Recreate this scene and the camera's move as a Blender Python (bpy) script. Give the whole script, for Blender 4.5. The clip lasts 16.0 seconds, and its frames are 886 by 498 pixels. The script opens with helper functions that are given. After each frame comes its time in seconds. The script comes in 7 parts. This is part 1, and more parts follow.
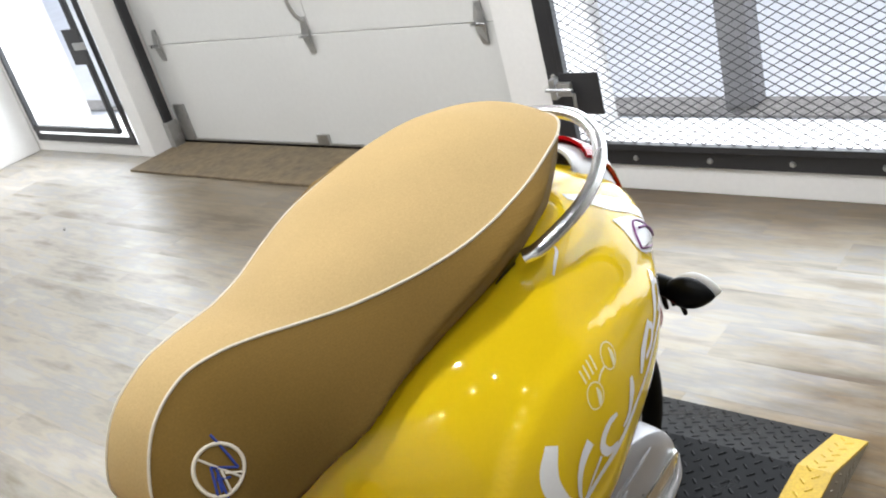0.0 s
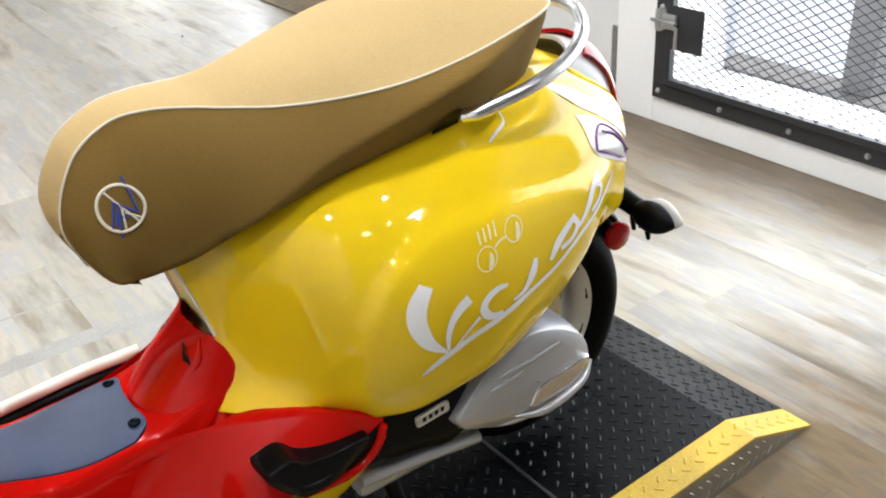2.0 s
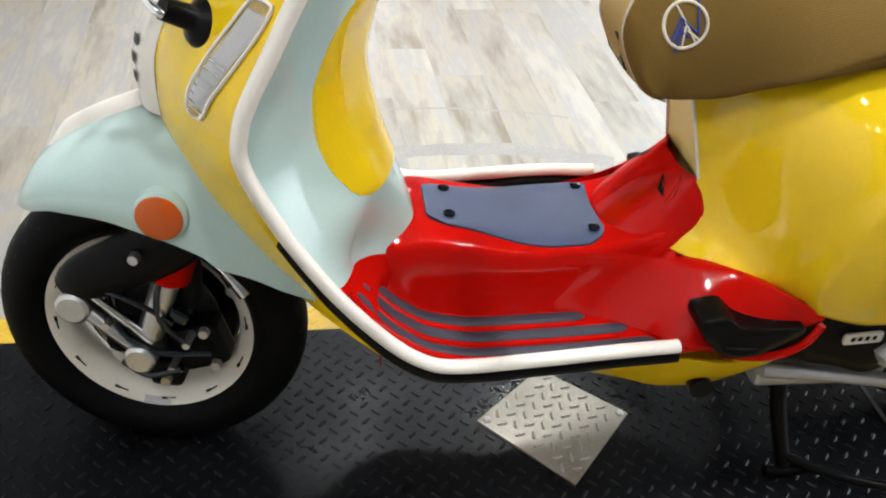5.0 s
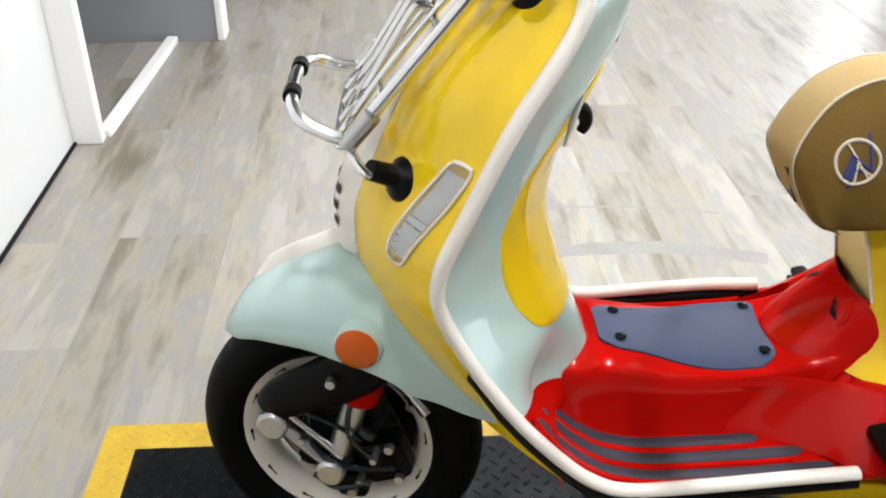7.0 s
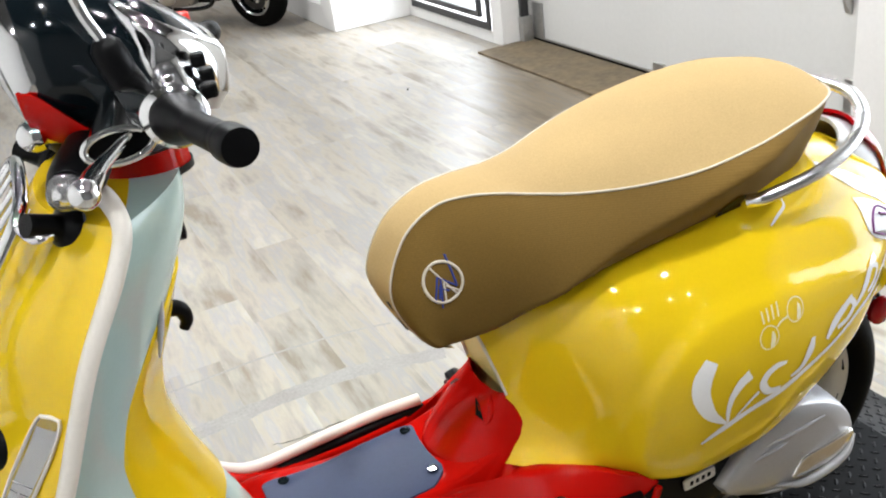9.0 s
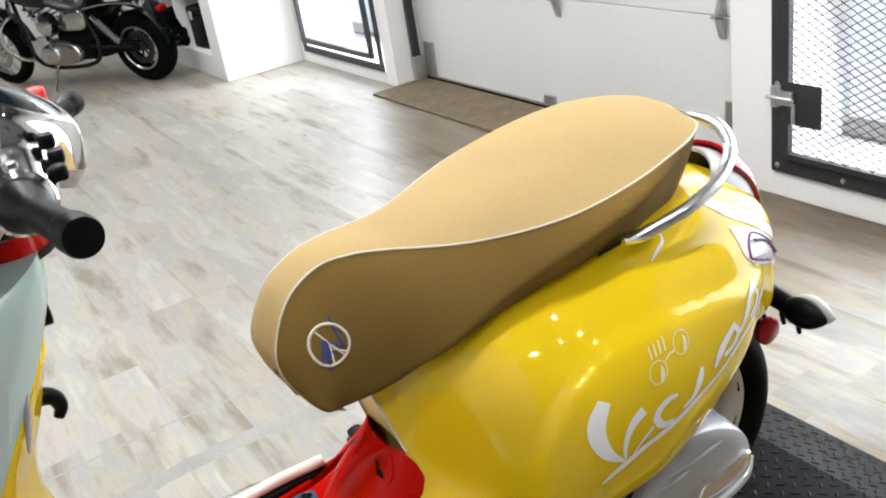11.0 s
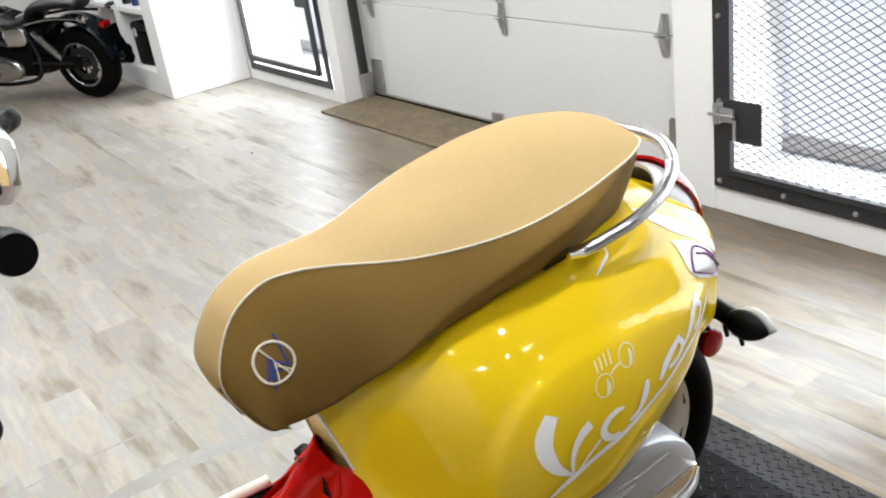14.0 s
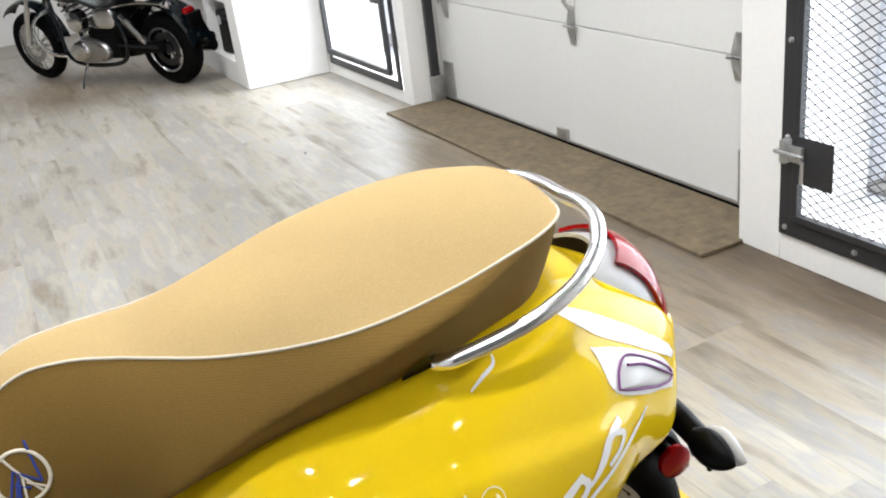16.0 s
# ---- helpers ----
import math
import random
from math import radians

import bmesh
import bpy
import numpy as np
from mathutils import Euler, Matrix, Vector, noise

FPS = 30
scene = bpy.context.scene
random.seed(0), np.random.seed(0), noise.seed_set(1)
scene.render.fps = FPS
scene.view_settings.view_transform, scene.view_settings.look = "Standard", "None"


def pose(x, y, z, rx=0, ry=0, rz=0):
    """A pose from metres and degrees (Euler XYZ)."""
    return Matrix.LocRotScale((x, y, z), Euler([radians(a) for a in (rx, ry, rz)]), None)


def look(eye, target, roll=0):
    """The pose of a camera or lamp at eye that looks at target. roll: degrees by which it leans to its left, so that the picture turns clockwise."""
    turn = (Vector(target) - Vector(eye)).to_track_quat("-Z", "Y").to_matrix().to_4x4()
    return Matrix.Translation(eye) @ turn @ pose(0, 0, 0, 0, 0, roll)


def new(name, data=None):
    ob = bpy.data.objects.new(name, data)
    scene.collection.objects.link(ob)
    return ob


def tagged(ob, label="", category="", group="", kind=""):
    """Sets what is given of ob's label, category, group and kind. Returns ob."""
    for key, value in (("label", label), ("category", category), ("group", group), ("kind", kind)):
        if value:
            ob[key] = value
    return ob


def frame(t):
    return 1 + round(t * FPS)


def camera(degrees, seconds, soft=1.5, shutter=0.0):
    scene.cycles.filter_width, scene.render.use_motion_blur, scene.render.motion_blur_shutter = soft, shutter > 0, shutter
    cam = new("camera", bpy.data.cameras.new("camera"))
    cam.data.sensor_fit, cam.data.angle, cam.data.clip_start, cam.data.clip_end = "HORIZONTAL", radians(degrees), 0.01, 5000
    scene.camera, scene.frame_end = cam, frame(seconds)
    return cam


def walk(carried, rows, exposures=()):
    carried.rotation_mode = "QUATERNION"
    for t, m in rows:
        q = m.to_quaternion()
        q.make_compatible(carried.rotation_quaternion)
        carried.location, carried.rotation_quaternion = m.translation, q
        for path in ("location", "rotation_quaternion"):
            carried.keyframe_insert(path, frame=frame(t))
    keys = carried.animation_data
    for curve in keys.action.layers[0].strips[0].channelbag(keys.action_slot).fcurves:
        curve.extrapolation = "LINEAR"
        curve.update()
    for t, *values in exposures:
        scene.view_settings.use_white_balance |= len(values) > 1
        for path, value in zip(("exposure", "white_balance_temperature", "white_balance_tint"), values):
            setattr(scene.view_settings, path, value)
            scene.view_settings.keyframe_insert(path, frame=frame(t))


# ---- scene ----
cam = camera(51.1, 16.0, soft=2.0)
PATH = [
    (0, (-0.3605, -0.8420, 1.3972), (0.8504, 0.3832, 0.5720), -16.1),
    (0.5, (-0.3634, -0.9986, 1.4373), (0.8141, 0.2992, 0.6780), -11.7),
    (1, (-0.2574, -1.0311, 1.4220), (0.7665, 0.4097, 0.6971), -5.5),
    (1.5, (-0.2478, -1.0684, 1.3637), (0.7406, 0.3135, 0.4899), -3.8),
    (2, (-0.2688, -1.0846, 1.3160), (0.6976, 0.2648, 0.3715), -3.7),
    (2.5, (-0.2650, -1.0846, 1.2921), (0.6804, 0.1932, 0.2330), -2.9),
    (3, (-0.2755, -1.1056, 1.2625), (0.6652, 0.1378, 0.1595), -1.3),
    (3.5, (-0.2908, -1.1180, 1.2635), (0.6289, 0.1579, 0.1786), -1.4),
    (4, (-0.3634, -1.1037, 1.2702), (0.3653, 0.2811, 0.1748), 0.4),
    (4.5, (-0.4216, -1.0779, 1.2682), (0.1046, 0.3622, 0.1289), 3.1),
    (5, (-0.4980, -1.0645, 1.2596), (-0.1542, 0.4386, 0.1327), 6),
    (5.2, (-0.5114, -1.0684, 1.2635), (-0.2536, 0.4539, 0.1385), 6.1),
    (7.3, (-0.5725, -1.0760, 1.3886), (-0.4904, 0.5666, 0.4183), -0.2),
    (7.5, (-0.5620, -1.0817, 1.4029), (-0.4465, 0.5752, 0.4603), -1.5),
    (8, (-0.5104, -1.0808, 1.4144), (-0.1953, 0.5513, 0.4718), -6),
    (8.5, (-0.4627, -1.0789, 1.4230), (0.0654, 0.5246, 0.5300), -7),
    (9, (-0.4264, -1.0779, 1.4306), (0.2478, 0.4959, 0.5835), -7.8),
    (9.5, (-0.4083, -1.0664, 1.4325), (0.3328, 0.4845, 0.6007), -8.2),
    (10, (-0.3920, -1.0617, 1.4392), (0.4035, 0.4692, 0.6198), -8.5),
    (10.2, (-0.3853, -1.0674, 1.4440), (0.4274, 0.4558, 0.6265), -9.1),
    (12.5, (-0.3691, -1.0836, 1.4430), (0.5305, 0.4043, 0.6513), -8.4),
    (13, (-0.3701, -1.0865, 1.4430), (0.5448, 0.3928, 0.6532), -8.3),
    (13.5, (-0.3691, -1.0827, 1.4401), (0.5601, 0.3861, 0.6475), -8.3),
    (14, (-0.3682, -1.0798, 1.4392), (0.5735, 0.3832, 0.6513), -8.5),
    (14.5, (-0.3758, -1.0789, 1.4411), (0.5744, 0.3813, 0.6589), -9.1),
    (15, (-0.3280, -1.0684, 1.4220), (0.5677, 0.3699, 0.5396), -13.1),
    (15.5, (-0.1523, -1.0855, 1.4335), (0.6680, 0.4386, 0.6255), -7.8),
    (16, (0.0750, -0.9872, 1.3867), (0.8122, 0.5981, 0.6169), -7.2),
]
walk(cam, [(t, look(eye, target, roll)) for t, eye, target, roll in PATH],
     [(0, -0.25), (1, -0.08), (2, 0.0), (3, 0.0), (5, 0.1), (8, 0.05), (9.5, -0.06), (12.5, -0.10), (16, -0.08)])

# ---- light ----
world = bpy.data.worlds.new("world")
scene.world = world
world.use_nodes = True
_n = world.node_tree.nodes
_sky = _n.new("ShaderNodeTexSky")
_sky.sky_type = "NISHITA"
_sky.sun_disc = False
_sky.sun_elevation = radians(40)
_sky.sun_rotation = radians(60)
_n["Background"].inputs["Strength"].default_value = 0.15
world.node_tree.links.new(_sky.outputs["Color"], _n["Background"].inputs["Color"])
scene.view_settings.exposure = 0.0


def area(name, eye, target, sx, sy, watts, color):
    d = bpy.data.lights.new(name, "AREA")
    d.shape, d.size, d.size_y, d.energy, d.color = ("DISK" if sx < 0.3 else "RECTANGLE"), sx, sy, watts, color
    ob = new(name, d)
    ob.matrix_world = look(eye, target)
    return ob


sun = bpy.data.lights.new("sun", "SUN")
sun.energy, sun.angle, sun.color = 1.5, radians(10), (1, 0.96, 0.9)
new("sun", sun).matrix_world = look((10, -4, 12), (2, 1, 0))
# daylight standing in the two grilled openings
area("daylight_gate", (2.42, -0.05, 1.15), (0, -0.05, 0.6), 2.0, 2.0, 60, (0.85, 0.92, 1.0))
area("daylight_window", (2.42, 4.45, 1.15), (0, 4.2, 0.6), 1.1, 2.0, 50, (0.85, 0.92, 1.0))
# ceiling lamps of the showroom
for _x, _y, _w in ((-1.25, -1.55, 15), (-0.55, -1.7, 7), (0.25, -1.55, 7), (1.1, -1.7, 6), (-0.45, -0.62, 19), (0.62, -0.62, 24), (-0.2, 1.05, 34), (0.9, 1.05, 32), (0.0, 2.6, 31), (0.9, 2.6, 33), (-0.4, 5.0, 33), (1.0, 5.0, 40), (0.3, 7.2, 40)):
    area("ceiling_lamp", (_x, _y, 2.84), (_x, _y, 0), 0.07, 0.07, _w, (0.97, 0.98, 1.0))


# ---- materials ----
def material(name, color, rough=0.5, metal=0.0, coat=0.0, vary=0.08, scale=8.0, fine=180.0, bump=0.0, bump_scale=300.0, rough_vary=0.1, spec=0.5):
    """A plain surface with uneven colour at two scales, uneven gloss and a fine relief."""
    m = bpy.data.materials.new(name)
    m.use_nodes = True
    nt = m.node_tree
    b = nt.nodes["Principled BSDF"]
    co = nt.nodes.new("ShaderNodeTexCoord")

    def noise_node(s, detail):
        n = nt.nodes.new("ShaderNodeTexNoise")
        n.inputs["Scale"].default_value, n.inputs["Detail"].default_value = s, detail
        nt.links.new(co.outputs["Object"], n.inputs["Vector"])
        return n.outputs["Fac"]

    big, small = noise_node(scale, 4), noise_node(fine, 2)
    mix = nt.nodes.new("ShaderNodeMath")
    mix.operation = "ADD"
    nt.links.new(big, mix.inputs[0])
    nt.links.new(small, mix.inputs[1])
    ramp = nt.nodes.new("ShaderNodeMapRange")
    ramp.inputs["From Min"].default_value, ramp.inputs["From Max"].default_value = 0.6, 1.4
    ramp.inputs["To Min"].default_value, ramp.inputs["To Max"].default_value = 1 - vary, 1 + vary
    nt.links.new(mix.outputs[0], ramp.inputs["Value"])
    hsv = nt.nodes.new("ShaderNodeHueSaturation")
    hsv.inputs["Color"].default_value = (*color, 1)
    nt.links.new(ramp.outputs[0], hsv.inputs["Value"])
    nt.links.new(hsv.outputs["Color"], b.inputs["Base Color"])
    rr = nt.nodes.new("ShaderNodeMapRange")
    rr.inputs["From Min"].default_value, rr.inputs["From Max"].default_value = 0.3, 0.7
    rr.inputs["To Min"].default_value, rr.inputs["To Max"].default_value = max(0.02, rough * (1 - rough_vary)), min(1, rough * (1 + rough_vary))
    nt.links.new(big, rr.inputs["Value"])
    nt.links.new(rr.outputs[0], b.inputs["Roughness"])
    b.inputs["Metallic"].default_value = metal
    b.inputs["Coat Weight"].default_value = coat
    b.inputs["Coat Roughness"].default_value = 0.05
    b.inputs["Specular IOR Level"].default_value = spec
    if bump:
        bn = nt.nodes.new("ShaderNodeBump")
        bn.inputs["Strength"].default_value, bn.inputs["Distance"].default_value = bump, 0.001
        nt.links.new(noise_node(bump_scale, 3), bn.inputs["Height"])
        nt.links.new(bn.outputs[0], b.inputs["Normal"])
    return m


def lens_material(name, color, trans=0.9, rough=0.06):
    m = bpy.data.materials.new(name)
    m.use_nodes = True
    b = m.node_tree.nodes["Principled BSDF"]
    b.inputs["Base Color"].default_value = (*color, 1)
    b.inputs["Transmission Weight"].default_value = trans
    b.inputs["Roughness"].default_value = rough
    b.inputs["IOR"].default_value = 1.45
    return m


YELLOW = material("yellow_paint", (0.71, 0.485, 0.009), 0.4, coat=0.85, vary=0.03, spec=0.0, bump=0.006, bump_scale=500)
MINT = material("mint_paint", (0.385, 0.505, 0.470), 0.4, coat=0.85, vary=0.03, spec=0.0, bump=0.006, bump_scale=500)
RED = material("red_paint", (0.42, 0.004, 0.002), 0.4, coat=0.40, vary=0.04, spec=0.0, bump=0.02, bump_scale=500)
CREAM = material("cream_plastic", (0.70, 0.655, 0.585), 0.35, vary=0.04)
WHITE_DECAL = material("white_decal", (0.80, 0.79, 0.77), 0.35, vary=0.03)
BLUE_MAT = material("blue_grey_rubber", (0.030, 0.044, 0.092), 0.45, vary=0.10, spec=0.22, bump=0.25, bump_scale=900)
RIB = material("dark_rubber_strip", (0.035, 0.035, 0.05), 0.6, spec=0.3, vary=0.1, bump=0.2, bump_scale=800)
BLACK = material("black_plastic", (0.0022, 0.0022, 0.0025), 0.38, vary=0.15, spec=0.10, bump=0.15, bump_scale=900)
GLOSS_BLACK = material("gloss_black_paint", (0.003, 0.006, 0.008), 0.10, coat=0.4, vary=0.1, spec=0.3)
RUBBER = material("tyre_rubber", (0.0022, 0.0022, 0.0022), 0.55, vary=0.2, spec=0.07, bump=0.3, bump_scale=500)
SATIN_CHROME = material("satin_chrome", (0.80, 0.80, 0.80), 0.24, metal=1.0, vary=0.03, rough_vary=0.2)
# body yellow made paler for light reflected by and passing through thin plastic
LIT_YELLOW = material("lit_thin_yellow_plastic", (0.80, 0.68, 0.26), 0.45, vary=0.06, scale=12)
CHROME = material("chrome", (0.78, 0.78, 0.78), 0.09, metal=1.0, vary=0.03, rough_vary=0.3)
STEEL = material("brushed_steel", (0.52, 0.52, 0.52), 0.33, metal=1.0, vary=0.1, rough_vary=0.3)
ENGINE_SILVER = material("silver_engine_paint", (0.42, 0.42, 0.43), 0.34, metal=0.5, vary=0.05, bump=0.1, bump_scale=700)
RIM_CREAM = material("cream_rim_paint", (0.72, 0.67, 0.58), 0.3, coat=0.5, vary=0.05)
BRIGHT_METAL = material("bright_vent_metal", (0.80, 0.79, 0.76), 0.22, metal=1.0, vary=0.1, rough_vary=0.3)
RED_LENS = lens_material("red_lens", (0.40, 0.004, 0.006), 0.35)
ORANGE_LENS = lens_material("orange_lens", (0.50, 0.080, 0.004), 0.05)
LAMP_LENS = lens_material("lamp_glass", (0.95, 0.95, 0.95), 0.92, 0.10)
CLEAR_LENS = lens_material("clear_lens", (0.92, 0.92, 0.92), 0.45, 0.08)
GREY_PLASTIC = material("grey_plastic", (0.45, 0.45, 0.45), 0.3, vary=0.05)
PURPLE = material("purple_gasket", (0.16, 0.03, 0.16), 0.5)
BLUE_THREAD = material("blue_thread", (0.02, 0.04, 0.22), 0.8)
WHITE_THREAD = material("white_thread", (0.54, 0.485, 0.385), 0.8)
WALL = material("white_wall_paint", (0.80, 0.79, 0.77), 0.6, vary=0.03, scale=2.5, fine=60, bump=0.15, bump_scale=120)
DOOR_WHITE = material("white_door_enamel", (0.68, 0.68, 0.66), 0.42, vary=0.03, scale=2.0, fine=40, bump=0.25, bump_scale=220)
GREY_WALL = material("grey_wall_paint", (0.62, 0.62, 0.61), 0.7, vary=0.05, scale=2)
# near-black so the unseen south and west walls send back little light
FILL_CUT_WALL = material("fill_cutting_wall_grey", (0.09, 0.09, 0.09), 0.7, vary=0.05, scale=2)
# unseen ceiling set much darker than likely, to weaken its reflection in glossy paint
CEILING = material("fill_cutting_ceiling_grey", (0.05, 0.05, 0.05), 0.8, vary=0.03, scale=2)
BLACK_STEEL = material("black_painted_steel", (0.022, 0.022, 0.024), 0.45, vary=0.25, scale=14, bump=0.25, bump_scale=250)
GALV = material("galvanised_steel", (0.48, 0.48, 0.47), 0.42, metal=0.9, vary=0.2, scale=25)
BOARD = material("weathered_plywood", (0.150, 0.114, 0.068), 0.75, vary=0.40, scale=7, fine=30, bump=0.3, bump_scale=90)
PLATE_BLACK = material("black_tread_plate", (0.004, 0.0044, 0.005), 0.33, vary=0.3, scale=9, spec=0.09, rough_vary=0.35, bump=0.12, bump_scale=300)
PLATE_YELLOW = material("yellow_tread_plate", (0.52, 0.34, 0.018), 0.5, vary=0.22, scale=12, bump=0.2, bump_scale=200)
PLATE_SILVER = material("aluminium_tread_plate", (0.31, 0.285, 0.235), 0.46, metal=0.6, vary=0.2, scale=12, rough_vary=0.3)
CONCRETE = material("bright_concrete", (0.72, 0.74, 0.78), 0.8, vary=0.1, scale=3, bump=0.3, bump_scale=40)
GRAVEL = material("grey_gravel", (0.30, 0.29, 0.28), 0.9, vary=0.5, scale=30, fine=90, bump=0.8, bump_scale=60)
POST_WOOD = material("brown_post_wood", (0.27, 0.265, 0.27), 0.7, vary=0.15, scale=10)
BLUE_PAINT = material("blue_metallic_paint", (0.01, 0.03, 0.13), 0.2, metal=0.3, coat=1.0)
LEATHER = material("black_leather", (0.008, 0.008, 0.009), 0.4, vary=0.2, spec=0.3, bump=0.4, bump_scale=300)
DARK_METAL = material("dark_engine_metal", (0.05, 0.05, 0.05), 0.4, metal=0.7, vary=0.3, scale=30)
RED_PLASTIC = material("red_button_plastic", (0.65, 0.02, 0.01), 0.35)
CABLE = material("yellow_cable", (0.45, 0.42, 0.10), 0.5)
CRACK = material("dark_floor_crack", (0.05, 0.042, 0.034), 0.9)
PURPLE_BOX = material("purple_label_bottle", (0.12, 0.05, 0.25), 0.4)


def seat_cloth(name, color, across):
    """Corduroy: fine ribs running along the seat."""
    m = material(name, color, 0.85, vary=0.14, scale=5, fine=400, spec=0.10)
    nt = m.node_tree
    b = nt.nodes["Principled BSDF"]
    co = nt.nodes.new("ShaderNodeTexCoord")
    w = nt.nodes.new("ShaderNodeTexWave")
    w.bands_direction = across
    w.inputs["Scale"].default_value, w.inputs["Distortion"].default_value = 130, 0.8
    nt.links.new(co.outputs["Object"], w.inputs["Vector"])
    bn = nt.nodes.new("ShaderNodeBump")
    bn.inputs["Strength"].default_value, bn.inputs["Distance"].default_value = 0.12, 0.001
    nt.links.new(w.outputs["Fac"], bn.inputs["Height"])
    nt.links.new(bn.outputs[0], b.inputs["Normal"])
    b.inputs["Sheen Weight"].default_value = 0.06
    b.inputs["Sheen Tint"].default_value = (0.9, 0.7, 0.4, 1)
    b.inputs["Sheen Roughness"].default_value = 0.4
    return m


# side cloth is browner fabric, darkened further for the shade on the sides
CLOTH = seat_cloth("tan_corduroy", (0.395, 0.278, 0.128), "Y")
CLOTH_SIDE = seat_cloth("shaded_brown_corduroy", (0.145, 0.087, 0.021), "Z")


def plank_material():
    """Worn whitewashed vinyl planks: grain along the plank, grey and straw streaks, each plank its own tone."""
    m = bpy.data.materials.new("whitewashed_vinyl_plank")
    m.use_nodes = True
    nt = m.node_tree
    b = nt.nodes["Principled BSDF"]
    info = nt.nodes.new("ShaderNodeObjectInfo")
    co = nt.nodes.new("ShaderNodeTexCoord")
    add = nt.nodes.new("ShaderNodeVectorMath")
    add.operation = "MULTIPLY_ADD"
    add.inputs[1].default_value = (1, 1, 1)
    shift = nt.nodes.new("ShaderNodeCombineXYZ")
    mul = nt.nodes.new("ShaderNodeMath")
    mul.operation = "MULTIPLY"
    mul.inputs[1].default_value = 37.0
    nt.links.new(info.outputs["Random"], mul.inputs[0])
    nt.links.new(mul.outputs[0], shift.inputs[0])
    nt.links.new(mul.outputs[0], shift.inputs[1])
    nt.links.new(co.outputs["Object"], add.inputs[0])
    nt.links.new(shift.outputs[0], add.inputs[2])

    def grain(sx, sy, scale, detail):
        mp = nt.nodes.new("ShaderNodeMapping")
        mp.inputs["Scale"].default_value = (sx, sy, 1)
        nt.links.new(add.outputs[0], mp.inputs["Vector"])
        n = nt.nodes.new("ShaderNodeTexNoise")
        n.inputs["Scale"].default_value, n.inputs["Detail"].default_value, n.inputs["Roughness"].default_value = scale, detail, 0.6
        nt.links.new(mp.outputs[0], n.inputs["Vector"])
        return n.outputs["Fac"]

    ramp = nt.nodes.new("ShaderNodeValToRGB")
    e = ramp.color_ramp.elements
    e[0].position, e[0].color = 0.30, (0.185, 0.155, 0.112, 1)
    e[1].position, e[1].color = 0.72, (0.365, 0.35, 0.322, 1)
    for pos, col in ((0.40, (0.255, 0.236, 0.200, 1)), (0.49, (0.335, 0.298, 0.235, 1)), (0.56, (0.278, 0.272, 0.264, 1)), (0.64, (0.358, 0.325, 0.266, 1))):
        s = e.new(pos)
        s.color = col
    both = nt.nodes.new("ShaderNodeMix")
    both.inputs[0].default_value = 0.45
    nt.links.new(grain(0.5, 2.5, 1.8, 5), both.inputs[2])
    nt.links.new(grain(0.95, 4.4, 3.3, 6), both.inputs[3])
    spread = nt.nodes.new("ShaderNodeMapRange")
    spread.inputs["From Min"].default_value, spread.inputs["From Max"].default_value = 0.36, 0.64
    spread.inputs["To Min"].default_value, spread.inputs["To Max"].default_value = 0.26, 0.76
    nt.links.new(both.outputs[0], spread.inputs["Value"])
    nt.links.new(spread.outputs[0], ramp.inputs["Fac"])
    mixf = nt.nodes.new("ShaderNodeMix")
    mixf.data_type, mixf.blend_type = "RGBA", "MULTIPLY"
    mixf.inputs[0].default_value = 0.13
    fine = nt.nodes.new("ShaderNodeValToRGB")
    fine.color_ramp.elements[0].position, fine.color_ramp.elements[1].position = 0.3, 0.62
    fine.color_ramp.elements[0].color = (0.55, 0.52, 0.48, 1)
    nt.links.new(grain(2.5, 70, 1.5, 3), fine.inputs["Fac"])
    nt.links.new(ramp.outputs[0], mixf.inputs[6])
    nt.links.new(fine.outputs[0], mixf.inputs[7])
    tone = nt.nodes.new("ShaderNodeMapRange")
    tone.inputs["To Min"].default_value, tone.inputs["To Max"].default_value = 0.88, 1.10
    nt.links.new(info.outputs["Random"], tone.inputs["Value"])
    # brown worn-through stains beside the platform and before the overhead door
    geo = nt.nodes.new("ShaderNodeNewGeometry")
    last, worn = mixf.outputs[2], None
    # the last spot, under the cruiser, also paints in its floor shadow
    for spot, squash, r0, r1, amount in (((0.95, -0.72, 0), (1.0, 1.0, 1), 0.95, 0.42, 1.0), ((1.9, 1.9, 0), (2.2, 0.8, 1), 1.6, 0.8, 0.7), ((2.2, 0.0, 0), (3.6, 0.45, 1), 1.2, 0.35, 0.8), ((0.9, 6.3, 0), (1.0, 1.4, 1), 1.3, 0.5, 0.7)):
        dist = nt.nodes.new("ShaderNodeVectorMath")
        dist.operation = "DISTANCE"
        sc = nt.nodes.new("ShaderNodeVectorMath")
        sc.operation = "MULTIPLY"
        sc.inputs[1].default_value = squash
        nt.links.new(geo.outputs["Position"], sc.inputs[0])
        nt.links.new(sc.outputs[0], dist.inputs[0])
        dist.inputs[1].default_value = [u * v for u, v in zip(spot, squash)]
        rag = nt.nodes.new("ShaderNodeMath")
        rag.operation = "MULTIPLY_ADD"
        rag.inputs[1].default_value = 0.9
        nt.links.new(grain(1.5, 5, 2.2, 6), rag.inputs[0])
        nt.links.new(dist.outputs["Value"], rag.inputs[2])
        mr = nt.nodes.new("ShaderNodeMapRange")
        mr.inputs["From Min"].default_value, mr.inputs["From Max"].default_value = r0 + 0.45, r1 + 0.45
        mr.inputs["To Max"].default_value = amount
        nt.links.new(rag.outputs[0], mr.inputs["Value"])
        worn = worn or mr.outputs[0]
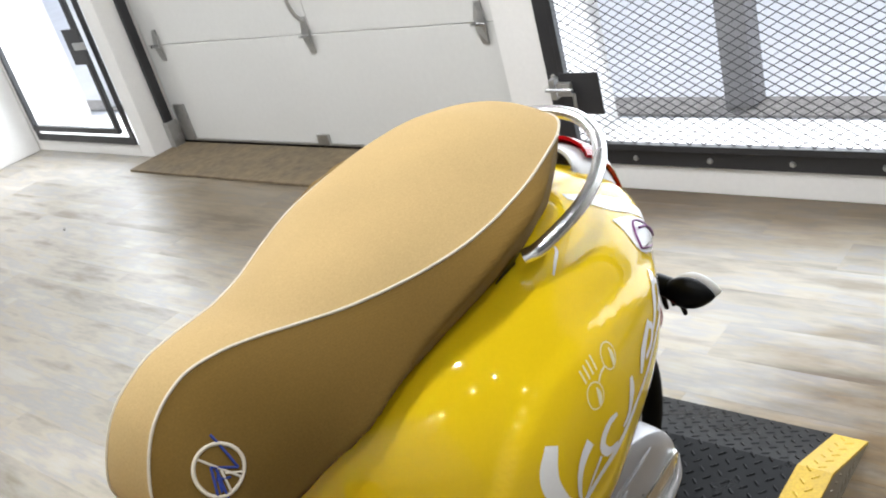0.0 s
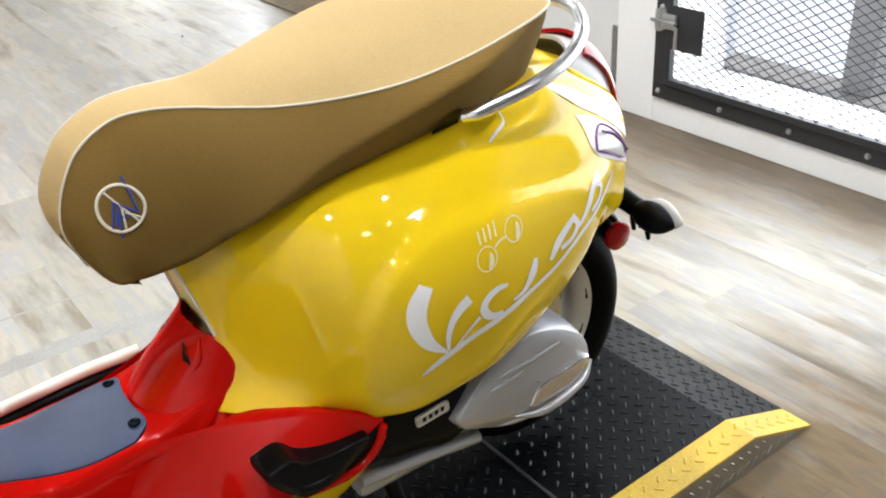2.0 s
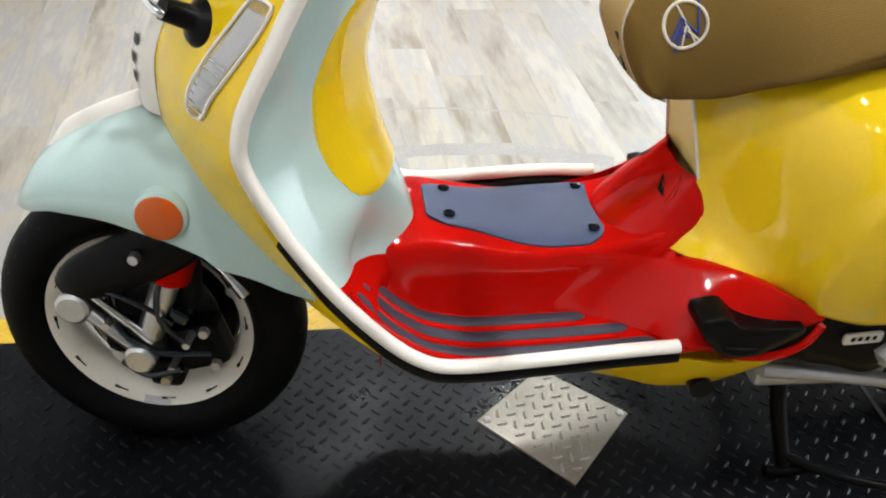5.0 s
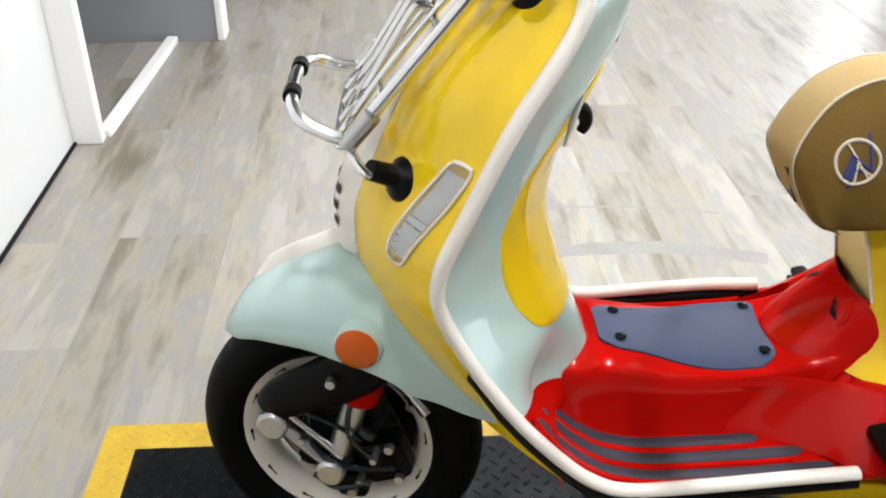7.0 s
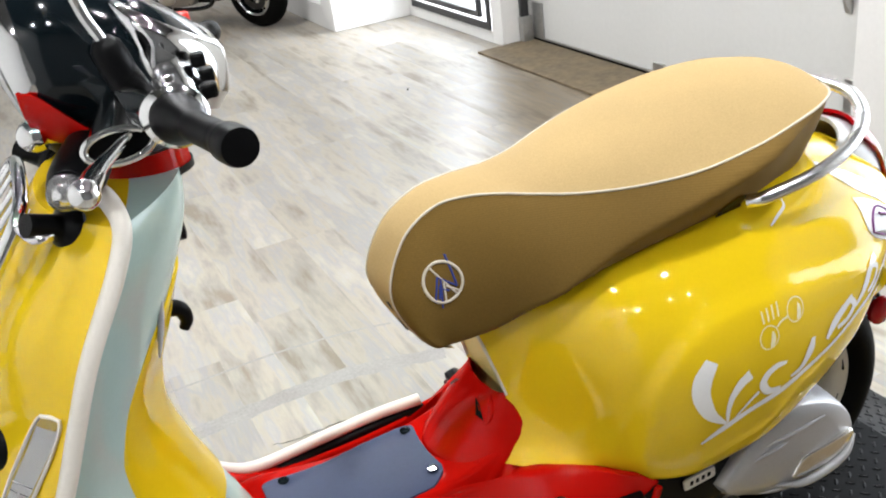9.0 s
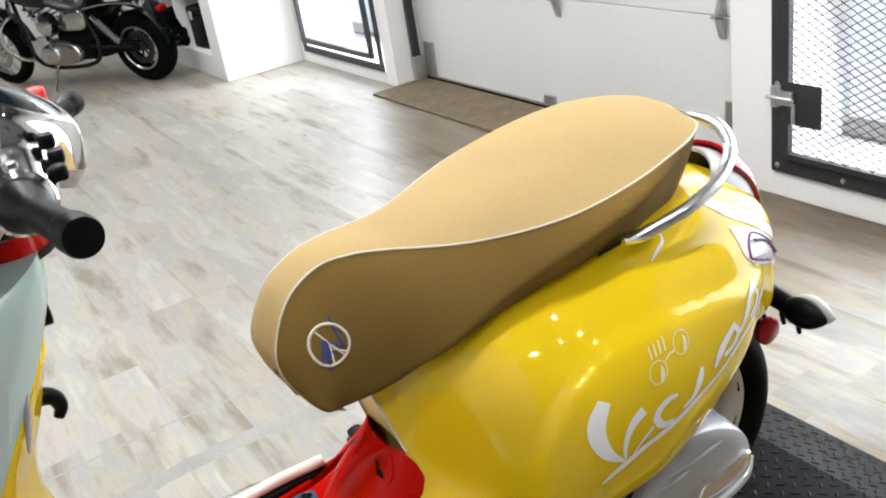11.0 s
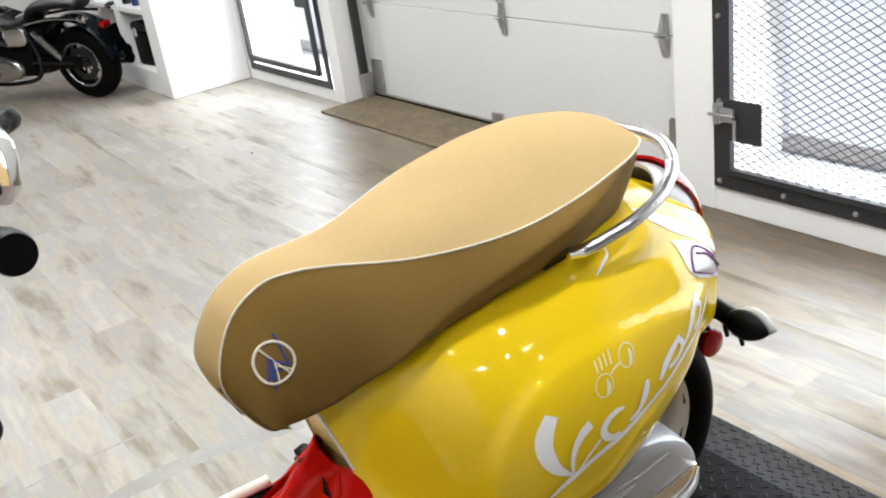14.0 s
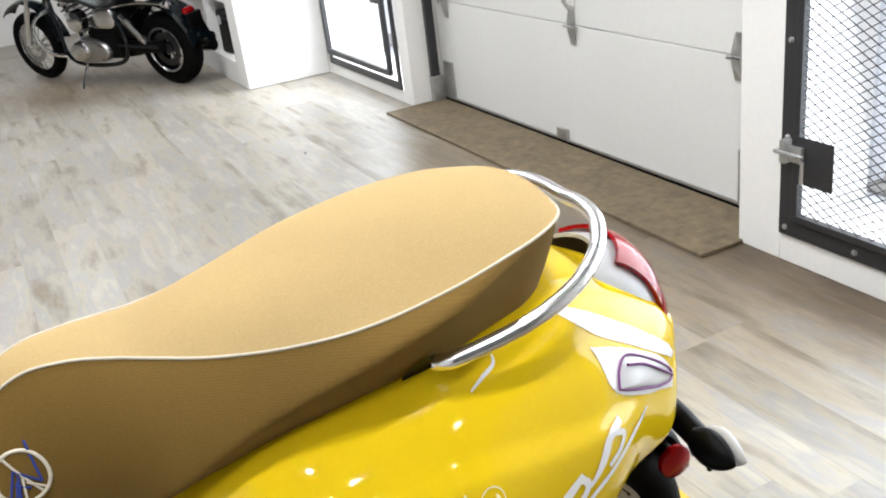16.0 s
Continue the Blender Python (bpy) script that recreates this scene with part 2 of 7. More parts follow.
        st = nt.nodes.new("ShaderNodeMix")
        st.data_type, st.blend_type = "RGBA", "MULTIPLY"
        nt.links.new(mr.outputs[0], st.inputs[0])
        nt.links.new(last, st.inputs[6])
        st.inputs[7].default_value = (0.44, 0.33, 0.20, 1)
        last = st.outputs[2]
    hsv = nt.nodes.new("ShaderNodeHueSaturation")
    nt.links.new(last, hsv.inputs["Color"])
    nt.links.new(tone.outputs[0], hsv.inputs["Value"])
    nt.links.new(hsv.outputs[0], b.inputs["Base Color"])
    rr = nt.nodes.new("ShaderNodeMapRange")
    rr.inputs["To Min"].default_value, rr.inputs["To Max"].default_value = 0.28, 0.5
    nt.links.new(grain(1, 3, 3, 4), rr.inputs["Value"])
    # the worn-through part has lost its gloss
    dull = nt.nodes.new("ShaderNodeMix")
    dull.inputs[3].default_value = 0.85
    nt.links.new(worn, dull.inputs[0])
    nt.links.new(rr.outputs[0], dull.inputs[2])
    nt.links.new(dull.outputs[0], b.inputs["Roughness"])
    bn = nt.nodes.new("ShaderNodeBump")
    bn.inputs["Strength"].default_value, bn.inputs["Distance"].default_value = 0.12, 0.001
    nt.links.new(grain(2.5, 90, 1.5, 3), bn.inputs["Height"])
    nt.links.new(bn.outputs[0], b.inputs["Normal"])
    return m


PLANK = plank_material()


# ---- mesh tools ----
def mesh_of(name, verts, faces, mat, smooth=True):
    me = bpy.data.meshes.new(name)
    me.from_pydata([tuple(float(c) for c in v) for v in verts], [], faces)
    me.validate()
    bm = bmesh.new()
    bm.from_mesh(me)
    bmesh.ops.recalc_face_normals(bm, faces=bm.faces)
    bm.to_mesh(me)
    bm.free()
    if smooth:
        for p in me.polygons:
            p.use_smooth = True
    me.materials.append(mat)
    return me


def add_part(name, me, parent, label=""):
    ob = new(name, me)
    if parent is not None:
        ob.parent = parent
    if label:
        ob["label"] = label
    return ob


def part(name, bm, mat, parent, label="", smooth=False):
    me = bpy.data.meshes.new(name)
    bmesh.ops.recalc_face_normals(bm, faces=bm.faces)
    bm.to_mesh(me)
    bm.free()
    if smooth:
        for p in me.polygons:
            p.use_smooth = True
    me.materials.append(mat)
    return add_part(name, me, parent, label)


def sharp(me, degrees=40):
    """Keep edges sharper than this angle crisp on a smooth mesh."""
    me.set_sharp_from_angle(angle=radians(degrees))
    return me


def spline(pts, n):
    """n points of a smooth curve through pts, evenly by control interval."""
    p = np.array(pts, float)
    q = np.vstack([2 * p[0] - p[1], p, 2 * p[-1] - p[-2]])
    out = []
    m = len(p) - 1
    for s in np.linspace(0, m, n):
        i = min(int(s), m - 1)
        t = s - i
        a, b, c, d = q[i], q[i + 1], q[i + 2], q[i + 3]
        out.append(0.5 * (2 * b + (c - a) * t + (2 * a - 5 * b + 4 * c - d) * t * t + (3 * b - a - 3 * c + d) * t ** 3))
    return np.array(out)


def curve(xs, ys):
    """A smooth function through (x, y) knots (monotone cubic)."""
    xs, ys = np.array(xs, float), np.array(ys, float)
    h = np.diff(xs)
    d = np.diff(ys) / h
    m = np.zeros(len(xs))
    m[0], m[-1] = d[0], d[-1]
    for i in range(1, len(xs) - 1):
        m[i] = 0 if d[i - 1] * d[i] <= 0 else 2 * d[i - 1] * d[i] / (d[i - 1] + d[i])

    def f(x):
        x = min(max(x, xs[0]), xs[-1])
        i = min(max(int(np.searchsorted(xs, x)) - 1, 0), len(h) - 1)
        t = (x - xs[i]) / h[i]
        return float((2 * t ** 3 - 3 * t * t + 1) * ys[i] + (t ** 3 - 2 * t * t + t) * h[i] * m[i] + (3 * t * t - 2 * t ** 3) * ys[i + 1] + (t ** 3 - t * t) * h[i] * m[i + 1])

    return f


def step(a, b, x):
    t = min(max((x - a) / (b - a), 0), 1)
    return t * t * (3 - 2 * t)


def sheet(rows, close_u=False, close_v=False):
    """Vertices and quads of a grid of points, rows of equal length."""
    n, m = len(rows), len(rows[0])
    verts = [p for r in rows for p in r]
    faces = []
    for i in range(n if close_u else n - 1):
        for j in range(m if close_v else m - 1):
            a, b = i * m + j, i * m + (j + 1) % m
            c, d = ((i + 1) % n) * m + (j + 1) % m, ((i + 1) % n) * m + j
            faces.append((a, b, c, d))
    return verts, faces


def thick(me, t):
    """Gives a sheet mesh a thickness t, inwards."""
    bm = bmesh.new()
    bm.from_mesh(me)
    bmesh.ops.recalc_face_normals(bm, faces=bm.faces)
    bmesh.ops.solidify(bm, geom=bm.faces[:], thickness=t)
    bm.to_mesh(me)
    bm.free()
    for p in me.polygons:
        p.use_smooth = True
    sharp(me, 50)
    return me


def slab(name, rows, off, mat, crisp=50):
    """A sheet with a back at a fixed offset and closed edges."""
    n, m = len(rows), len(rows[0])
    verts, faces = sheet(rows)
    k = len(verts)
    verts = list(verts) + [tuple(a + b for a, b in zip(p, off)) for p in verts]
    faces += [tuple(k + i for i in f[::-1]) for f in faces]
    rim = [j for j in range(m)] + [i * m + m - 1 for i in range(1, n)] + [(n - 1) * m + j for j in range(m - 2, -1, -1)] + [i * m for i in range(n - 2, 0, -1)]
    for a, b in zip(rim, rim[1:] + rim[:1]):
        faces.append((a, k + a, k + b, b))
    return sharp(mesh_of(name, verts, faces, mat), crisp)


def tube_mesh(name, pts, r, mat, segs=12, n=None, closed=False, flat=1.0, up=(0, 0, 1)):
    """A round bar along a smooth curve; r is a number or a function of 0..1."""
    p = spline(pts, n) if n else np.array(pts, float)
    k = len(p)
    rows = []
    last = None
    for i in range(k):
        a = p[(i - 1) % k] if closed else p[max(i - 1, 0)]
        b = p[(i + 1) % k] if closed else p[min(i + 1, k - 1)]
        t = (b - a) / (np.linalg.norm(b - a) + 1e-12)
        ref = np.array(up, float) if last is None else last
        if abs(ref @ t) > 0.95:
            ref = np.array((0, 1, 0.1))
        u = ref - (ref @ t) * t
        u /= np.linalg.norm(u)
        last = u
        v = np.cross(t, u)
        rr = r(i / (k - 1)) if callable(r) else r
        rows.append([p[i] + rr * (math.cos(g) * u * flat + math.sin(g) * v) for g in np.linspace(0, 2 * math.pi, segs, endpoint=False)])
    verts, faces = sheet(rows, closed, True)
    if not closed:
        faces.append(tuple(range(segs))[::-1])
        faces.append(tuple(range((k - 1) * segs, k * segs)))
    me = mesh_of(name, verts, faces, mat)
    return sharp(me, 60)


def lathe_mesh(name, profile, mat, segs=48, axis="y", centre=(0, 0, 0), sharp_at=35, smooth=True):
    """A turned body: profile of (along, radius) about an axis."""
    rows = []
    for a, r in profile:
        ring = []
        for g in np.linspace(0, 2 * math.pi, segs, endpoint=False):
            c, s = r * math.cos(g), r * math.sin(g)
            p = {"x": (a, c, s), "y": (c, a, s), "z": (c, s, a)}[axis]
            ring.append((p[0] + centre[0], p[1] + centre[1], p[2] + centre[2]))
        rows.append(ring)
    verts, faces = sheet(rows, False, True)
    if profile[0][1] > 1e-5:
        faces.append(tuple(range(segs)))
    if profile[-1][1] > 1e-5:
        k = len(profile) - 1
        faces.append(tuple(range(k * segs, (k + 1) * segs)))
    me = mesh_of(name, verts, faces, mat, smooth)
    return sharp(me, sharp_at)


def ring_lathe(name, profile, mat, segs=56, axis="y", centre=(0, 0, 0), sharp_at=35):
    """A turned ring: closed profile of (along, radius)."""
    rows = []
    for a, r in profile:
        ring = []
        for g in np.linspace(0, 2 * math.pi, segs, endpoint=False):
            c, s = r * math.cos(g), r * math.sin(g)
            p = {"x": (a, c, s), "y": (c, a, s), "z": (c, s, a)}[axis]
            ring.append((p[0] + centre[0], p[1] + centre[1], p[2] + centre[2]))
        rows.append(ring)
    verts, faces = sheet(rows, True, True)
    return sharp(mesh_of(name, verts, faces, mat), sharp_at)


def box_bm(size, centre=(0, 0, 0), bevel=0.0, segs=2, turn=None):
    bm = bmesh.new()
    bmesh.ops.create_cube(bm, size=1.0)
    bmesh.ops.scale(bm, vec=size, verts=bm.verts)
    if bevel:
        bmesh.ops.bevel(bm, geom=bm.edges[:], offset=bevel, segments=segs, affect="EDGES", profile=0.5)
    m = Matrix.Translation(centre) @ (turn if turn is not None else Matrix())
    bmesh.ops.transform(bm, matrix=m, verts=bm.verts)
    return bm


def box(name, lo, hi, mat, parent=None, label="", bevel=0.003):
    s = [h - l for l, h in zip(lo, hi)]
    c = [(h + l) / 2 for l, h in zip(lo, hi)]
    return part(name, box_bm(s, c, min(bevel, 0.45 * min(s))), mat, parent, label)


def prism(name, outline, depth, mat, place, bevel=0.0, parent=None, label=""):
    """A plate: outline of (u, v) points, depth along w; place maps (u, v, w) to space."""
    bm = bmesh.new()
    lo = [bm.verts.new(place(u, v, 0)) for u, v in outline]
    hi = [bm.verts.new(place(u, v, depth)) for u, v in outline]
    n = len(lo)
    bm.faces.new(lo)
    bm.faces.new(hi[::-1])
    for i in range(n):
        bm.faces.new((lo[i], lo[(i + 1) % n], hi[(i + 1) % n], hi[i]))
    if bevel:
        bmesh.ops.bevel(bm, geom=bm.edges[:], offset=bevel, segments=2, affect="EDGES", profile=0.5)
    ob = part(name, bm, mat, parent, label, smooth=False)
    return ob


def thing(name, label, category, group="", at=None):
    ob = new(name)
    ob.empty_display_size = 0.1
    if at is not None:
        ob.matrix_world = at
    return tagged(ob, label, category, group)


def setting(ob, label, category):
    return tagged(ob, label, category, kind="structure")

# ---- the showroom ----
WALL_X, DOOR_X = 2.22, 2.42
# wall paint darkened to stand for the weak light in the stair opening
STAIR_SHADE = material("stair_shade_grey", (0.27, 0.275, 0.285), 0.6, vary=0.05, scale=2, bump=0.15, bump_scale=120)


def wall(name, lo, hi, label, mat=WALL):
    return setting(box(name, lo, hi, mat, None, "", 0.004), label, "wall")


floor = setting(box("floor", (-5.0, -2.8, -0.12), (2.45, 9.3, -0.006), GRAVEL, None, "", 0.0), "whitewashed wood-look vinyl plank floor, worn and cracked", "floor")
# east wall with grilled gate, overhead door and grilled window
wall("wall_east", (WALL_X, 1.025, 0), (2.62, 1.21, 2.95), "white painted wall pier beside the overhead door")
wall("wall_east_gate_sill", (WALL_X, -1.2, 0), (2.62, 1.025, 0.098), "low white sill under the black grille gate")
wall("wall_east_gate_head", (WALL_X, -1.2, 2.16), (2.62, 1.025, 2.95), "white wall over the grille gate")
wall("wall_east_south", (WALL_X, -2.8, 0), (2.62, -1.2, 2.95), "plain white painted wall")
wall("wall_east_door_head", (WALL_X, 1.21, 2.2), (2.62, 3.76, 2.95), "white wall over the overhead door")
wall("wall_east_pier", (WALL_X, 3.76, 0), (2.62, 3.885, 2.95), "narrow white wall pier beside the overhead door")
wall("wall_east_window_sill", (WALL_X, 3.885, 0), (2.62, 5.035, 0.075), "low white sill under the grilled window")
wall("wall_east_window_head", (WALL_X, 3.885, 2.16), (2.62, 5.035, 2.95), "white wall over the grilled window")
wall("wall_east_north", (WALL_X, 5.035, 0), (2.62, 9.3, 2.95), "plain white painted wall")
wall("wall_south", (-5.1, -2.9, 0), (2.62, -2.8, 2.95), "unseen wall closing the room, kept dark to cut fill light", FILL_CUT_WALL)
wall("wall_north", (-5.1, 9.3, 0), (2.62, 9.4, 2.95), "plain white painted wall")
wall("wall_west", (-5.1, -2.8, 0), (-5.0, 9.3, 2.95), "unseen wall closing the room, kept dark to cut fill light", FILL_CUT_WALL)
# both stair partitions are coloured greyer for the weaker light on them
wall("wall_stair_near", (-1.76, -2.8, 0), (-1.655, 1.80, 2.95), "pale painted partition beside the stair opening", GREY_WALL)
wall("wall_stair_back", (-3.2, 2.80, -1.2), (-1.325, 2.90, 2.95), "partition behind the stair opening, its shade put into the grey colour", STAIR_SHADE)
setting(box("trim_partition_end", (-1.327, 2.79, 0.002), (-1.295, 2.91, 2.9), WALL, None, "", 0.006), "white corner trim on the partition's end", "trim")
setting(box("trim_stair_jamb", (-1.66, 1.80, 0.0), (-1.56, 1.845, 2.3), WALL, None, "", 0.006), "white door jamb of the stair opening", "trim")
_t = box("trim_threshold", (-0.023, -0.47, 0.0), (0.023, 0.47, 0.03), WALL, None, "", 0.005)
_t.matrix_world = pose(-1.54, 2.32, 0.0, 0, 0, -3.2)
setting(_t, "white threshold strip at the stair opening", "trim")
setting(box("trim_wall_foot", (-1.655, -2.8, 0.001), (-1.645, 1.80, 0.012), BLACK, None, "", 0.002), "dark gap line at the partition's foot", "trim")
ceiling = setting(box("ceiling", (-5.1, -2.9, 2.95), (2.62, 9.4, 3.05), CEILING, None, "", 0.0), "unseen ceiling, kept dark to cut fill light and haze on paint", "ceiling")

# outdoors beyond the openings
GLOW = bpy.data.materials.new("bright_hazy_sky")
GLOW.use_nodes = True
_g = GLOW.node_tree.nodes["Principled BSDF"]
_g.inputs["Base Color"].default_value = (0.5, 0.5, 0.5, 1)
_g.inputs["Emission Color"].default_value = (0.93, 0.96, 1.0, 1)
_g.inputs["Emission Strength"].default_value = 3.0
setting(box("backdrop", (24, -40, -2), (24.2, 50, 22), GLOW, None, "", 0.0), "bright hazy sky far outside the openings", "sky")
setting(box("ground", (2.62, -30, -0.3), (60, 40, -0.06), CONCRETE, None, "", 0.0), "bright pale yard outside", "ground")
setting(box("kerb_outside", (2.99, -4, -0.06), (3.18, 8, -0.045), GRAVEL, None, "", 0.004), "grey gravel strip at the porch edge outside", "kerb")
for _y, _w, _m in ((0.655, 0.125, POST_WOOD), (1.345, 0.085, CONCRETE), (5.45, 0.16, CONCRETE)):
    tagged(box("porch_post", (3.04, _y, -0.045), (3.04 + _w, _y + _w, 3.0), _m, None, "", 0.008), "weathered porch post standing outside", "post", "porch posts")


def grille(name, y0, y1, z0, z1, label, lock_y, lock_z, group, fine, side):
    """Steel frame on the wall face with expanded-metal mesh, bolts and a bolted lock plate with a slide latch."""
    g = thing(name, label, "grille", group, pose(WALL_X, 0, 0))
    f = 0.055
    for nm, lo, hi in (("frame_bar", (-0.012, y0, z0), (0.0, y1, z0 + f)), ("frame_bar", (-0.012, y0, z1 - f), (0.0, y1, z1)),
                       ("frame_bar", (-0.012, y0, z0 + f), (0.0, y0 + f, z1 - f)), ("frame_bar", (-0.012, y1 - f, z0 + f), (0.0, y1, z1 - f))):
        box(nm, lo, hi, BLACK_STEEL, g, "", 0.002)
    # leaf frame inside, an L bar standing proud
    i = f + 0.008
    for lo, hi in (((-0.03, y0 + i, z0 + i), (-0.004, y1 - i, z0 + i + 0.022)), ((-0.03, y0 + i, z1 - i - 0.022), (-0.004, y1 - i, z1 - i)),
                   ((-0.03, y0 + i, z0 + i + 0.022), (-0.004, y0 + i + 0.022, z1 - i - 0.022)), ((-0.03, y1 - i - 0.022, z0 + i + 0.022), (-0.004, y1 - i, z1 - i - 0.022))):
        box("leaf_bar", lo, hi, BLACK_STEEL, g, "", 0.002)
    # expanded metal: slanted strands, alternately leaning
    ya, yb, za, zb = y0 + i + 0.01, y1 - i - 0.01, z0 + i + 0.01, z1 - i - 0.01
    dy, dz = fine
    verts, faces = [], []
    t, d = 0.0013, 0.0026
    nz = int((zb - za) / dz)
    ny = int((yb - ya) / dy)
    for r in range(nz):
        for c in range(ny):
            for s in (0, 1):
                p = (ya + (c + 0.5 * s) * dy, za + (r + (0.0 if (r + s) % 2 == 0 else 1.0)) * dz)
                q = (ya + (c + 0.5 * s + 0.5) * dy, za + (r + (1.0 if (r + s) % 2 == 0 else 0.0)) * dz)
                k = len(verts)
                for (u, v) in (p, q):
                    verts += [(-0.018, u, v - t), (-0.018 + d, u, v + t), (-0.018 + d * 0.3, u, v + 1.6 * t)]
                faces += [(k, k + 1, k + 4, k + 3), (k + 1, k + 2, k + 5, k + 4), (k + 2, k, k + 3, k + 5)]
    me = bpy.data.meshes.new("wire_mesh")
    me.from_pydata(verts, [], faces)
    me.materials.append(BLACK_STEEL)
    add_part("wire_mesh", me, g, "black expanded-metal mesh")["kind"] = "stuff"
    # bolts round the frame
    head = lathe_mesh("bolt", [(-0.009, 0.0), (-0.008, 0.006), (-0.004, 0.0095), (0.0, 0.0105)], GALV, 14, "x", (-0.0115, 0, 0))
    n = max(2, round((y1 - y0) / 0.27))
    for k in range(n + 1):
        add_part("bolt", head, g).location = (0, y1 - 0.027 - k * (y1 - y0 - 0.054) / n, z0 + 0.027)
    for k in range(1, 7):
        for yy in (y0 + 0.027, y1 - 0.027):
            add_part("bolt", head, g).location = (0, yy, z0 + 0.027 + k * 0.3)
    # lock plate and latch
    plate = box("lock_plate", (-0.034, lock_y - 0.075, lock_z - 0.075), (-0.030, lock_y + 0.075, lock_z + 0.075), BLACK_STEEL, g, "black steel lock plate", 0.001)
    e = lock_y + 0.06 * side
    box("latch_body", (-0.05, e - 0.028, lock_z - 0.005), (-0.034, e + 0.028, lock_z + 0.045), GALV, plate, "galvanised latch", 0.003)
    add_part("latch_bolt", tube_mesh("latch_bolt", [(-0.055, e + 0.07 * side, lock_z + 0.02), (-0.055, e - 0.035 * side, lock_z + 0.02), (-0.06, e - 0.045 * side, lock_z + 0.01), (-0.062, e - 0.045 * side, lock_z - 0.06)], 0.0065, STEEL, 10), plate, "bent steel latch bolt")
    box("keeper", (-0.045, e + 0.05 * side - 0.012, lock_z - 0.02), (-0.012, e + 0.05 * side + 0.012, lock_z + 0.055), GALV, plate, "galvanised keeper", 0.003)
    return g


grille("grille_gate", -1.18, 1.022, 0.10, 2.15, "black steel gate of expanded-metal mesh bolted to the wall", 0.878, 0.372, "wall grilles", (0.050, 0.0145), 1)


def window_unit():
    g = thing("grille_window", "black steel framed window with a lock plate, standing ajar", "window", "wall grilles", pose(WALL_X, 0, 0))
    y0, y1, z0, z1 = 3.888, 5.033, 0.077, 2.15
    f = 0.045
    for lo, hi in (((-0.012, y0, z0), (0.0, y1, z0 + f)), ((-0.012, y0, z1 - f), (0.0, y1, z1)), ((-0.012, y0, z0 + f), (0.0, y0 + f, z1 - f)), ((-0.012, y1 - f, z0 + f), (0.0, y1, z1 - f))):
        box("frame_bar", lo, hi, BLACK_STEEL, g, "", 0.002)
    a0, a1, b0 = y0 + 0.085, y1 - 0.052, z0 + 0.075
    for lo, hi in (((-0.04, a0, b0), (-0.012, a1, b0 + 0.035)), ((-0.04, a0, z1 - 0.085), (-0.012, a1, z1 - 0.05)), ((-0.04, a0, b0 + 0.035), (-0.012, a0 + 0.03, z1 - 0.085)), ((-0.04, a1 - 0.03, b0 + 0.035), (-0.012, a1, z1 - 0.085))):
        box("leaf_bar", lo, hi, BLACK_STEEL, g, "", 0.002)
    p = box("lock_plate", (-0.046, a0 - 0.03, 0.57), (-0.041, a0 + 0.13, 0.77), BLACK_STEEL, g, "black steel lock plate", 0.002)
    box("latch_body", (-0.06, a0 - 0.06, 0.655), (-0.046, a0 + 0.05, 0.695), GALV, p, "galvanised latch", 0.004)
    return g


window_unit()


def overhead_door():
    """Sectional door of ribless white panels with hinges, tracks, rollers and a rubber bottom seal."""
    d = thing("overhead_door", "white sectional overhead door, closed, with steel hinges", "garage door", at=pose(DOOR_X, 0, 0))
    y0, y1 = 1.215, 3.755
    for k in range(4):
        z0 = 0.03 + 0.545 * k
        box("door_panel", (0.0, y0, z0 + 0.0012), (0.045, y1, z0 + 0.5438), DOOR_WHITE, d, "", 0.004)
    box("bottom_seal", (-0.006, y0, 0.0), (0.04, y1, 0.028), BLACK, d, "black rubber bottom seal", 0.006)
    box("bottom_rail", (-0.010, y0, 0.024), (-0.001, y1, 0.034), GALV, d, "", 0.001)

    def hinge(y, z, half=0):
        h = prism("hinge", [(-0.022, -0.085), (0.022, -0.085), (0.034, -0.02), (0.034, 0.02), (0.022, 0.085), (-0.022, 0.085), (-0.034, 0.02), (-0.034, -0.02)],
                  0.006, GALV, lambda u, v, w: (-0.002 - w - 0.018 * max(0, 1 - abs(v) / 0.05), y + u * 0.7, z + v), 0.0, d, "galvanised hinge")
        add_part("hinge_pin", tube_mesh("hinge_pin", [(-0.028, y - 0.034, z), (-0.028, y + 0.034, z)], 0.008, STEEL, 10), h)
        return h

    for z in (0.575, 1.12, 1.665):
        for y in (3.62, 2.42, 1.42):
            hinge(y, z)
    for y in (3.66, 1.36):
        c = box("corner_bracket", (-0.014, y - 0.05, 0.03), (-0.001, y + 0.05, 0.24), GALV, d, "galvanised corner bracket", 0.003)
        add_part("roller", lathe_mesh("roller", [(-0.03, 0.0), (-0.03, 0.02), (0.03, 0.02), (0.03, 0.0)], STEEL, 16, "y", (-0.04, y + (0.07 if y > 2 else -0.07), 0.06)), c)
    box("foot_bracket", (-0.02, 2.50, 0.03), (-0.001, 2.58, 0.085), GALV, d, "small steel foot bracket", 0.003)
    box("stile", (-0.004, 2.40, 0.60), (-0.0005, 2.44, 1.1), DOOR_WHITE, d, "", 0.001)
    add_part("lift_handle", tube_mesh("lift_handle", [(-0.01, 2.43, 0.82), (-0.04, 2.43, 0.80), (-0.045, 2.445, 0.74), (-0.03, 2.44, 0.68), (-0.01, 2.42, 0.64)], 0.009, GALV, 10, 24), d, "bent steel lift handle")
    for y in (3.735, 1.235):
        t = part("track", box_bm((0.05, 0.03, 2.2), (-0.06, y, 1.1), 0.003), BLACK_STEEL if y > 2 else GALV, d, "steel roller track")
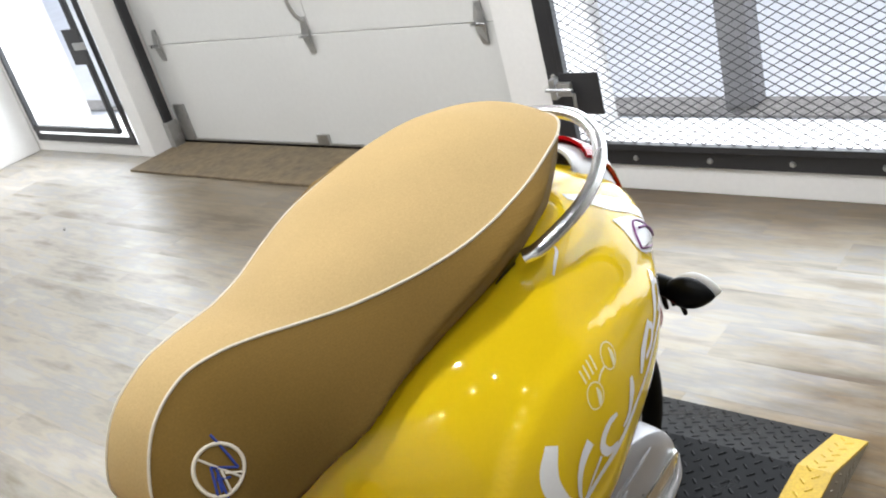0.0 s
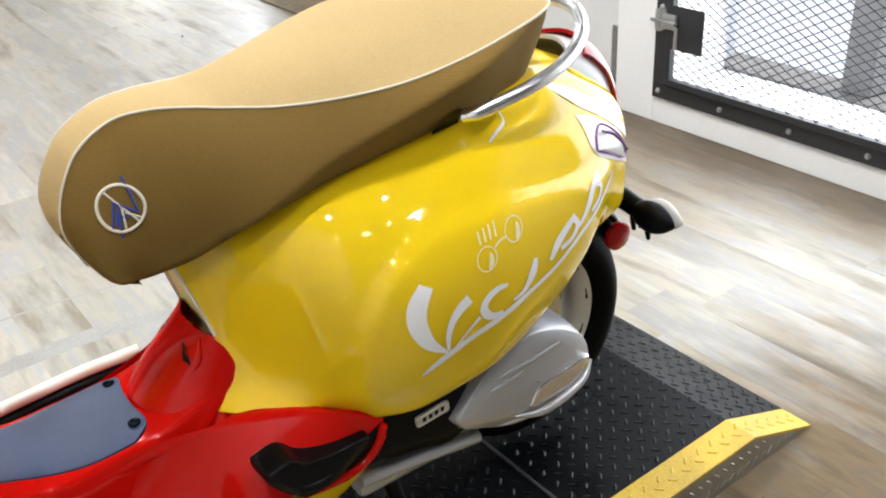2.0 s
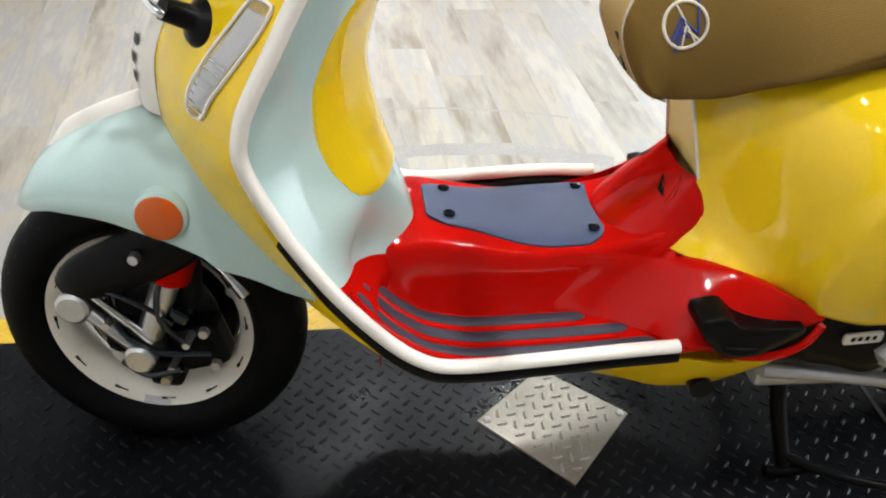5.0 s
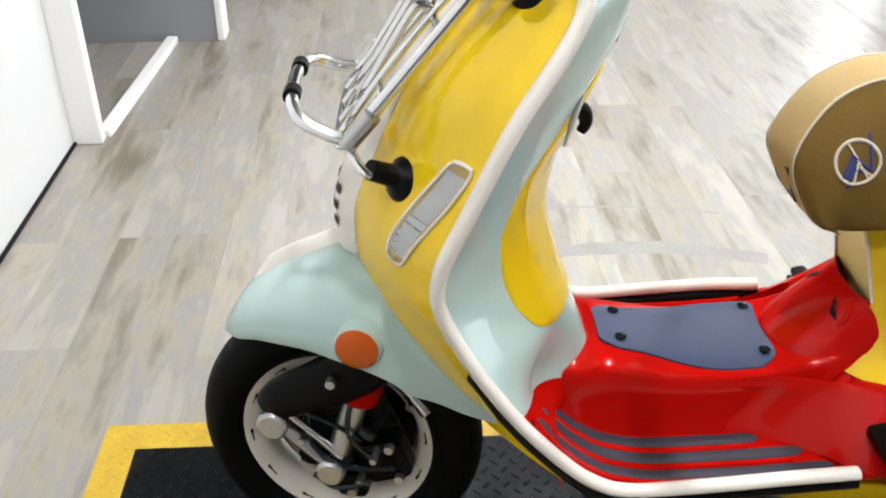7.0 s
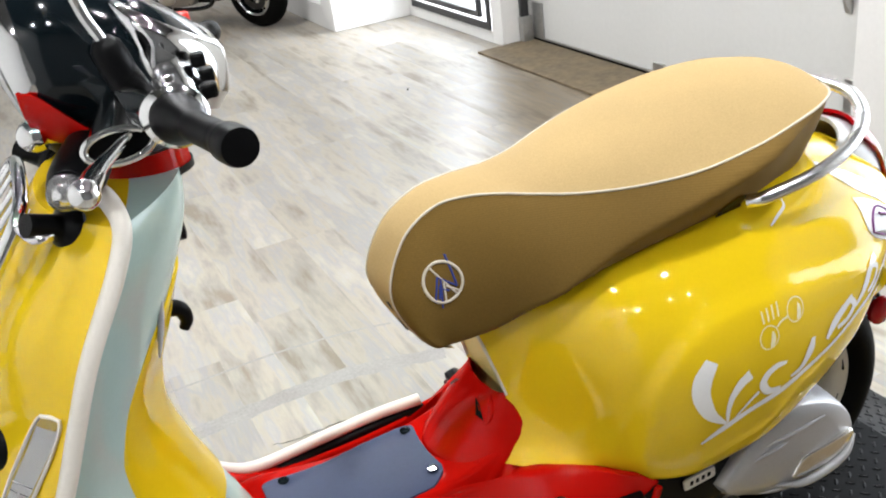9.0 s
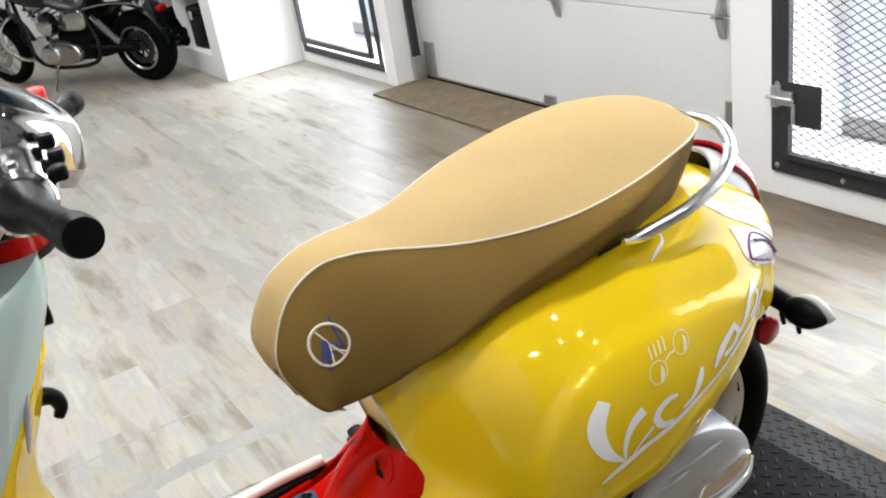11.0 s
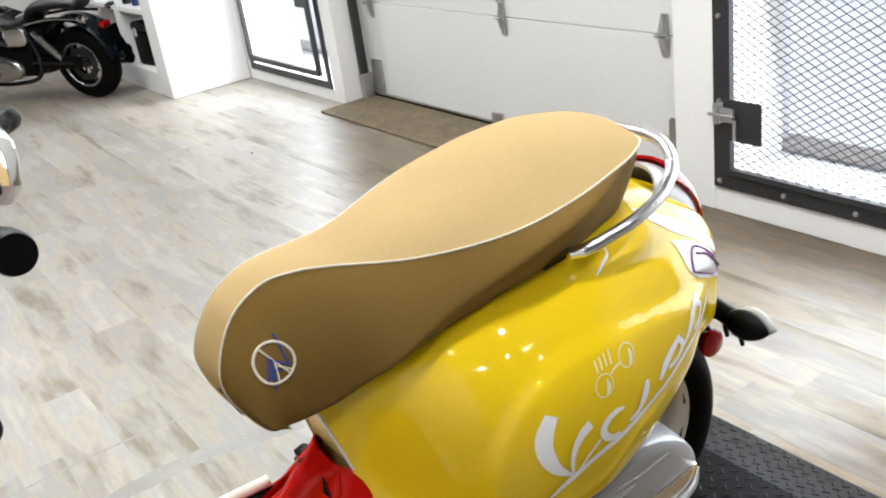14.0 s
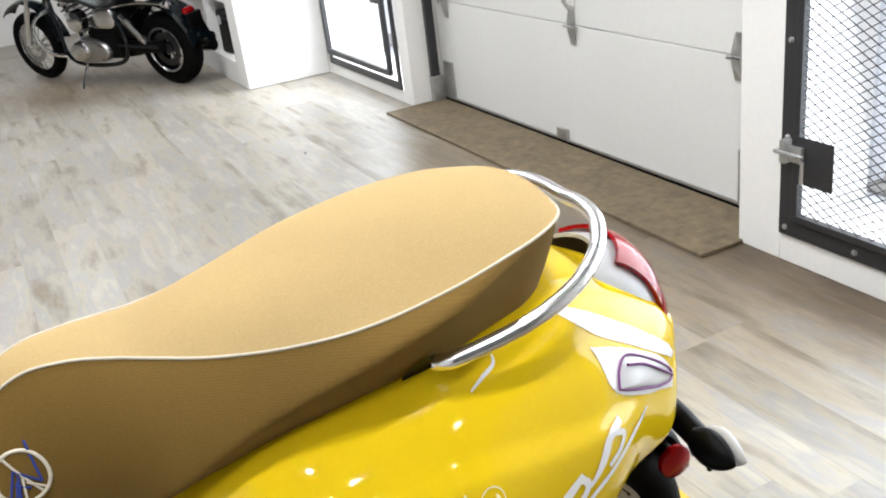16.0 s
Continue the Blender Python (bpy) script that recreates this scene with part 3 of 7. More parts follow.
        box("track_foot", (-0.09, y - 0.03, 0.0), (-0.02, y + 0.02, 0.16), GALV, t, "galvanised track bracket", 0.004)
    return d


overhead_door()

# threshold board in front of the overhead door
_b = part("threshold_board", box_bm((0.375, 2.56, 0.014), (2.222, 2.47, 0.007), 0.003), BOARD, None)
tagged(_b, "weathered brown plywood threshold board on the floor", "board")


def shelf_cabinet():
    """White built-in shelving that ends in a white return wall."""
    c = thing("shelf_cabinet", "white built-in shelf cabinet with open compartments", "cabinet")
    x0, x1 = 1.632, 2.215
    box("side_panel", (x0, 5.09, 0.0), (x1, 5.30, 2.4), WALL, c, "", 0.006)
    box("side_panel", (x0, 6.62, 0.0), (x1, 6.72, 2.4), WALL, c, "", 0.006)
    box("base", (x0, 5.30, 0.0), (x1, 6.62, 0.16), WALL, c, "", 0.004)
    box("back_panel", (x1 - 0.03, 5.30, 0.16), (x1, 6.62, 2.4), WALL, c)
    for z in (0.55, 0.98, 1.40):
        box("shelf", (x0 + 0.01, 5.30, z), (x1 - 0.03, 6.62, z + 0.035), WALL, c, "", 0.004)
    box("top", (x0, 5.30, 2.36), (x1, 6.62, 2.4), WALL, c, "", 0.004)
    box("divider", (x0, 5.86, 0.16), (x1 - 0.03, 5.92, 0.55), WALL, c, "", 0.004)
    return c


shelf_cabinet()


def tool_case():
    g = thing("tool_case", "black plastic tool case on the white shelf", "case", at=pose(1.80, 5.58, 0.16, 0, 0, 6))
    part("body", box_bm((0.22, 0.38, 0.24), (0, 0, 0.12), 0.02, 3), BLACK, g)
    part("lid", box_bm((0.23, 0.39, 0.06), (0, 0, 0.275), 0.02, 3), BLACK, g)
    add_part("handle", tube_mesh("handle", [(0, -0.09, 0.30), (0, -0.08, 0.34), (0, 0.08, 0.34), (0, 0.09, 0.30)], 0.012, BLACK, 8, 18), g)
    for y in (-0.12, 0.12):
        part("latch", box_bm((0.012, 0.04, 0.06), (-0.118, y, 0.24), 0.004), GREY_PLASTIC, g)


tool_case()


def bottle(x, y, z, h, r, mat, label, cap=BLACK):
    g = thing("bottle", label, "bottle", "bottles on the shelf", pose(x, y, z))
    add_part("body", lathe_mesh("body", [(0, 0), (0, r * 0.95), (0.01, r), (h * 0.7, r), (h * 0.82, r * 0.45), (h * 0.86, r * 0.42), (h * 0.86, 0)], mat, 20, "z"), g)
    add_part("cap", lathe_mesh("cap", [(h * 0.86, 0), (h * 0.86, r * 0.5), (h, r * 0.5), (h, 0)], cap, 16, "z"), g)


for _k, (_m, _l) in enumerate(((PURPLE_BOX, "purple oil bottle on the shelf"), (GLOSS_BLACK, "black oil bottle on the shelf"), (BLUE_PAINT, "blue spray bottle on the shelf"), (PURPLE_BOX, "purple oil bottle on the shelf"), (GLOSS_BLACK, "black oil bottle on the shelf"), (GLOSS_BLACK, "black oil bottle on the shelf"))):
    bottle(1.72 + 0.03 * (_k % 2), 5.40 + 0.105 * _k, 0.587, 0.20 + 0.03 * (_k % 3), 0.04, _m, _l)


def wall_box():
    g = thing("wall_switch_box", "black switch box with a yellow cable on the partition", "switch box", at=pose(-1.628, 2.798, 0.275))
    part("box_body", box_bm((0.085, 0.035, 0.14), (0, -0.0175, 0.07), 0.006), BLACK, g)
    part("flap", box_bm((0.06, 0.012, 0.05), (0, -0.040, 0.045), 0.004), GLOSS_BLACK, g)
    add_part("cable", tube_mesh("cable", [(0.01, -0.03, 0.13), (0.04, -0.05, 0.10), (0.09, -0.05, 0.085), (0.13, -0.03, 0.11), (0.145, -0.012, 0.16), (0.15, -0.010, 0.26)], 0.006, CABLE, 8, 30), g, "yellow cable")
    return g


wall_box()
tagged(box("outlet_plate", (-1.505, 2.79, 0.325), (-1.408, 2.80, 0.43), CREAM, None, "", 0.003), "cream wall plate on the partition", "wall plate")

# ---- tread-plate platform ----
TOP = 0.088
PX0, PX1, PBREAK, PEND = -1.16, 0.583, 0.985, 1.185
PY0, PY1 = -0.322, 0.325
BORDER = 0.068


def tread(name, spots, mat, parent, label):
    """Raised lens-shaped treads, alternately crossed. spots: (x, y, z, turn, slope) each."""
    verts, faces = [], []
    L, W, H = 0.0105, 0.0033, 0.0022
    for x, y, z, a, sl in spots:
        k = len(verts)
        c, s = math.cos(a), math.sin(a)
        for u, v, w in ((-L, 0, 0), (-L * 0.5, -W, 0), (L * 0.5, -W, 0), (L, 0, 0), (L * 0.5, W, 0), (-L * 0.5, W, 0), (-L * 0.6, 0, H), (L * 0.6, 0, H)):
            px = x + c * u - s * v
            py = y + s * u + c * v
            verts.append((px, py, z + w + sl * (px - x)))
        faces += [(k, k + 1, k + 6), (k + 1, k + 2, k + 7, k + 6), (k + 2, k + 3, k + 7), (k + 3, k + 4, k + 7), (k + 4, k + 5, k + 6, k + 7), (k + 5, k, k + 6)]
    me = mesh_of(name, verts, faces, mat, False)
    ob = add_part(name, me, parent, label)
    ob["kind"] = "stuff"
    return ob


def spots_in(inside, z=lambda x: TOP, slope=lambda x: 0.0, pitch=0.0262):
    out = []
    for i in range(-64, 65):
        for j in range(-64, 65):
            x, y = (i + j) * pitch * 0.7071, (j - i) * pitch * 0.7071
            if inside(x, y):
                out.append((x, y, z(x), radians(45 if (i + j) % 2 else -45), slope(x)))
    return out


def plate_piece(name, x0, x1, y0, y1, z0a, z0b, mat, parent, label="", t=0.006):
    """A flat or sloping strip of plate from x0 to x1 whose top goes from z0a to z0b."""
    bm = bmesh.new()
    v = [bm.verts.new(p) for p in ((x0, y0, z0a), (x1, y0, z0b), (x1, y1, z0b), (x0, y1, z0a), (x0, y0, z0a - t), (x1, y0, z0b - t), (x1, y1, z0b - t), (x0, y1, z0a - t))]
    for f in ((0, 1, 2, 3), (7, 6, 5, 4), (0, 4, 5, 1), (1, 5, 6, 2), (2, 6, 7, 3), (3, 7, 4, 0)):
        bm.faces.new([v[i] for i in f])
    return part(name, bm, mat, parent, label)


def platform():
    g = thing("display_platform", "low black tread-plate platform with yellow borders and a sloping ramp end", "platform")
    ramp_z = lambda x: TOP if x < PBREAK else TOP + (0.006 - TOP) * (x - PBREAK) / (PEND - PBREAK)
    ramp_s = lambda x: 0.0 if x < PBREAK else (0.006 - TOP) / (PEND - PBREAK)
    gap = 0.004
    for nm, a, b in (("deck", PX0 + BORDER, PX1 - gap), ("ramp_deck", PX1 + gap, PBREAK)):
        plate_piece(nm, a, b, PY0 + BORDER, PY1 - BORDER, TOP, TOP, PLATE_BLACK, g)
        for y0, y1 in ((PY0, PY0 + BORDER), (PY1 - BORDER, PY1)):
            plate_piece("border", a, b, y0, y1, TOP, TOP, PLATE_YELLOW, g, "yellow painted border")
    plate_piece("border", PX0, PX0 + BORDER, PY0, PY1, TOP, TOP, PLATE_YELLOW, g, "yellow painted border")
    plate_piece("ramp_slope", PBREAK, PEND, PY0 + BORDER, PY1 - BORDER, TOP, 0.006, PLATE_BLACK, g)
    for y0, y1 in ((PY0, PY0 + BORDER), (PY1 - BORDER, PY1)):
        plate_piece("border", PBREAK, PEND, y0, y1, TOP, 0.006, PLATE_YELLOW, g, "yellow painted border")
    # skirts of bare plate down to the floor
    for y, s in ((PY0, 1), (PY1, -1)):
        for a, b in ((PX0, PX1 - gap), (PX1 + gap, PBREAK)):
            box("skirt", (a, min(y, y + s * 0.004) + 0.0005 * s, 0.0), (b, max(y, y + s * 0.004) + 0.0005 * s, TOP - 0.006), PLATE_SILVER, g, "bare tread-plate skirt", 0.0)
        prism("skirt", [(PBREAK, 0.0), (PEND, 0.0), (PBREAK, TOP - 0.006)], 0.004, PLATE_SILVER, lambda u, v, w: (u, y + s * (w + 0.0005), v), 0.0, g, "bare tread-plate skirt")
    box("skirt", (PX0 + 0.0005, PY0 + 0.006, 0.0), (PX0 + 0.005, PY1 - 0.006, TOP - 0.006), PLATE_SILVER, g, "bare tread-plate skirt", 0.0)
    box("joint_bar", (PX1 - gap, PY0 - 0.004, 0.0), (PX1 + gap, PY1 + 0.002, TOP + 0.002), BLACK_STEEL, g, "black joint bar", 0.001)
    inner = lambda x, y: PY0 + BORDER + 0.004 < y < PY1 - BORDER - 0.004 and PX0 + BORDER + 0.012 < x < PEND - 0.014 and abs(x - PX1) > 0.014
    edge = lambda x, y: PY0 + 0.009 < y < PY1 - 0.009 and PX0 + 0.012 < x < PEND - 0.014 and abs(x - PX1) > 0.014 and not (PY0 + BORDER - 0.009 < y < PY1 - BORDER + 0.009 and x > PX0 + BORDER - 0.01)
    tread("tread", spots_in(inner, ramp_z, ramp_s), PLATE_BLACK, g, "raised black treads")
    tread("tread", spots_in(edge, ramp_z, ramp_s), PLATE_YELLOW, g, "raised yellow treads")
    # treads on the near skirt
    skirt_treads(g)
    return g


def skirt_treads(g):
    verts, faces = [], []
    L, W, H = 0.012, 0.0035, 0.002
    i = 0
    for x in np.arange(PX0 + 0.02, PEND - 0.03, 0.024):
        for z in (0.022, 0.055):
            i += 1
            lim = TOP - 0.02 if x < PBREAK else (TOP - 0.02) * (PEND - x) / (PEND - PBREAK)
            if z > lim or abs(x - PX1) < 0.02:
                continue
            a = radians(50 if i % 2 else -40)
            k = len(verts)
            c, s = math.cos(a), math.sin(a)
            for u, v, w in ((-L, 0, 0), (0, -W, 0), (L, 0, 0), (0, W, 0), (-L * 0.5, 0, H), (L * 0.5, 0, H)):
                verts.append((x + c * u - s * v, PY0 + 0.0005 - w, z + s * u + c * v))
            faces += [(k, k + 1, k + 5, k + 4), (k + 1, k + 2, k + 5), (k + 2, k + 3, k + 5), (k + 3, k, k + 4), (k + 3, k + 4, k + 5)]
    ob = add_part("tread", mesh_of("tread", verts, faces, PLATE_SILVER, False), g, "raised bare treads")
    ob["kind"] = "stuff"
    return ob


platform()


def tread_plate(name, label, outline, z, at_bumps, screws, holes_at=None):
    """A loose bare aluminium tread plate screwed down."""
    g = thing(name, label, "tread plate", "bare tread plates", pose(0, 0, z))
    prism("plate", outline, 0.004, PLATE_SILVER, lambda u, v, w: (u, v, w), 0.0008, g)
    spots = []
    n = len(outline)

    def inside(x, y, m=0.008):
        for i in range(n):
            (x0, y0), (x1, y1) = outline[i], outline[(i + 1) % n]
            d = math.hypot(x1 - x0, y1 - y0)
            if ((x1 - x0) * (y - y0) - (y1 - y0) * (x - x0)) / d < m:
                return False
        return True

    p = 0.030
    for i in range(-40, 41):
        for j in range(-40, 41):
            u, v = (i + 0.5 * (j % 2)) * p, j * p * 0.62
            x, y = at_bumps[0] + u * 0.72 - v * 0.69, at_bumps[1] + u * 0.69 + v * 0.72
            if inside(x, y, 0.012):
                spots.append((x, y, 0.004, radians(10 if j % 2 else 82), 0.0))
    tread("tread", spots, PLATE_SILVER, g, "raised treads")
    for x, y in screws:
        s = add_part("screw", lathe_mesh("screw", [(0.004, 0.0075), (0.0055, 0.0068), (0.0072, 0.0035), (0.0065, 0.0)], STEEL, 14, "z", (x, y, 0)), g)
    return g


tread_plate("tread_plate", "bare aluminium tread plate set diamond-wise on the black platform", [(-0.164, 0.0), (-0.030, -0.150), (0.108, -0.004), (-0.024, 0.118)], TOP + 0.0005, (-0.03, 0.0), [(-0.146, 0.0), (0.092, -0.004)])
_arc = [(0.335 + 0.15 * math.cos(a) * 1.0, -0.338 - 0.15 * math.sin(a) * 0.62) for a in np.linspace(0, math.pi, 16)]
tread_plate("tread_plate", "round-ended bare tread plate fixed along the platform's edge", [(0.185, -0.331)] + [(x, y) for x, y in _arc[::-1]] + [(0.485, -0.331)], TOP - 0.012, (0.33, -0.37), [(0.452, -0.352)])


# ---- the scooter ----
scooter = thing("motor_scooter", "multicoloured motor scooter, yellow body, red floor, mint shield, tan seat", "scooter", at=pose(0, 0.012, 0, 0, 0, -2))
AXIS_P, AXIS_D = Vector((-0.365, 0, 1.08)), Vector((0.39, 0, 0.92)).normalized()
TURNED = Matrix.Translation(AXIS_P) @ Matrix.Rotation(radians(-12.0), 4, AXIS_D) @ Matrix.Translation(-AXIS_P)


def turned(ob):
    """Turns a front part with the steering."""
    ob.matrix_basis = TURNED @ ob.matrix_basis
    return ob


def mirrored(rows):
    """Full-width rows from rows that run from the middle to the -y side."""
    return [[(p[0], -p[1], p[2]) for p in r[:0:-1]] + list(r) for r in rows]


# rear body shell
body_w = curve([0.02, 0.05, 0.08, 0.10, 0.12, 0.15, 0.19, 0.22, 0.30, 0.40, 0.50, 0.60, 0.68, 0.75, 0.80, 0.825, 0.845], [0.055, 0.060, 0.071, 0.086, 0.110, 0.160, 0.215, 0.243, 0.271, 0.271, 0.255, 0.232, 0.198, 0.155, 0.117, 0.092, 0.062])
body_zc = curve([0.02, 0.15, 0.30, 0.50, 0.68, 0.845], [0.622, 0.650, 0.664, 0.670, 0.696, 0.708])
body_zt = curve([0.02, 0.10, 0.20, 0.30, 0.40, 0.50, 0.60, 0.68, 0.75, 0.80, 0.825, 0.845], [0.779, 0.803, 0.833, 0.852, 0.869, 0.884, 0.881, 0.864, 0.833, 0.796, 0.768, 0.742])
body_zb = curve([0.02, 0.06, 0.12, 0.155, 0.19, 0.235, 0.30, 0.36, 0.45, 0.56, 0.63, 0.69, 0.75, 0.80, 0.825, 0.845], [0.508, 0.514, 0.522, 0.522, 0.510, 0.492, 0.489, 0.493, 0.506, 0.543, 0.573, 0.593, 0.600, 0.602, 0.606, 0.622])
body_flare = curve([0.02, 0.05, 0.08, 0.12, 0.15, 0.19, 0.22], [0.030, 0.040, 0.064, 0.062, 0.040, 0.012, 0.0])
crease_z = curve([0.18, 0.24, 0.27, 0.33, 0.41, 0.51, 0.60, 0.70], [0.60, 0.712, 0.742, 0.766, 0.770, 0.758, 0.742, 0.72])
crease_x = curve([0.48, 0.55, 0.62, 0.70, 0.78], [0.225, 0.205, 0.208, 0.228, 0.28])


def body_y(x, z):
    """Half width of the rear body at a place on its side, with the soft raised cowl."""
    W, zc, zt, zb = body_w(x), body_zc(x), body_zt(x), body_zb(x)
    if z >= zc:
        q = min((z - zc) / (zt - zc), 1.0)
        y = W * max(0.0, 1 - q ** 2.40) ** (1 / 2.15)
    else:
        q = (zc - z) / max(zc - zb, 0.03)
        y = W * (1 - 0.15 * q ** 2.0 + 0.17 * q * step(0.68, 0.80, x)) + body_flare(x) * min(q, 1.0) ** 3
    rise = step(0.006, -0.012, z - crease_z(x)) * step(-0.012, 0.012, x - crease_x(z)) * step(0.74, 0.60, x)
    return y + 0.013 * rise - 0.005


post_side = curve([0.46, 0.51, 0.54, 0.571, 0.59, 0.612], [0.000, 0.050, 0.080, 0.100, 0.096, 0.083])


def body_front(z):
    """Where the body's shell begins: behind the red cover, further forward above it."""
    return 0.050 + 0.034 * min(max((0.742 - z) / 0.130, 0.0), 1.0) if z > 0.612 else max(post_side(z) - 0.004, 0.030)


def rear_body():
    rows = []
    for x in np.linspace(0.048, 0.845, 140):
        zc, zt, zb = body_zc(x), body_zt(x), body_zb(x)
        back = max(0.0, 1 - (x - 0.048) / 0.12)
        r = []
        for k in range(36):
            a = math.pi / 2 * k / 35
            z = zc + (zt - zc) * math.cos(a) ** 0.9
            xx = x + (body_front(z) - 0.048) * back
            r.append((xx, -body_y(xx, z) if k else 0.0, z))
        for k in range(1, 25):
            z = zc + (zb - zc) * k / 24
            xx = x + (body_front(z) - 0.048) * back
            r.append((xx, -body_y(xx, z), z))
        # lip turned inwards
        y = -body_y(x, zb)
        r.append((x, y + 0.004, zb - 0.002))
        r.append((x, y + 0.02, zb + 0.004))
        rows.append(r)
    rows = mirrored(rows)
    # rounded tail
    last = rows[-1]
    cz = 0.705
    for k, s in ((1, 0.93), (2, 0.78), (3, 0.5), (4, 0.0)):
        rows.append([(0.845 + 0.006 * k ** 0.8, p[1] * s, cz + (p[2] - cz) * s) for p in last])
    verts, faces = sheet(rows)
    ob = add_part("rear_body", sharp(mesh_of("rear_body", verts, faces, YELLOW), 60), scooter, "glossy yellow rear body shell")
    # set-back panel under the seat nose
    rows = []
    for z in np.linspace(0.56, 0.782, 30):
        f = body_front(z)
        w = max(body_y(f, z) - 0.0015, 0.004)
        rows.append([(f + 0.001 + 0.004 * (1 - abs(v) ** 4), w * v, z) for v in np.linspace(-1, 1, 31)])
    verts, faces = sheet(rows)
    add_part("inner_panel", mesh_of("inner_panel", verts, faces, LIT_YELLOW), ob, "yellow panel below the seat nose, coloured paler for the light on it")
    return ob


body = rear_body()


def drape(u0, v0, off, side=-1):
    """A place on the body's side, at x=u0, z=v0, standing off by off."""
    y = body_y(u0, v0)
    e = 0.004
    n = Vector((-(body_y(u0 + e, v0) - body_y(u0 - e, v0)) / (2 * e), 1, -(body_y(u0, v0 + e) - body_y(u0, v0 - e)) / (2 * e))).normalized()
    p = Vector((u0, y, v0)) + n * off
    return (p.x, side * p.y, p.z)


def ribbon(name, pts, widths, mat, parent, put, n=24, off=0.0012, across=5):
    """A flat stroke laid on a surface: centre line (u, v) and widths."""
    c = spline(pts, n)
    w = spline([(x, 0) for x in widths], n)[:, 0]
    rows = []
    for i in range(n):
        t = c[min(i + 1, n - 1)] - c[max(i - 1, 0)]
        t /= np.linalg.norm(t) + 1e-9
        nn = np.array((-t[1], t[0]))
        rows.append([put(*(c[i] + nn * s * max(w[i], 0.0004) / 2), off) for s in np.linspace(-1, 1, across)])
    verts, faces = sheet(rows)
    return add_part(name, mesh_of(name, verts, faces, mat), parent)


def disc_patch(name, u, v, ru, rv, mat, parent, put, off=0.0012, inner=0.0, a0=0.0, a1=2 * math.pi, turn=0.0, n=30):
    rows = []
    for i in range(n + 1):
        a = a0 + (a1 - a0) * i / n
        rows.append([put(u + s * (ru * math.cos(a) * math.cos(turn) - rv * math.sin(a) * math.sin(turn)), v + s * (ru * math.cos(a) * math.sin(turn) + rv * math.sin(a) * math.cos(turn)), off) for s in np.linspace(inner, 1, 4)])
    verts, faces = sheet(rows)
    return add_part(name, mesh_of(name, verts, faces, mat), parent)


# white strokes on the cowl, as plain shapes
for pts, wd in (
    ([(0.292, 0.706), (0.278, 0.683), (0.275, 0.659), (0.282, 0.635), (0.295, 0.614), (0.320, 0.591)], [0.020, 0.026, 0.025, 0.022, 0.015, 0.004]),
    ([(0.282, 0.566), (0.300, 0.577), (0.326, 0.586), (0.359, 0.597), (0.397, 0.606), (0.440, 0.617), (0.488, 0.627)], [0.003, 0.010, 0.012, 0.010, 0.011, 0.011, 0.009]),
    ([(0.488, 0.627), (0.523, 0.637), (0.559, 0.653), (0.590, 0.668), (0.628, 0.682), (0.670, 0.695), (0.705, 0.703)], [0.009, 0.008, 0.008, 0.008, 0.008, 0.008, 0.003]),
    ([(0.355, 0.664), (0.338, 0.654), (0.325, 0.637), (0.320, 0.615), (0.322, 0.593)], [0.018, 0.016, 0.012, 0.008, 0.004]),
    ([(0.333, 0.593), (0.353, 0.612), (0.372, 0.627)], [0.003, 0.005, 0.006]),
    ([(0.419, 0.659), (0.401, 0.660), (0.384, 0.651), (0.378, 0.637), (0.390, 0.620), (0.412, 0.617)], [0.005, 0.010, 0.012, 0.013, 0.012, 0.007]),
    ([(0.476, 0.674), (0.471, 0.656), (0.462, 0.642), (0.451, 0.632), (0.431, 0.628)], [0.008, 0.017, 0.013, 0.009, 0.005]),
    ([(0.565, 0.701), (0.542, 0.688), (0.524, 0.674), (0.509, 0.654)], [0.010, 0.014, 0.016, 0.008]),
    ([(0.556, 0.702), (0.571, 0.685), (0.558, 0.668), (0.533, 0.662)], [0.008, 0.010, 0.009, 0.008]),
    ([(0.640, 0.730), (0.614, 0.723), (0.603, 0.707), (0.590, 0.691), (0.574, 0.679)], [0.007, 0.013, 0.014, 0.010, 0.006]),
    ([(0.619, 0.727), (0.641, 0.713), (0.632, 0.697), (0.609, 0.688)], [0.007, 0.008, 0.009, 0.007]),
):
    ribbon("decal_stroke", pts, wd, WHITE_DECAL, body, drape)["label"] = "white decal stroke"
# small spectacle-like decal above, fine and half worn away
FAINT_DECAL = material("thin_white_decal", (0.78, 0.70, 0.42), 0.35, vary=0.10, scale=60)
for u, v in ((0.388, 0.709), (0.439, 0.732)):
    disc_patch("decal_lens", u, v, 0.0165, 0.0175, FAINT_DECAL, body, drape, inner=0.90)
    disc_patch("decal_fill", u + 0.003, v - 0.003, 0.0075, 0.012, FAINT_DECAL, body, drape, a0=-1.9, a1=1.2)
ribbon("decal_bridge", [(0.402, 0.720), (0.412, 0.726), (0.424, 0.728)], [0.003, 0.003, 0.003], FAINT_DECAL, body, drape, 10)
for k in range(4):
    ribbon("decal_bar", [(0.382 + 0.0085 * k, 0.730 + 0.001 * k), (0.382 + 0.009 * k, 0.747 + 0.0018 * k)], [0.003, 0.0026], FAINT_DECAL, body, drape, 4)
# hooked white line under the seat: a lamp's reflection painted on the body
ribbon("hook_reflection", [(0.462, 0.823), (0.483, 0.830), (0.502, 0.836), (0.506, 0.846)], [0.0016, 0.003, 0.003, 0.0016], WHITE_DECAL, body, drape, 16)


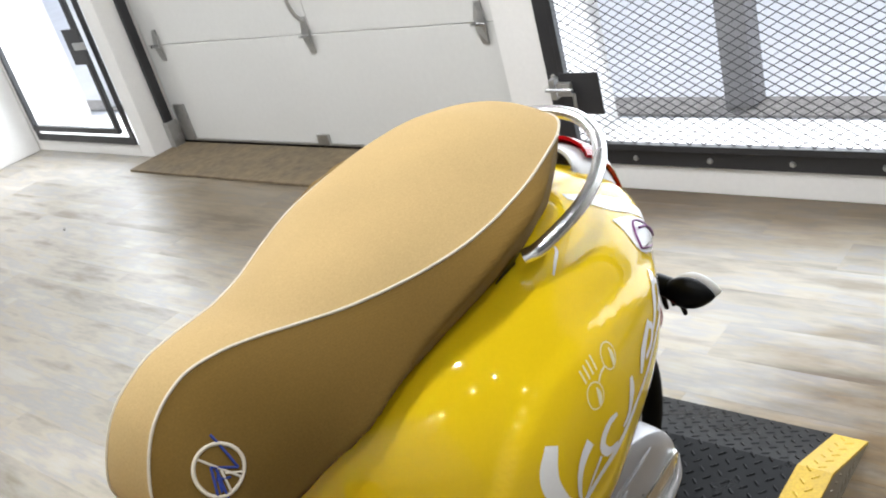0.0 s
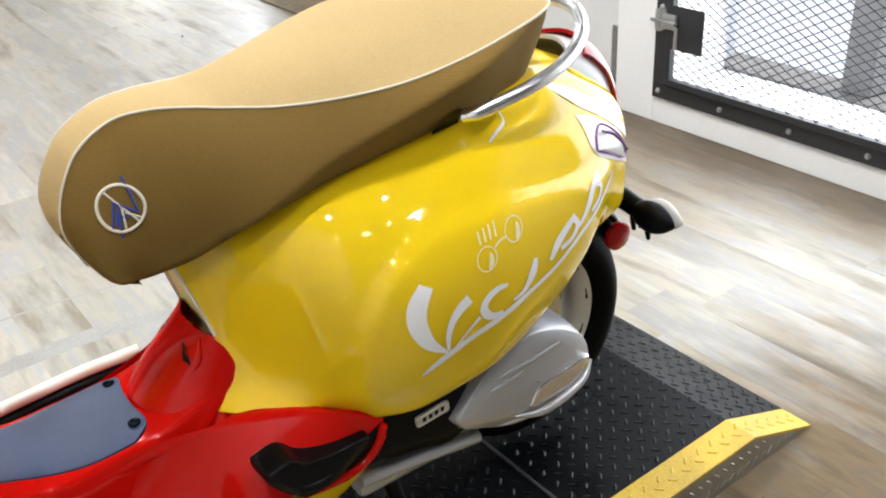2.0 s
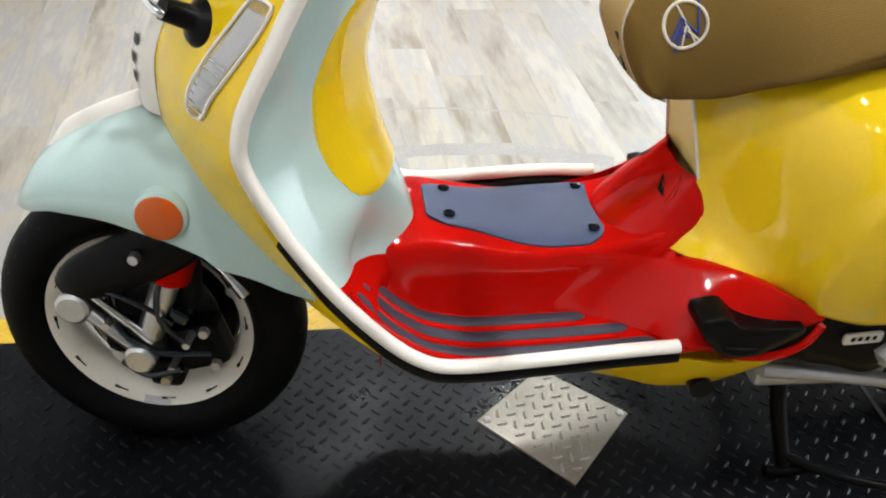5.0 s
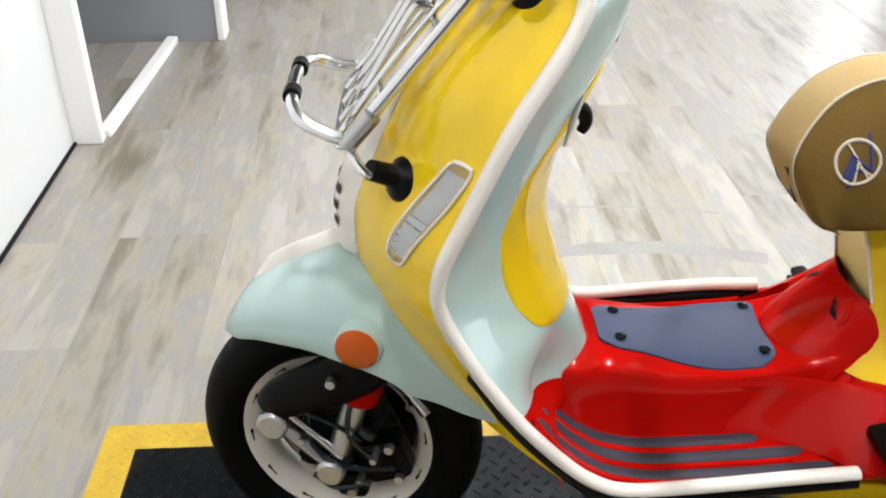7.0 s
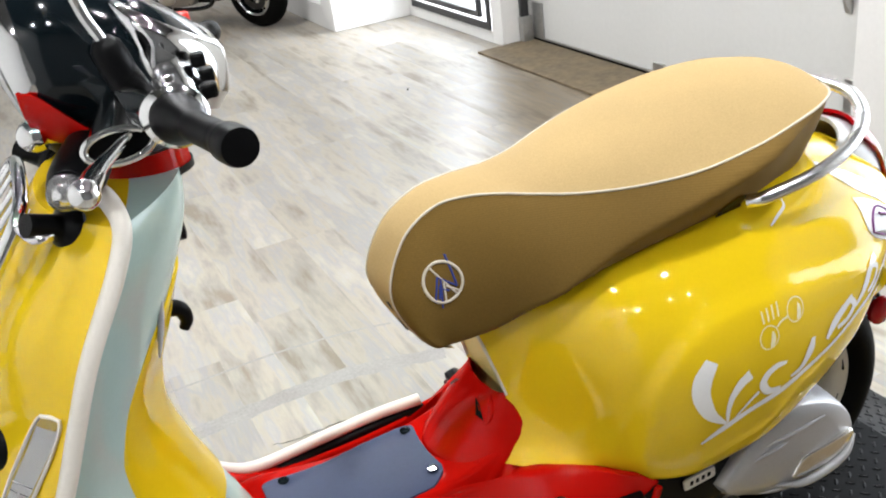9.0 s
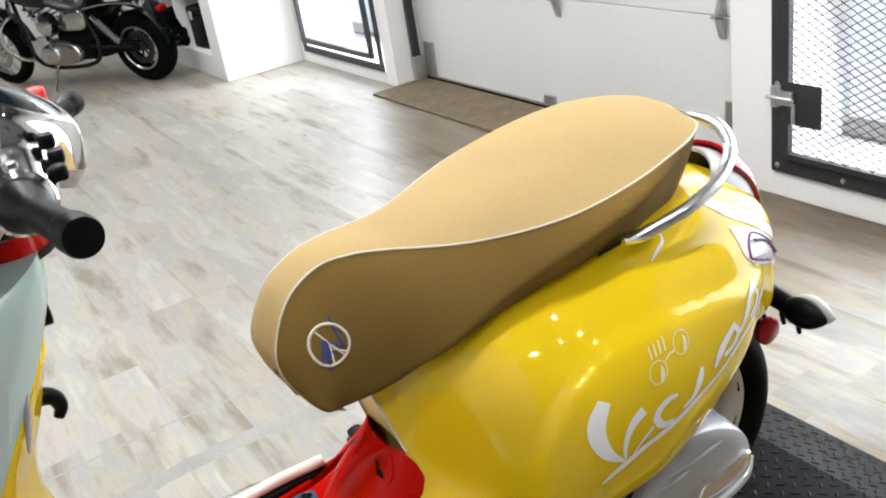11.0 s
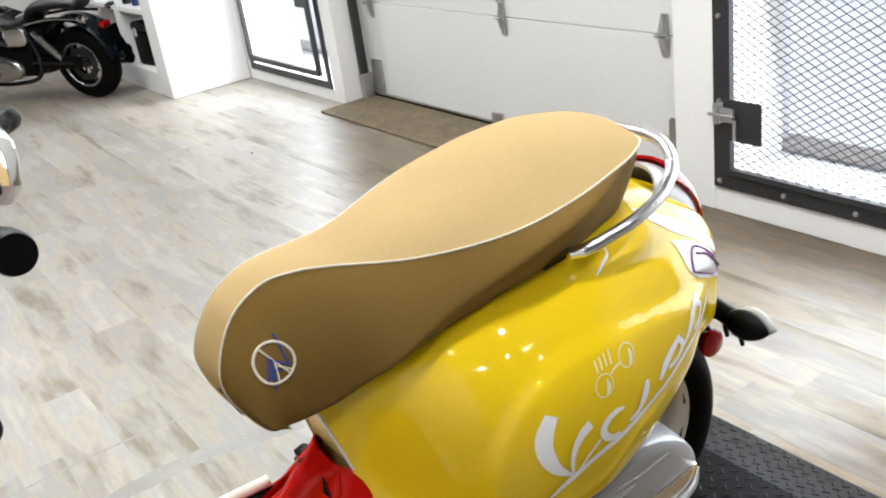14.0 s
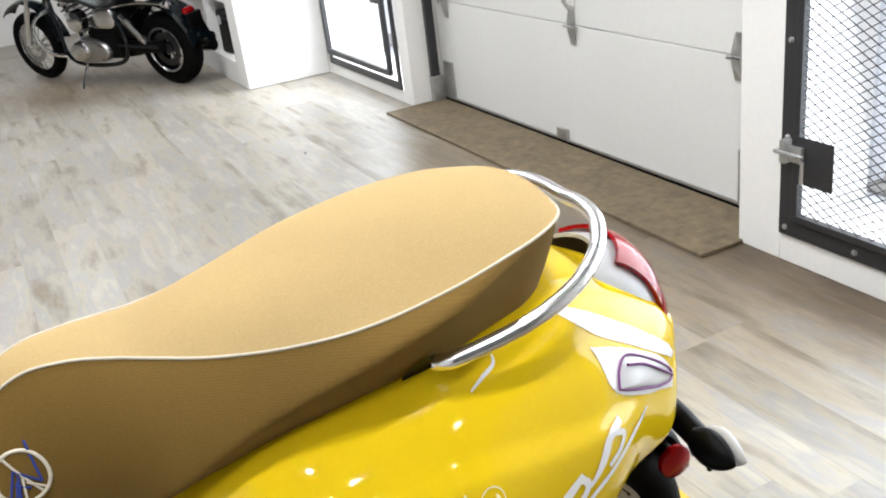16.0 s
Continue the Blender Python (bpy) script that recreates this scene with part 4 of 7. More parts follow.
def tail_unit():
    """Tail lamp, white deck graphics and the flush turn signals."""
    # white swooshes on the deck
    for s in (-1, 1):
        put = lambda u, v, off: drape(u, v, off, s)
        ribbon("decal_stripe", [(0.606, 0.856), (0.640, 0.834), (0.660, 0.821), (0.710, 0.789), (0.775, 0.738), (0.800, 0.712)], [0.006, 0.016, 0.020, 0.018, 0.015, 0.008], WHITE_DECAL, body, put, 30)
        up = [(0.630, 0.812), (0.670, 0.796), (0.712, 0.772), (0.758, 0.738), (0.796, 0.692)]
        dn = [(0.634, 0.802), (0.646, 0.758), (0.698, 0.724), (0.745, 0.698), (0.787, 0.674)]
        rows = [[put(*(a + (b - a) * q / 6), 0.0014) for q in range(7)] for a, b in zip(spline(up, 20), spline(dn, 20))]
        verts, faces = sheet(rows)
        add_part("signal_surround", mesh_of("signal_surround", verts, faces, WHITE_DECAL), body, "white signal surround")
        rows = []
        tri = [(0.652, 0.757), (0.659, 0.774), (0.676, 0.783), (0.700, 0.773), (0.742, 0.742), (0.780, 0.706), (0.784, 0.692), (0.772, 0.692), (0.742, 0.706), (0.706, 0.728), (0.672, 0.746)]
        ring = spline(tri + tri[:1], 48)
        c = ring.mean(axis=0)
        for p in ring:
            rows.append([put(*(c + (p - c) * q), 0.0014 + 0.006 * (1 - q ** 3)) for q in (0.0, 0.3, 0.6, 0.85, 1.0)])
        verts, faces = sheet(rows)
        sig = add_part("turn_signal", mesh_of("turn_signal", verts, faces, CLEAR_LENS), scooter, "clear flush turn signal")
        add_part("gasket", tube_mesh("gasket", [put(*p, 0.003) for p in ring[:-1]], 0.0016, PURPLE, 6, closed=True), sig, "dark purple gasket")
        add_part("reflector_line", tube_mesh("reflector_line", [put(u, v, 0.008) for u, v in ((0.672, 0.775), (0.704, 0.760), (0.742, 0.730), (0.774, 0.702))], 0.002, PURPLE, 6, 14), sig)
    # lamp housing stands off the tail
    prof = curve([0.0, 0.3, 0.6, 0.85, 1.0], [0.882, 0.868, 0.828, 0.765, 0.715])
    xs = curve([0.0, 0.3, 0.6, 0.85, 1.0], [0.700, 0.770, 0.818, 0.848, 0.862])
    hw = curve([0.0, 0.25, 0.6, 0.9, 1.0], [0.050, 0.082, 0.094, 0.086, 0.060])

    def shell(name, t0, t1, a0, a1, off, mat, label):
        rows = []
        for t in np.linspace(t0, t1, 18):
            r = []
            for a in np.linspace(a0, a1, 25):
                y = hw(t) * math.sin(a)
                d = 1 - math.cos(a)
                r.append((xs(t) - 0.07 * d - off * 0.6, y, prof(t) - 0.035 * d - off * 0.7))
            rows.append(r)
        verts, faces = sheet(rows)
        return add_part(name, thick(mesh_of(name, verts, faces, mat), 0.006), scooter, label)

    shell("tail_lamp_housing", 0.20, 1.0, -1.45, 1.45, 0.010, GREY_PLASTIC, "pale grey tail lamp housing")
    shell("tail_lamp_lens", 0.32, 0.98, -0.98, 0.98, -0.004, RED_LENS, "red tail lamp lens")


tail_unit()


# red piece that joins floor tunnel and body
def seat_post():
    rows = []
    xf = curve([0.46, 0.52, 0.545, 0.575, 0.60, 0.612], [-0.040, -0.034, -0.016, 0.014, 0.046, 0.068])
    wide = curve([0.46, 0.52, 0.55, 0.571, 0.59, 0.612], [0.104, 0.094, 0.090, 0.084, 0.073, 0.060])

    def put(a, z, off):
        c = max(math.cos(a), 0.0)
        return (post_side(z) - (post_side(z) - xf(z)) * c ** 1.2 - off * c, (wide(z) + off) * math.sin(a), z)

    for z in np.linspace(0.46, 0.612, 44):
        rows.append([put(a, z, 0.0) for a in np.linspace(-math.pi / 2, math.pi / 2, 45)])
    verts, faces = sheet(rows)
    p = add_part("seat_post_cover", thick(mesh_of("seat_post_cover", verts, faces, RED), 0.004), scooter, "glossy red cover below the seat nose")
    for t in (-1, 1):
        add_part("vent", mesh_of("vent", [put(t * 0.42, 0.600, 0.0025), put(t * 0.62, 0.594, 0.0025), put(t * 0.80, 0.577, 0.0025), put(t * 0.62, 0.583, 0.0025)], [(0, 1, 2, 3)], BLACK), p, "small dark vent")
    add_part("groove", tube_mesh("groove", [put(-0.80, 0.606, 0.0), put(-0.88, 0.594, 0.0), put(-0.90, 0.580, 0.0), put(-0.84, 0.570, 0.0)], lambda t: 0.0035 * math.sin(math.pi * (0.1 + 0.9 * t)) + 0.0006, RED, 8, 16), p)
    return p


seat_post()
# pale edge of the body shell in front, between red cover and seat
for s in (-1, 1):
    add_part("shell_edge", tube_mesh("shell_edge", [(body_front(z) - 0.0005, s * (body_y(body_front(z), z) - 0.001), z) for z in (0.755, 0.74, 0.72, 0.70, 0.68, 0.66, 0.64, 0.625, 0.614)], 0.0024, CREAM, 8, 24), scooter, "pale shell edge")


# ---- seat ----
SEAT_EDGE = [(0.002, 0.739, 0.090), (-0.018, 0.743, 0.076), (-0.040, 0.762, 0.062), (-0.063, 0.825, 0.047), (-0.032, 0.896, 0.039), (0.019, 0.930, 0.037), (0.068, 0.935, 0.045), (0.115, 0.930, 0.060), (0.154, 0.924, 0.077), (0.214, 0.919, 0.109), (0.288, 0.923, 0.147), (0.365, 0.932, 0.172), (0.460, 0.945, 0.174), (0.545, 0.956, 0.158), (0.594, 0.961, 0.142), (0.636, 0.963, 0.112), (0.656, 0.962, 0.066), (0.662, 0.961, 0.0)]
seat_crown = curve([0.0, 0.1, 0.2, 0.3, 0.42, 0.55, 0.70, 0.85, 1.0], [0.003, 0.005, 0.006, 0.007, 0.009, 0.038, 0.055, 0.029, 0.0])
seat_zb = curve([-0.02, 0.0, 0.05, 0.13, 0.20, 0.28, 0.36, 0.44, 0.55, 0.66], [0.747, 0.741, 0.749, 0.781, 0.807, 0.826, 0.838, 0.849, 0.862, 0.866])
seat_bow = curve([-0.07, -0.03, 0.03, 0.12, 0.25, 0.45, 0.66], [0.034, 0.044, 0.042, 0.024, 0.010, 0.006, 0.004])
seat_fold = curve([0.05, 0.12, 0.20, 0.30, 0.40, 0.48], [1.0, 0.90, 0.68, 0.40, 0.16, 0.05])


seat_deck = curve([0.0, 0.028, 0.049, 0.08, 0.109, 0.133, 0.16, 0.196, 0.217], [0.080, 0.088, 0.095, 0.105, 0.114, 0.122, 0.129, 0.137, 0.140])


def seat_side_at(x, z, w, t, q):
    """A place on the seat's side: q from the piping (0) to the lower edge (1)."""
    u = 17 * t
    bx = -0.012 + 0.040 * step(0.0, 5.6, u) if u < 5.6 else max(x, 0.028)
    if x > 0.44:
        bx = x - 0.018 * step(0.50, 0.66, x)
    zb = seat_zb(bx)
    deck = seat_deck(bx) if bx < 0.217 else body_y(bx, zb) + 0.004
    wb = deck + (max(w - 0.030, 0.0) - deck) * step(0.40, 0.56, x)
    bow = seat_bow(x) * math.sin(math.pi * q ** 0.85) * step(0.0, 0.06, w) * step(0.6, 3.4, u)
    k = seat_fold(x)
    fold = 0.036 * (q / k if q < k else (1 - q) / max(1 - k, 0.04)) * step(0.06, 0.16, x) * step(0.60, 0.42, x)
    y = w + (wb - w) * q + bow + fold
    zz = z + (zb - z) * q
    xx = x + (bx - x) * q ** (1.0 if x > 0.03 else 1.4)
    if 0.05 < xx < 0.46 and zz < body_zt(xx):
        y = max(y, body_y(xx, zz) + 0.002 + 0.002 * q)
    return xx, y, zz


def seat():
    g = new("seat")
    g.parent = scooter
    g["label"] = "tan and brown corduroy bench seat with white piping"
    edge = spline(SEAT_EDGE, 110)
    rows = []
    k = len(edge)
    for i, (x, z, w) in enumerate(edge):
        a, b = edge[max(i - 1, 0)], edge[min(i + 1, k - 1)]
        tx, tz = b[0] - a[0], b[1] - a[1]
        L = math.hypot(tx, tz) + 1e-9
        nx, nz = -tz / L, tx / L
        s = i / (k - 1)
        crown = seat_crown(s)
        r = []
        for j in range(33):
            v = -1 + 2 * j / 32
            h = crown * (1 - abs(v) ** 2.1)
            r.append((x + nx * h, w * v, z + nz * h))
        rows.append(r)
    verts, faces = sheet(rows)
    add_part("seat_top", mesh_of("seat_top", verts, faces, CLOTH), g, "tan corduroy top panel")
    for s in (-1, 1):
        rows = []
        for i, (x, z, w) in enumerate(edge):
            r = [seat_side_at(x, z, w, i / (k - 1), j / 20) for j in range(21)]
            r.append((r[-1][0], r[-1][1] - 0.008, r[-1][2] - 0.002))
            rows.append([(px, s * max(py, 0.0), pz) for px, py, pz in r])
        verts, faces = sheet(rows)
        add_part("seat_side", mesh_of("seat_side", verts, faces, CLOTH_SIDE), g, "brown corduroy side panel, darkened for the shade on it")
        add_part("piping", tube_mesh("piping", [(x, s * (w + 0.001), z) for x, z, w in edge[5:-1]], 0.0019, WHITE_THREAD, 8), g, "white piping")
    # base tray and front latch
    rows = []
    for x in np.linspace(0.03, 0.63, 40):
        w = min(float(np.interp(x, edge[36:, 0], edge[36:, 2])), 0.11) - 0.03
        zb = seat_zb(x)
        rows.append([(x, w * v, zb - 0.006 + 0.004 * abs(v)) for v in np.linspace(-1, 1, 9)])
    verts, faces = sheet(rows)
    add_part("seat_base", thick(mesh_of("seat_base", verts, faces, BLACK), 0.008), g, "black seat base")
    part("seat_latch", box_bm((0.008, 0.078, 0.058), (-0.052, -0.002, 0.786), 0.004, 2, Matrix.Rotation(radians(-22), 4, "Y")), BLACK, g, "black strip under the seat nose")
    for s in (-1, 1):
        # opening from which the rail comes: black patch at the lower edge for its inner shade
        rows = []
        for x in np.linspace(0.398, 0.442, 12):
            i = int(np.argmin(np.abs(edge[36:, 0] - x))) + 36
            h = math.sqrt(max(1 - ((x - 0.420) / 0.0222) ** 2, 0.0))
            z, w = np.interp(x, edge[36:, 0], edge[36:, 1]), np.interp(x, edge[36:, 0], edge[36:, 2])
            r = [seat_side_at(x, z, w, i / (k - 1), 1.0 - 0.34 * h * q) for q in np.linspace(0, 1, 6)]
            rows.append([(px, s * (py + 0.003), pz - 0.003 * (q == 0)) for q, (px, py, pz) in enumerate(r)])
        verts, faces = sheet(rows)
        add_part("rail_opening", mesh_of("rail_opening", verts, faces, BLACK), g, "half-round rail opening, its inner shade a black patch")
    # embroidered sign on the side
    pc = (0.0, 0.843)

    # the side near the nose, as height and length along it
    grid = [[seat_side_at(x, z, w, i / (k - 1), j / 30) for j in range(31)] for i, (x, z, w) in enumerate(edge)]
    cloud = np.array([p for r in grid[4:60] for p in r])

    def put(u, v, off):
        d = (cloud[:, 0] - u) ** 2 + (cloud[:, 2] - v) ** 2
        near = np.argsort(d)[:6]
        a = np.c_[cloud[near, 0], cloud[near, 2], np.ones(6)]
        c = np.linalg.lstsq(a, cloud[near, 1], rcond=None)[0]
        y = float(c @ (u, v, 1)) if abs(float(c @ (u, v, 1)) - cloud[near[0], 1]) < 0.01 else float(cloud[near[0], 1])
        return (u, -(y + off), v)

    ring = [put(pc[0] + 0.0265 * math.cos(a), pc[1] + 0.0265 * math.sin(a), 0.0008) for a in np.linspace(0, 2 * math.pi, 40, endpoint=False)]
    e = add_part("embroidery", tube_mesh("embroidery", ring, 0.0022, WHITE_THREAD, 8, closed=True), g, "white embroidered ring sign")
    for a, b, m in (((-0.016, 0.026), (0.019, -0.024), WHITE_THREAD), ((0.0, 0.0), (-0.002, -0.030), WHITE_THREAD), ((0.003, -0.006), (0.022, -0.018), WHITE_THREAD), ((0.013, 0.040), (0.020, -0.010), BLUE_THREAD), ((0.020, -0.010), (-0.008, 0.010), BLUE_THREAD), ((-0.008, 0.010), (-0.020, -0.026), BLUE_THREAD), ((-0.004, 0.004), (-0.010, -0.038), BLUE_THREAD), ((-0.010, -0.006), (0.006, -0.014), BLUE_THREAD), ((-0.006, -0.002), (-0.012, -0.022), BLUE_THREAD)):
        pts = [put(pc[0] + 0.86 * (a[0] + (b[0] - a[0]) * t), pc[1] + 0.86 * (a[1] + (b[1] - a[1]) * t), 0.0012) for t in np.linspace(0, 1, 8)]
        add_part("stitch", tube_mesh("stitch", pts, 0.0014, m, 6), e, "white stitching" if m is WHITE_THREAD else "blue stitching")


seat()

# grab rail
_r = [(0.430, -0.178, 0.866), (0.452, -0.196, 0.874), (0.53, -0.204, 0.890), (0.60, -0.190, 0.905), (0.655, -0.160, 0.924), (0.692, -0.110, 0.938), (0.708, -0.055, 0.940), (0.712, 0.0, 0.936)]
_r += [(x, -y, z) for x, y, z in _r[-2::-1]]
add_part("grab_rail", tube_mesh("grab_rail", _r, 0.0100, SATIN_CHROME, 16, 110), scooter, "chrome grab rail round the seat's end")


# ---- shield ----
EDGE = [(-0.388, 0.120, 1.104), (-0.375, 0.160, 1.096), (-0.372, 0.192, 1.076), (-0.391, 0.214, 1.040), (-0.438, 0.229, 0.966), (-0.467, 0.231, 0.905), (-0.491, 0.233, 0.851), (-0.508, 0.234, 0.814), (-0.520, 0.233, 0.777), (-0.520, 0.232, 0.729), (-0.481, 0.232, 0.646), (-0.424, 0.232, 0.558), (-0.359, 0.232, 0.482)]
FLOOR_EDGE = [(-0.310, 0.231, 0.441), (-0.262, 0.231, 0.427), (-0.160, 0.231, 0.434), (-0.050, 0.229, 0.444), (0.041, 0.224, 0.447)]
_e = np.array(EDGE)[::-1]
edge_x, edge_w = curve(_e[:, 2], _e[:, 0]), curve(_e[:, 2], _e[:, 1])
front_x = curve([0.44, 0.55, 0.65, 0.75, 0.85, 0.95, 1.03, 1.08, 1.11], [-0.50, -0.590, -0.635, -0.642, -0.612, -0.556, -0.492, -0.446, -0.410])
rear_x = curve([0.44, 0.50, 0.56, 0.62, 0.68, 0.77, 0.83, 0.89, 0.96, 1.035, 1.11], [-0.286, -0.294, -0.314, -0.340, -0.366, -0.384, -0.376, -0.350, -0.318, -0.288, -0.280])


def shield_front(t, z, off=0.0):
    """Front skin: t from the middle (0) to the rim (1)."""
    xe, we, xf = edge_x(z), edge_w(z), front_x(z)
    x = xf + (xe - xf) * abs(t) ** (1.5 + 0.8 * step(0.86, 1.0, z))
    return (x - off, we * t * (1 + 0.2 * off), z)


def shield_rear(t, z, off=0.0):
    xe, we, xr = edge_x(z), edge_w(z), rear_x(z)
    k = step(0.63, 0.50, z)
    x = xe + (xr - xe) * ((1 - t * t) * (1 - k) + k * (1 - step(0.10, 0.62, abs(t))))
    return (x + off, we * t, z)


foot_line = curve([0.0, 0.15, 0.30, 0.48, 0.75, 1.0], [0.514, 0.507, 0.499, 0.518, 0.535, 0.553])


def shield():
    g = new("leg_shield")
    g.parent = scooter
    g["label"] = "leg shield, yellow in front and mint behind"
    for nm, fn, mat, lab in (("front_skin", shield_front, YELLOW, "glossy yellow front skin"), ("rear_skin", shield_rear, MINT, "glossy mint inner skin")):
        low = (lambda t: 0.45) if nm == "front_skin" else (lambda t: foot_line(abs(t)))
        rows = [[fn(t, low(t) + (1.078 - low(t)) * q) for t in np.linspace(-1, 1, 57)] for q in np.linspace(0, 1, 60)]
        verts, faces = sheet(rows)
        add_part(nm, mesh_of(nm, verts, faces, mat), g, lab)
    # red foot of the inner skin
    rows = [[shield_rear(t, 0.43 + (foot_line(abs(t)) - 0.43) * q) for t in np.linspace(-1, 1, 57)] for q in np.linspace(0, 1, 16)]
    verts, faces = sheet(rows)
    add_part("apron", mesh_of("apron", verts, faces, RED), g, "glossy red foot of the inner skin")
    # domed top between the skins
    z = 1.078
    rows = []
    for q in np.linspace(0, 1, 12):
        r = []
        for t in np.linspace(-1, 1, 41):
            a, b = shield_front(t, z), shield_rear(t, z)
            r.append((a[0] + (b[0] - a[0]) * q, a[1] + (b[1] - a[1]) * q, z + 0.006 * math.sin(math.pi * q) * (1 - t * t)))
        rows.append(r)
    for a, b, m, lab in ((0, 8, YELLOW, "yellow shield top"), (7, 12, MINT, "mint shield top")):
        verts, faces = sheet(rows[a:b])
        add_part("top_skin", mesh_of("top_skin", verts, faces, m), g, lab)
    for s in (-1, 1):
        pts = [(x, s * y, z) for x, y, z in EDGE + FLOOR_EDGE]
        add_part("rim_trim", tube_mesh("rim_trim", pts, 0.0115, CREAM, 12, 130, flat=0.8, up=(0, 1, 0)), g, "cream edge trim")
        low = [(x + 0.004, s * (y - 0.006), z - 0.020) for x, y, z in EDGE[-3:] + FLOOR_EDGE]
        add_part("rim_seal", tube_mesh("rim_seal", low, 0.012, BLACK, 10, 70), g, "black lower edge strip")
        # daytime lamp in the front skin
        rows = []
        for i in range(15):
            q = (1 - math.cos(math.pi * i / 14)) / 2
            zz = 0.752 + 0.152 * q
            half = 0.082 * (math.sin(math.pi * min(max(q, 0.0), 1.0)) ** 0.16)
            tc = 0.692 + 0.190 * q
            rows.append([shield_front(s * (tc + half * v), zz, 0.003 + 0.003 * (1 - v * v)) for v in np.linspace(-1, 1, 9)])
        verts, faces = sheet(rows)
        lamp = add_part("front_lamp", mesh_of("front_lamp", verts, faces, LAMP_LENS), g, "clear slim front lamp")
        rim = [r[0] for r in rows] + [r[-1] for r in rows[::-1]]
        add_part("lamp_rim", tube_mesh("lamp_rim", rim, 0.0024, CREAM, 6, closed=True), lamp, "pale lamp rim")
        add_part("lamp_reflector", mesh_of("lamp_reflector", *sheet([[shield_front(s * (0.705 + 0.165 * q + 0.058 * v), 0.765 + 0.125 * q, 0.0015) for v in np.linspace(-1, 1, 5)] for q in np.linspace(0, 1, 9)]), WHITE_DECAL), lamp)
        for k in range(7):
            q = 0.05 + 0.07 * k
            pts = [shield_front(s * (0.695 + 0.185 * q + 0.060 * v), 0.752 + 0.152 * q, 0.0035) for v in np.linspace(-1, 1, 6)]
            add_part("lens_rib", tube_mesh("lens_rib", pts, 0.0010, SATIN_CHROME, 5), lamp)
    # cream centre strip with dark gills
    rows = []
    for z in np.linspace(0.690, 1.07, 40):
        w = 0.20 + 0.05 * math.sin(math.pi * (z - 0.655) / 0.435)
        rows.append([shield_front(w * v, z, (0.010 + 0.007 * step(0.86, 0.74, z)) * (1 - v ** 4) + 0.001) for v in np.linspace(-1, 1, 17)])
    verts, faces = sheet(rows)
    tie = add_part("horn_cover", mesh_of("horn_cover", verts, faces, CREAM), g, "cream horn cover strip")
    for z in (0.781, 0.757, 0.733):
        for s in (-1, 1):
            w = 0.20 + 0.05 * math.sin(math.pi * (z - 0.655) / 0.435)
            top = 0.010 + 0.007 * step(0.86, 0.74, z)
            rows = [[shield_front(s * w * v, z + 0.0065 * q, top * (1 - v ** 4) + 0.0035) for v in np.linspace(0.28, 0.62, 5)] for q in (-1, 1)]
            verts, faces = sheet(rows)
            add_part("gill", mesh_of("gill", verts, faces, BLACK), tie, "dark gill")
    # glove box door: the yellow centre of the inner skin
    half = curve([0.617, 0.628, 0.645, 0.690, 0.770, 0.846, 0.898, 0.930, 0.955], [0.116, 0.138, 0.150, 0.161, 0.163, 0.157, 0.138, 0.108, 0.074])
    rows = []
    for z in np.linspace(0.617, 0.955, 52):
        r = []
        for v in np.linspace(-1, 1, 61):
            y = 0.96 * half(z) * v
            t = y / edge_w(z)
            box_out = 0.005 * (1 - step(0.22, 0.62, abs(v))) * step(0.60, 0.68, z) * step(0.965, 0.88, z)
            p = shield_rear(t, z)
            r.append((p[0] + 0.001 + box_out + 0.004 * (1 - v ** 10), p[1], p[2]))
        rows.append(r)
    gb = add_part("glove_box", slab("glove_box", rows, (-0.010, 0, 0), YELLOW), g, "yellow glove box door")
    ring = [r[0] for r in rows] + list(rows[-1][1:-1]) + [r[-1] for r in rows[::-1]] + list(rows[0][1:-1])[::-1]
    add_part("door_edge", tube_mesh("door_edge", [(p[0] - 0.006, p[1] * 1.01, p[2]) for p in ring], 0.0016, CREAM, 5, closed=True), gb, "pale parting line")
    # bag hook and keyhole
    add_part("bag_hook", tube_mesh("bag_hook", [(-0.352, 0.012, 0.880), (-0.330, 0.012, 0.872), (-0.324, 0.012, 0.855), (-0.330, 0.012, 0.842)], lambda t: 0.013 - 0.006 * t, BLACK, 10, 20), g, "black bag hook")
    add_part("ignition_lock", lathe_mesh("ignition_lock", [(-0.32, 0.016), (-0.299, 0.016), (-0.297, 0.013), (-0.297, 0.0)], BLACK, 20, "x", (0.0, 0.0, 0.985)), g, "black ignition lock")
    add_part("side_vent", tube_mesh("side_vent", [(-0.346, -0.105, 0.985), (-0.358, -0.110, 0.93), (-0.372, -0.120, 0.885)], lambda t: 0.003 * (0.4 + math.sin(math.pi * t)), GREY_PLASTIC, 6, 16), g)
    return g


shield()


# ---- floor board ----
floor_z = curve([-0.50, -0.43, -0.38, -0.33, -0.28, -0.22, -0.10, 0.0, 0.08, 0.16, 0.24], [0.66, 0.575, 0.504, 0.447, 0.417, 0.407, 0.412, 0.421, 0.433, 0.442, 0.452])
tunnel_z = curve([-0.50, -0.325, -0.295, -0.24, -0.15, -0.06, 0.0, 0.05], [0.520, 0.524, 0.530, 0.522, 0.511, 0.516, 0.528, 0.548])


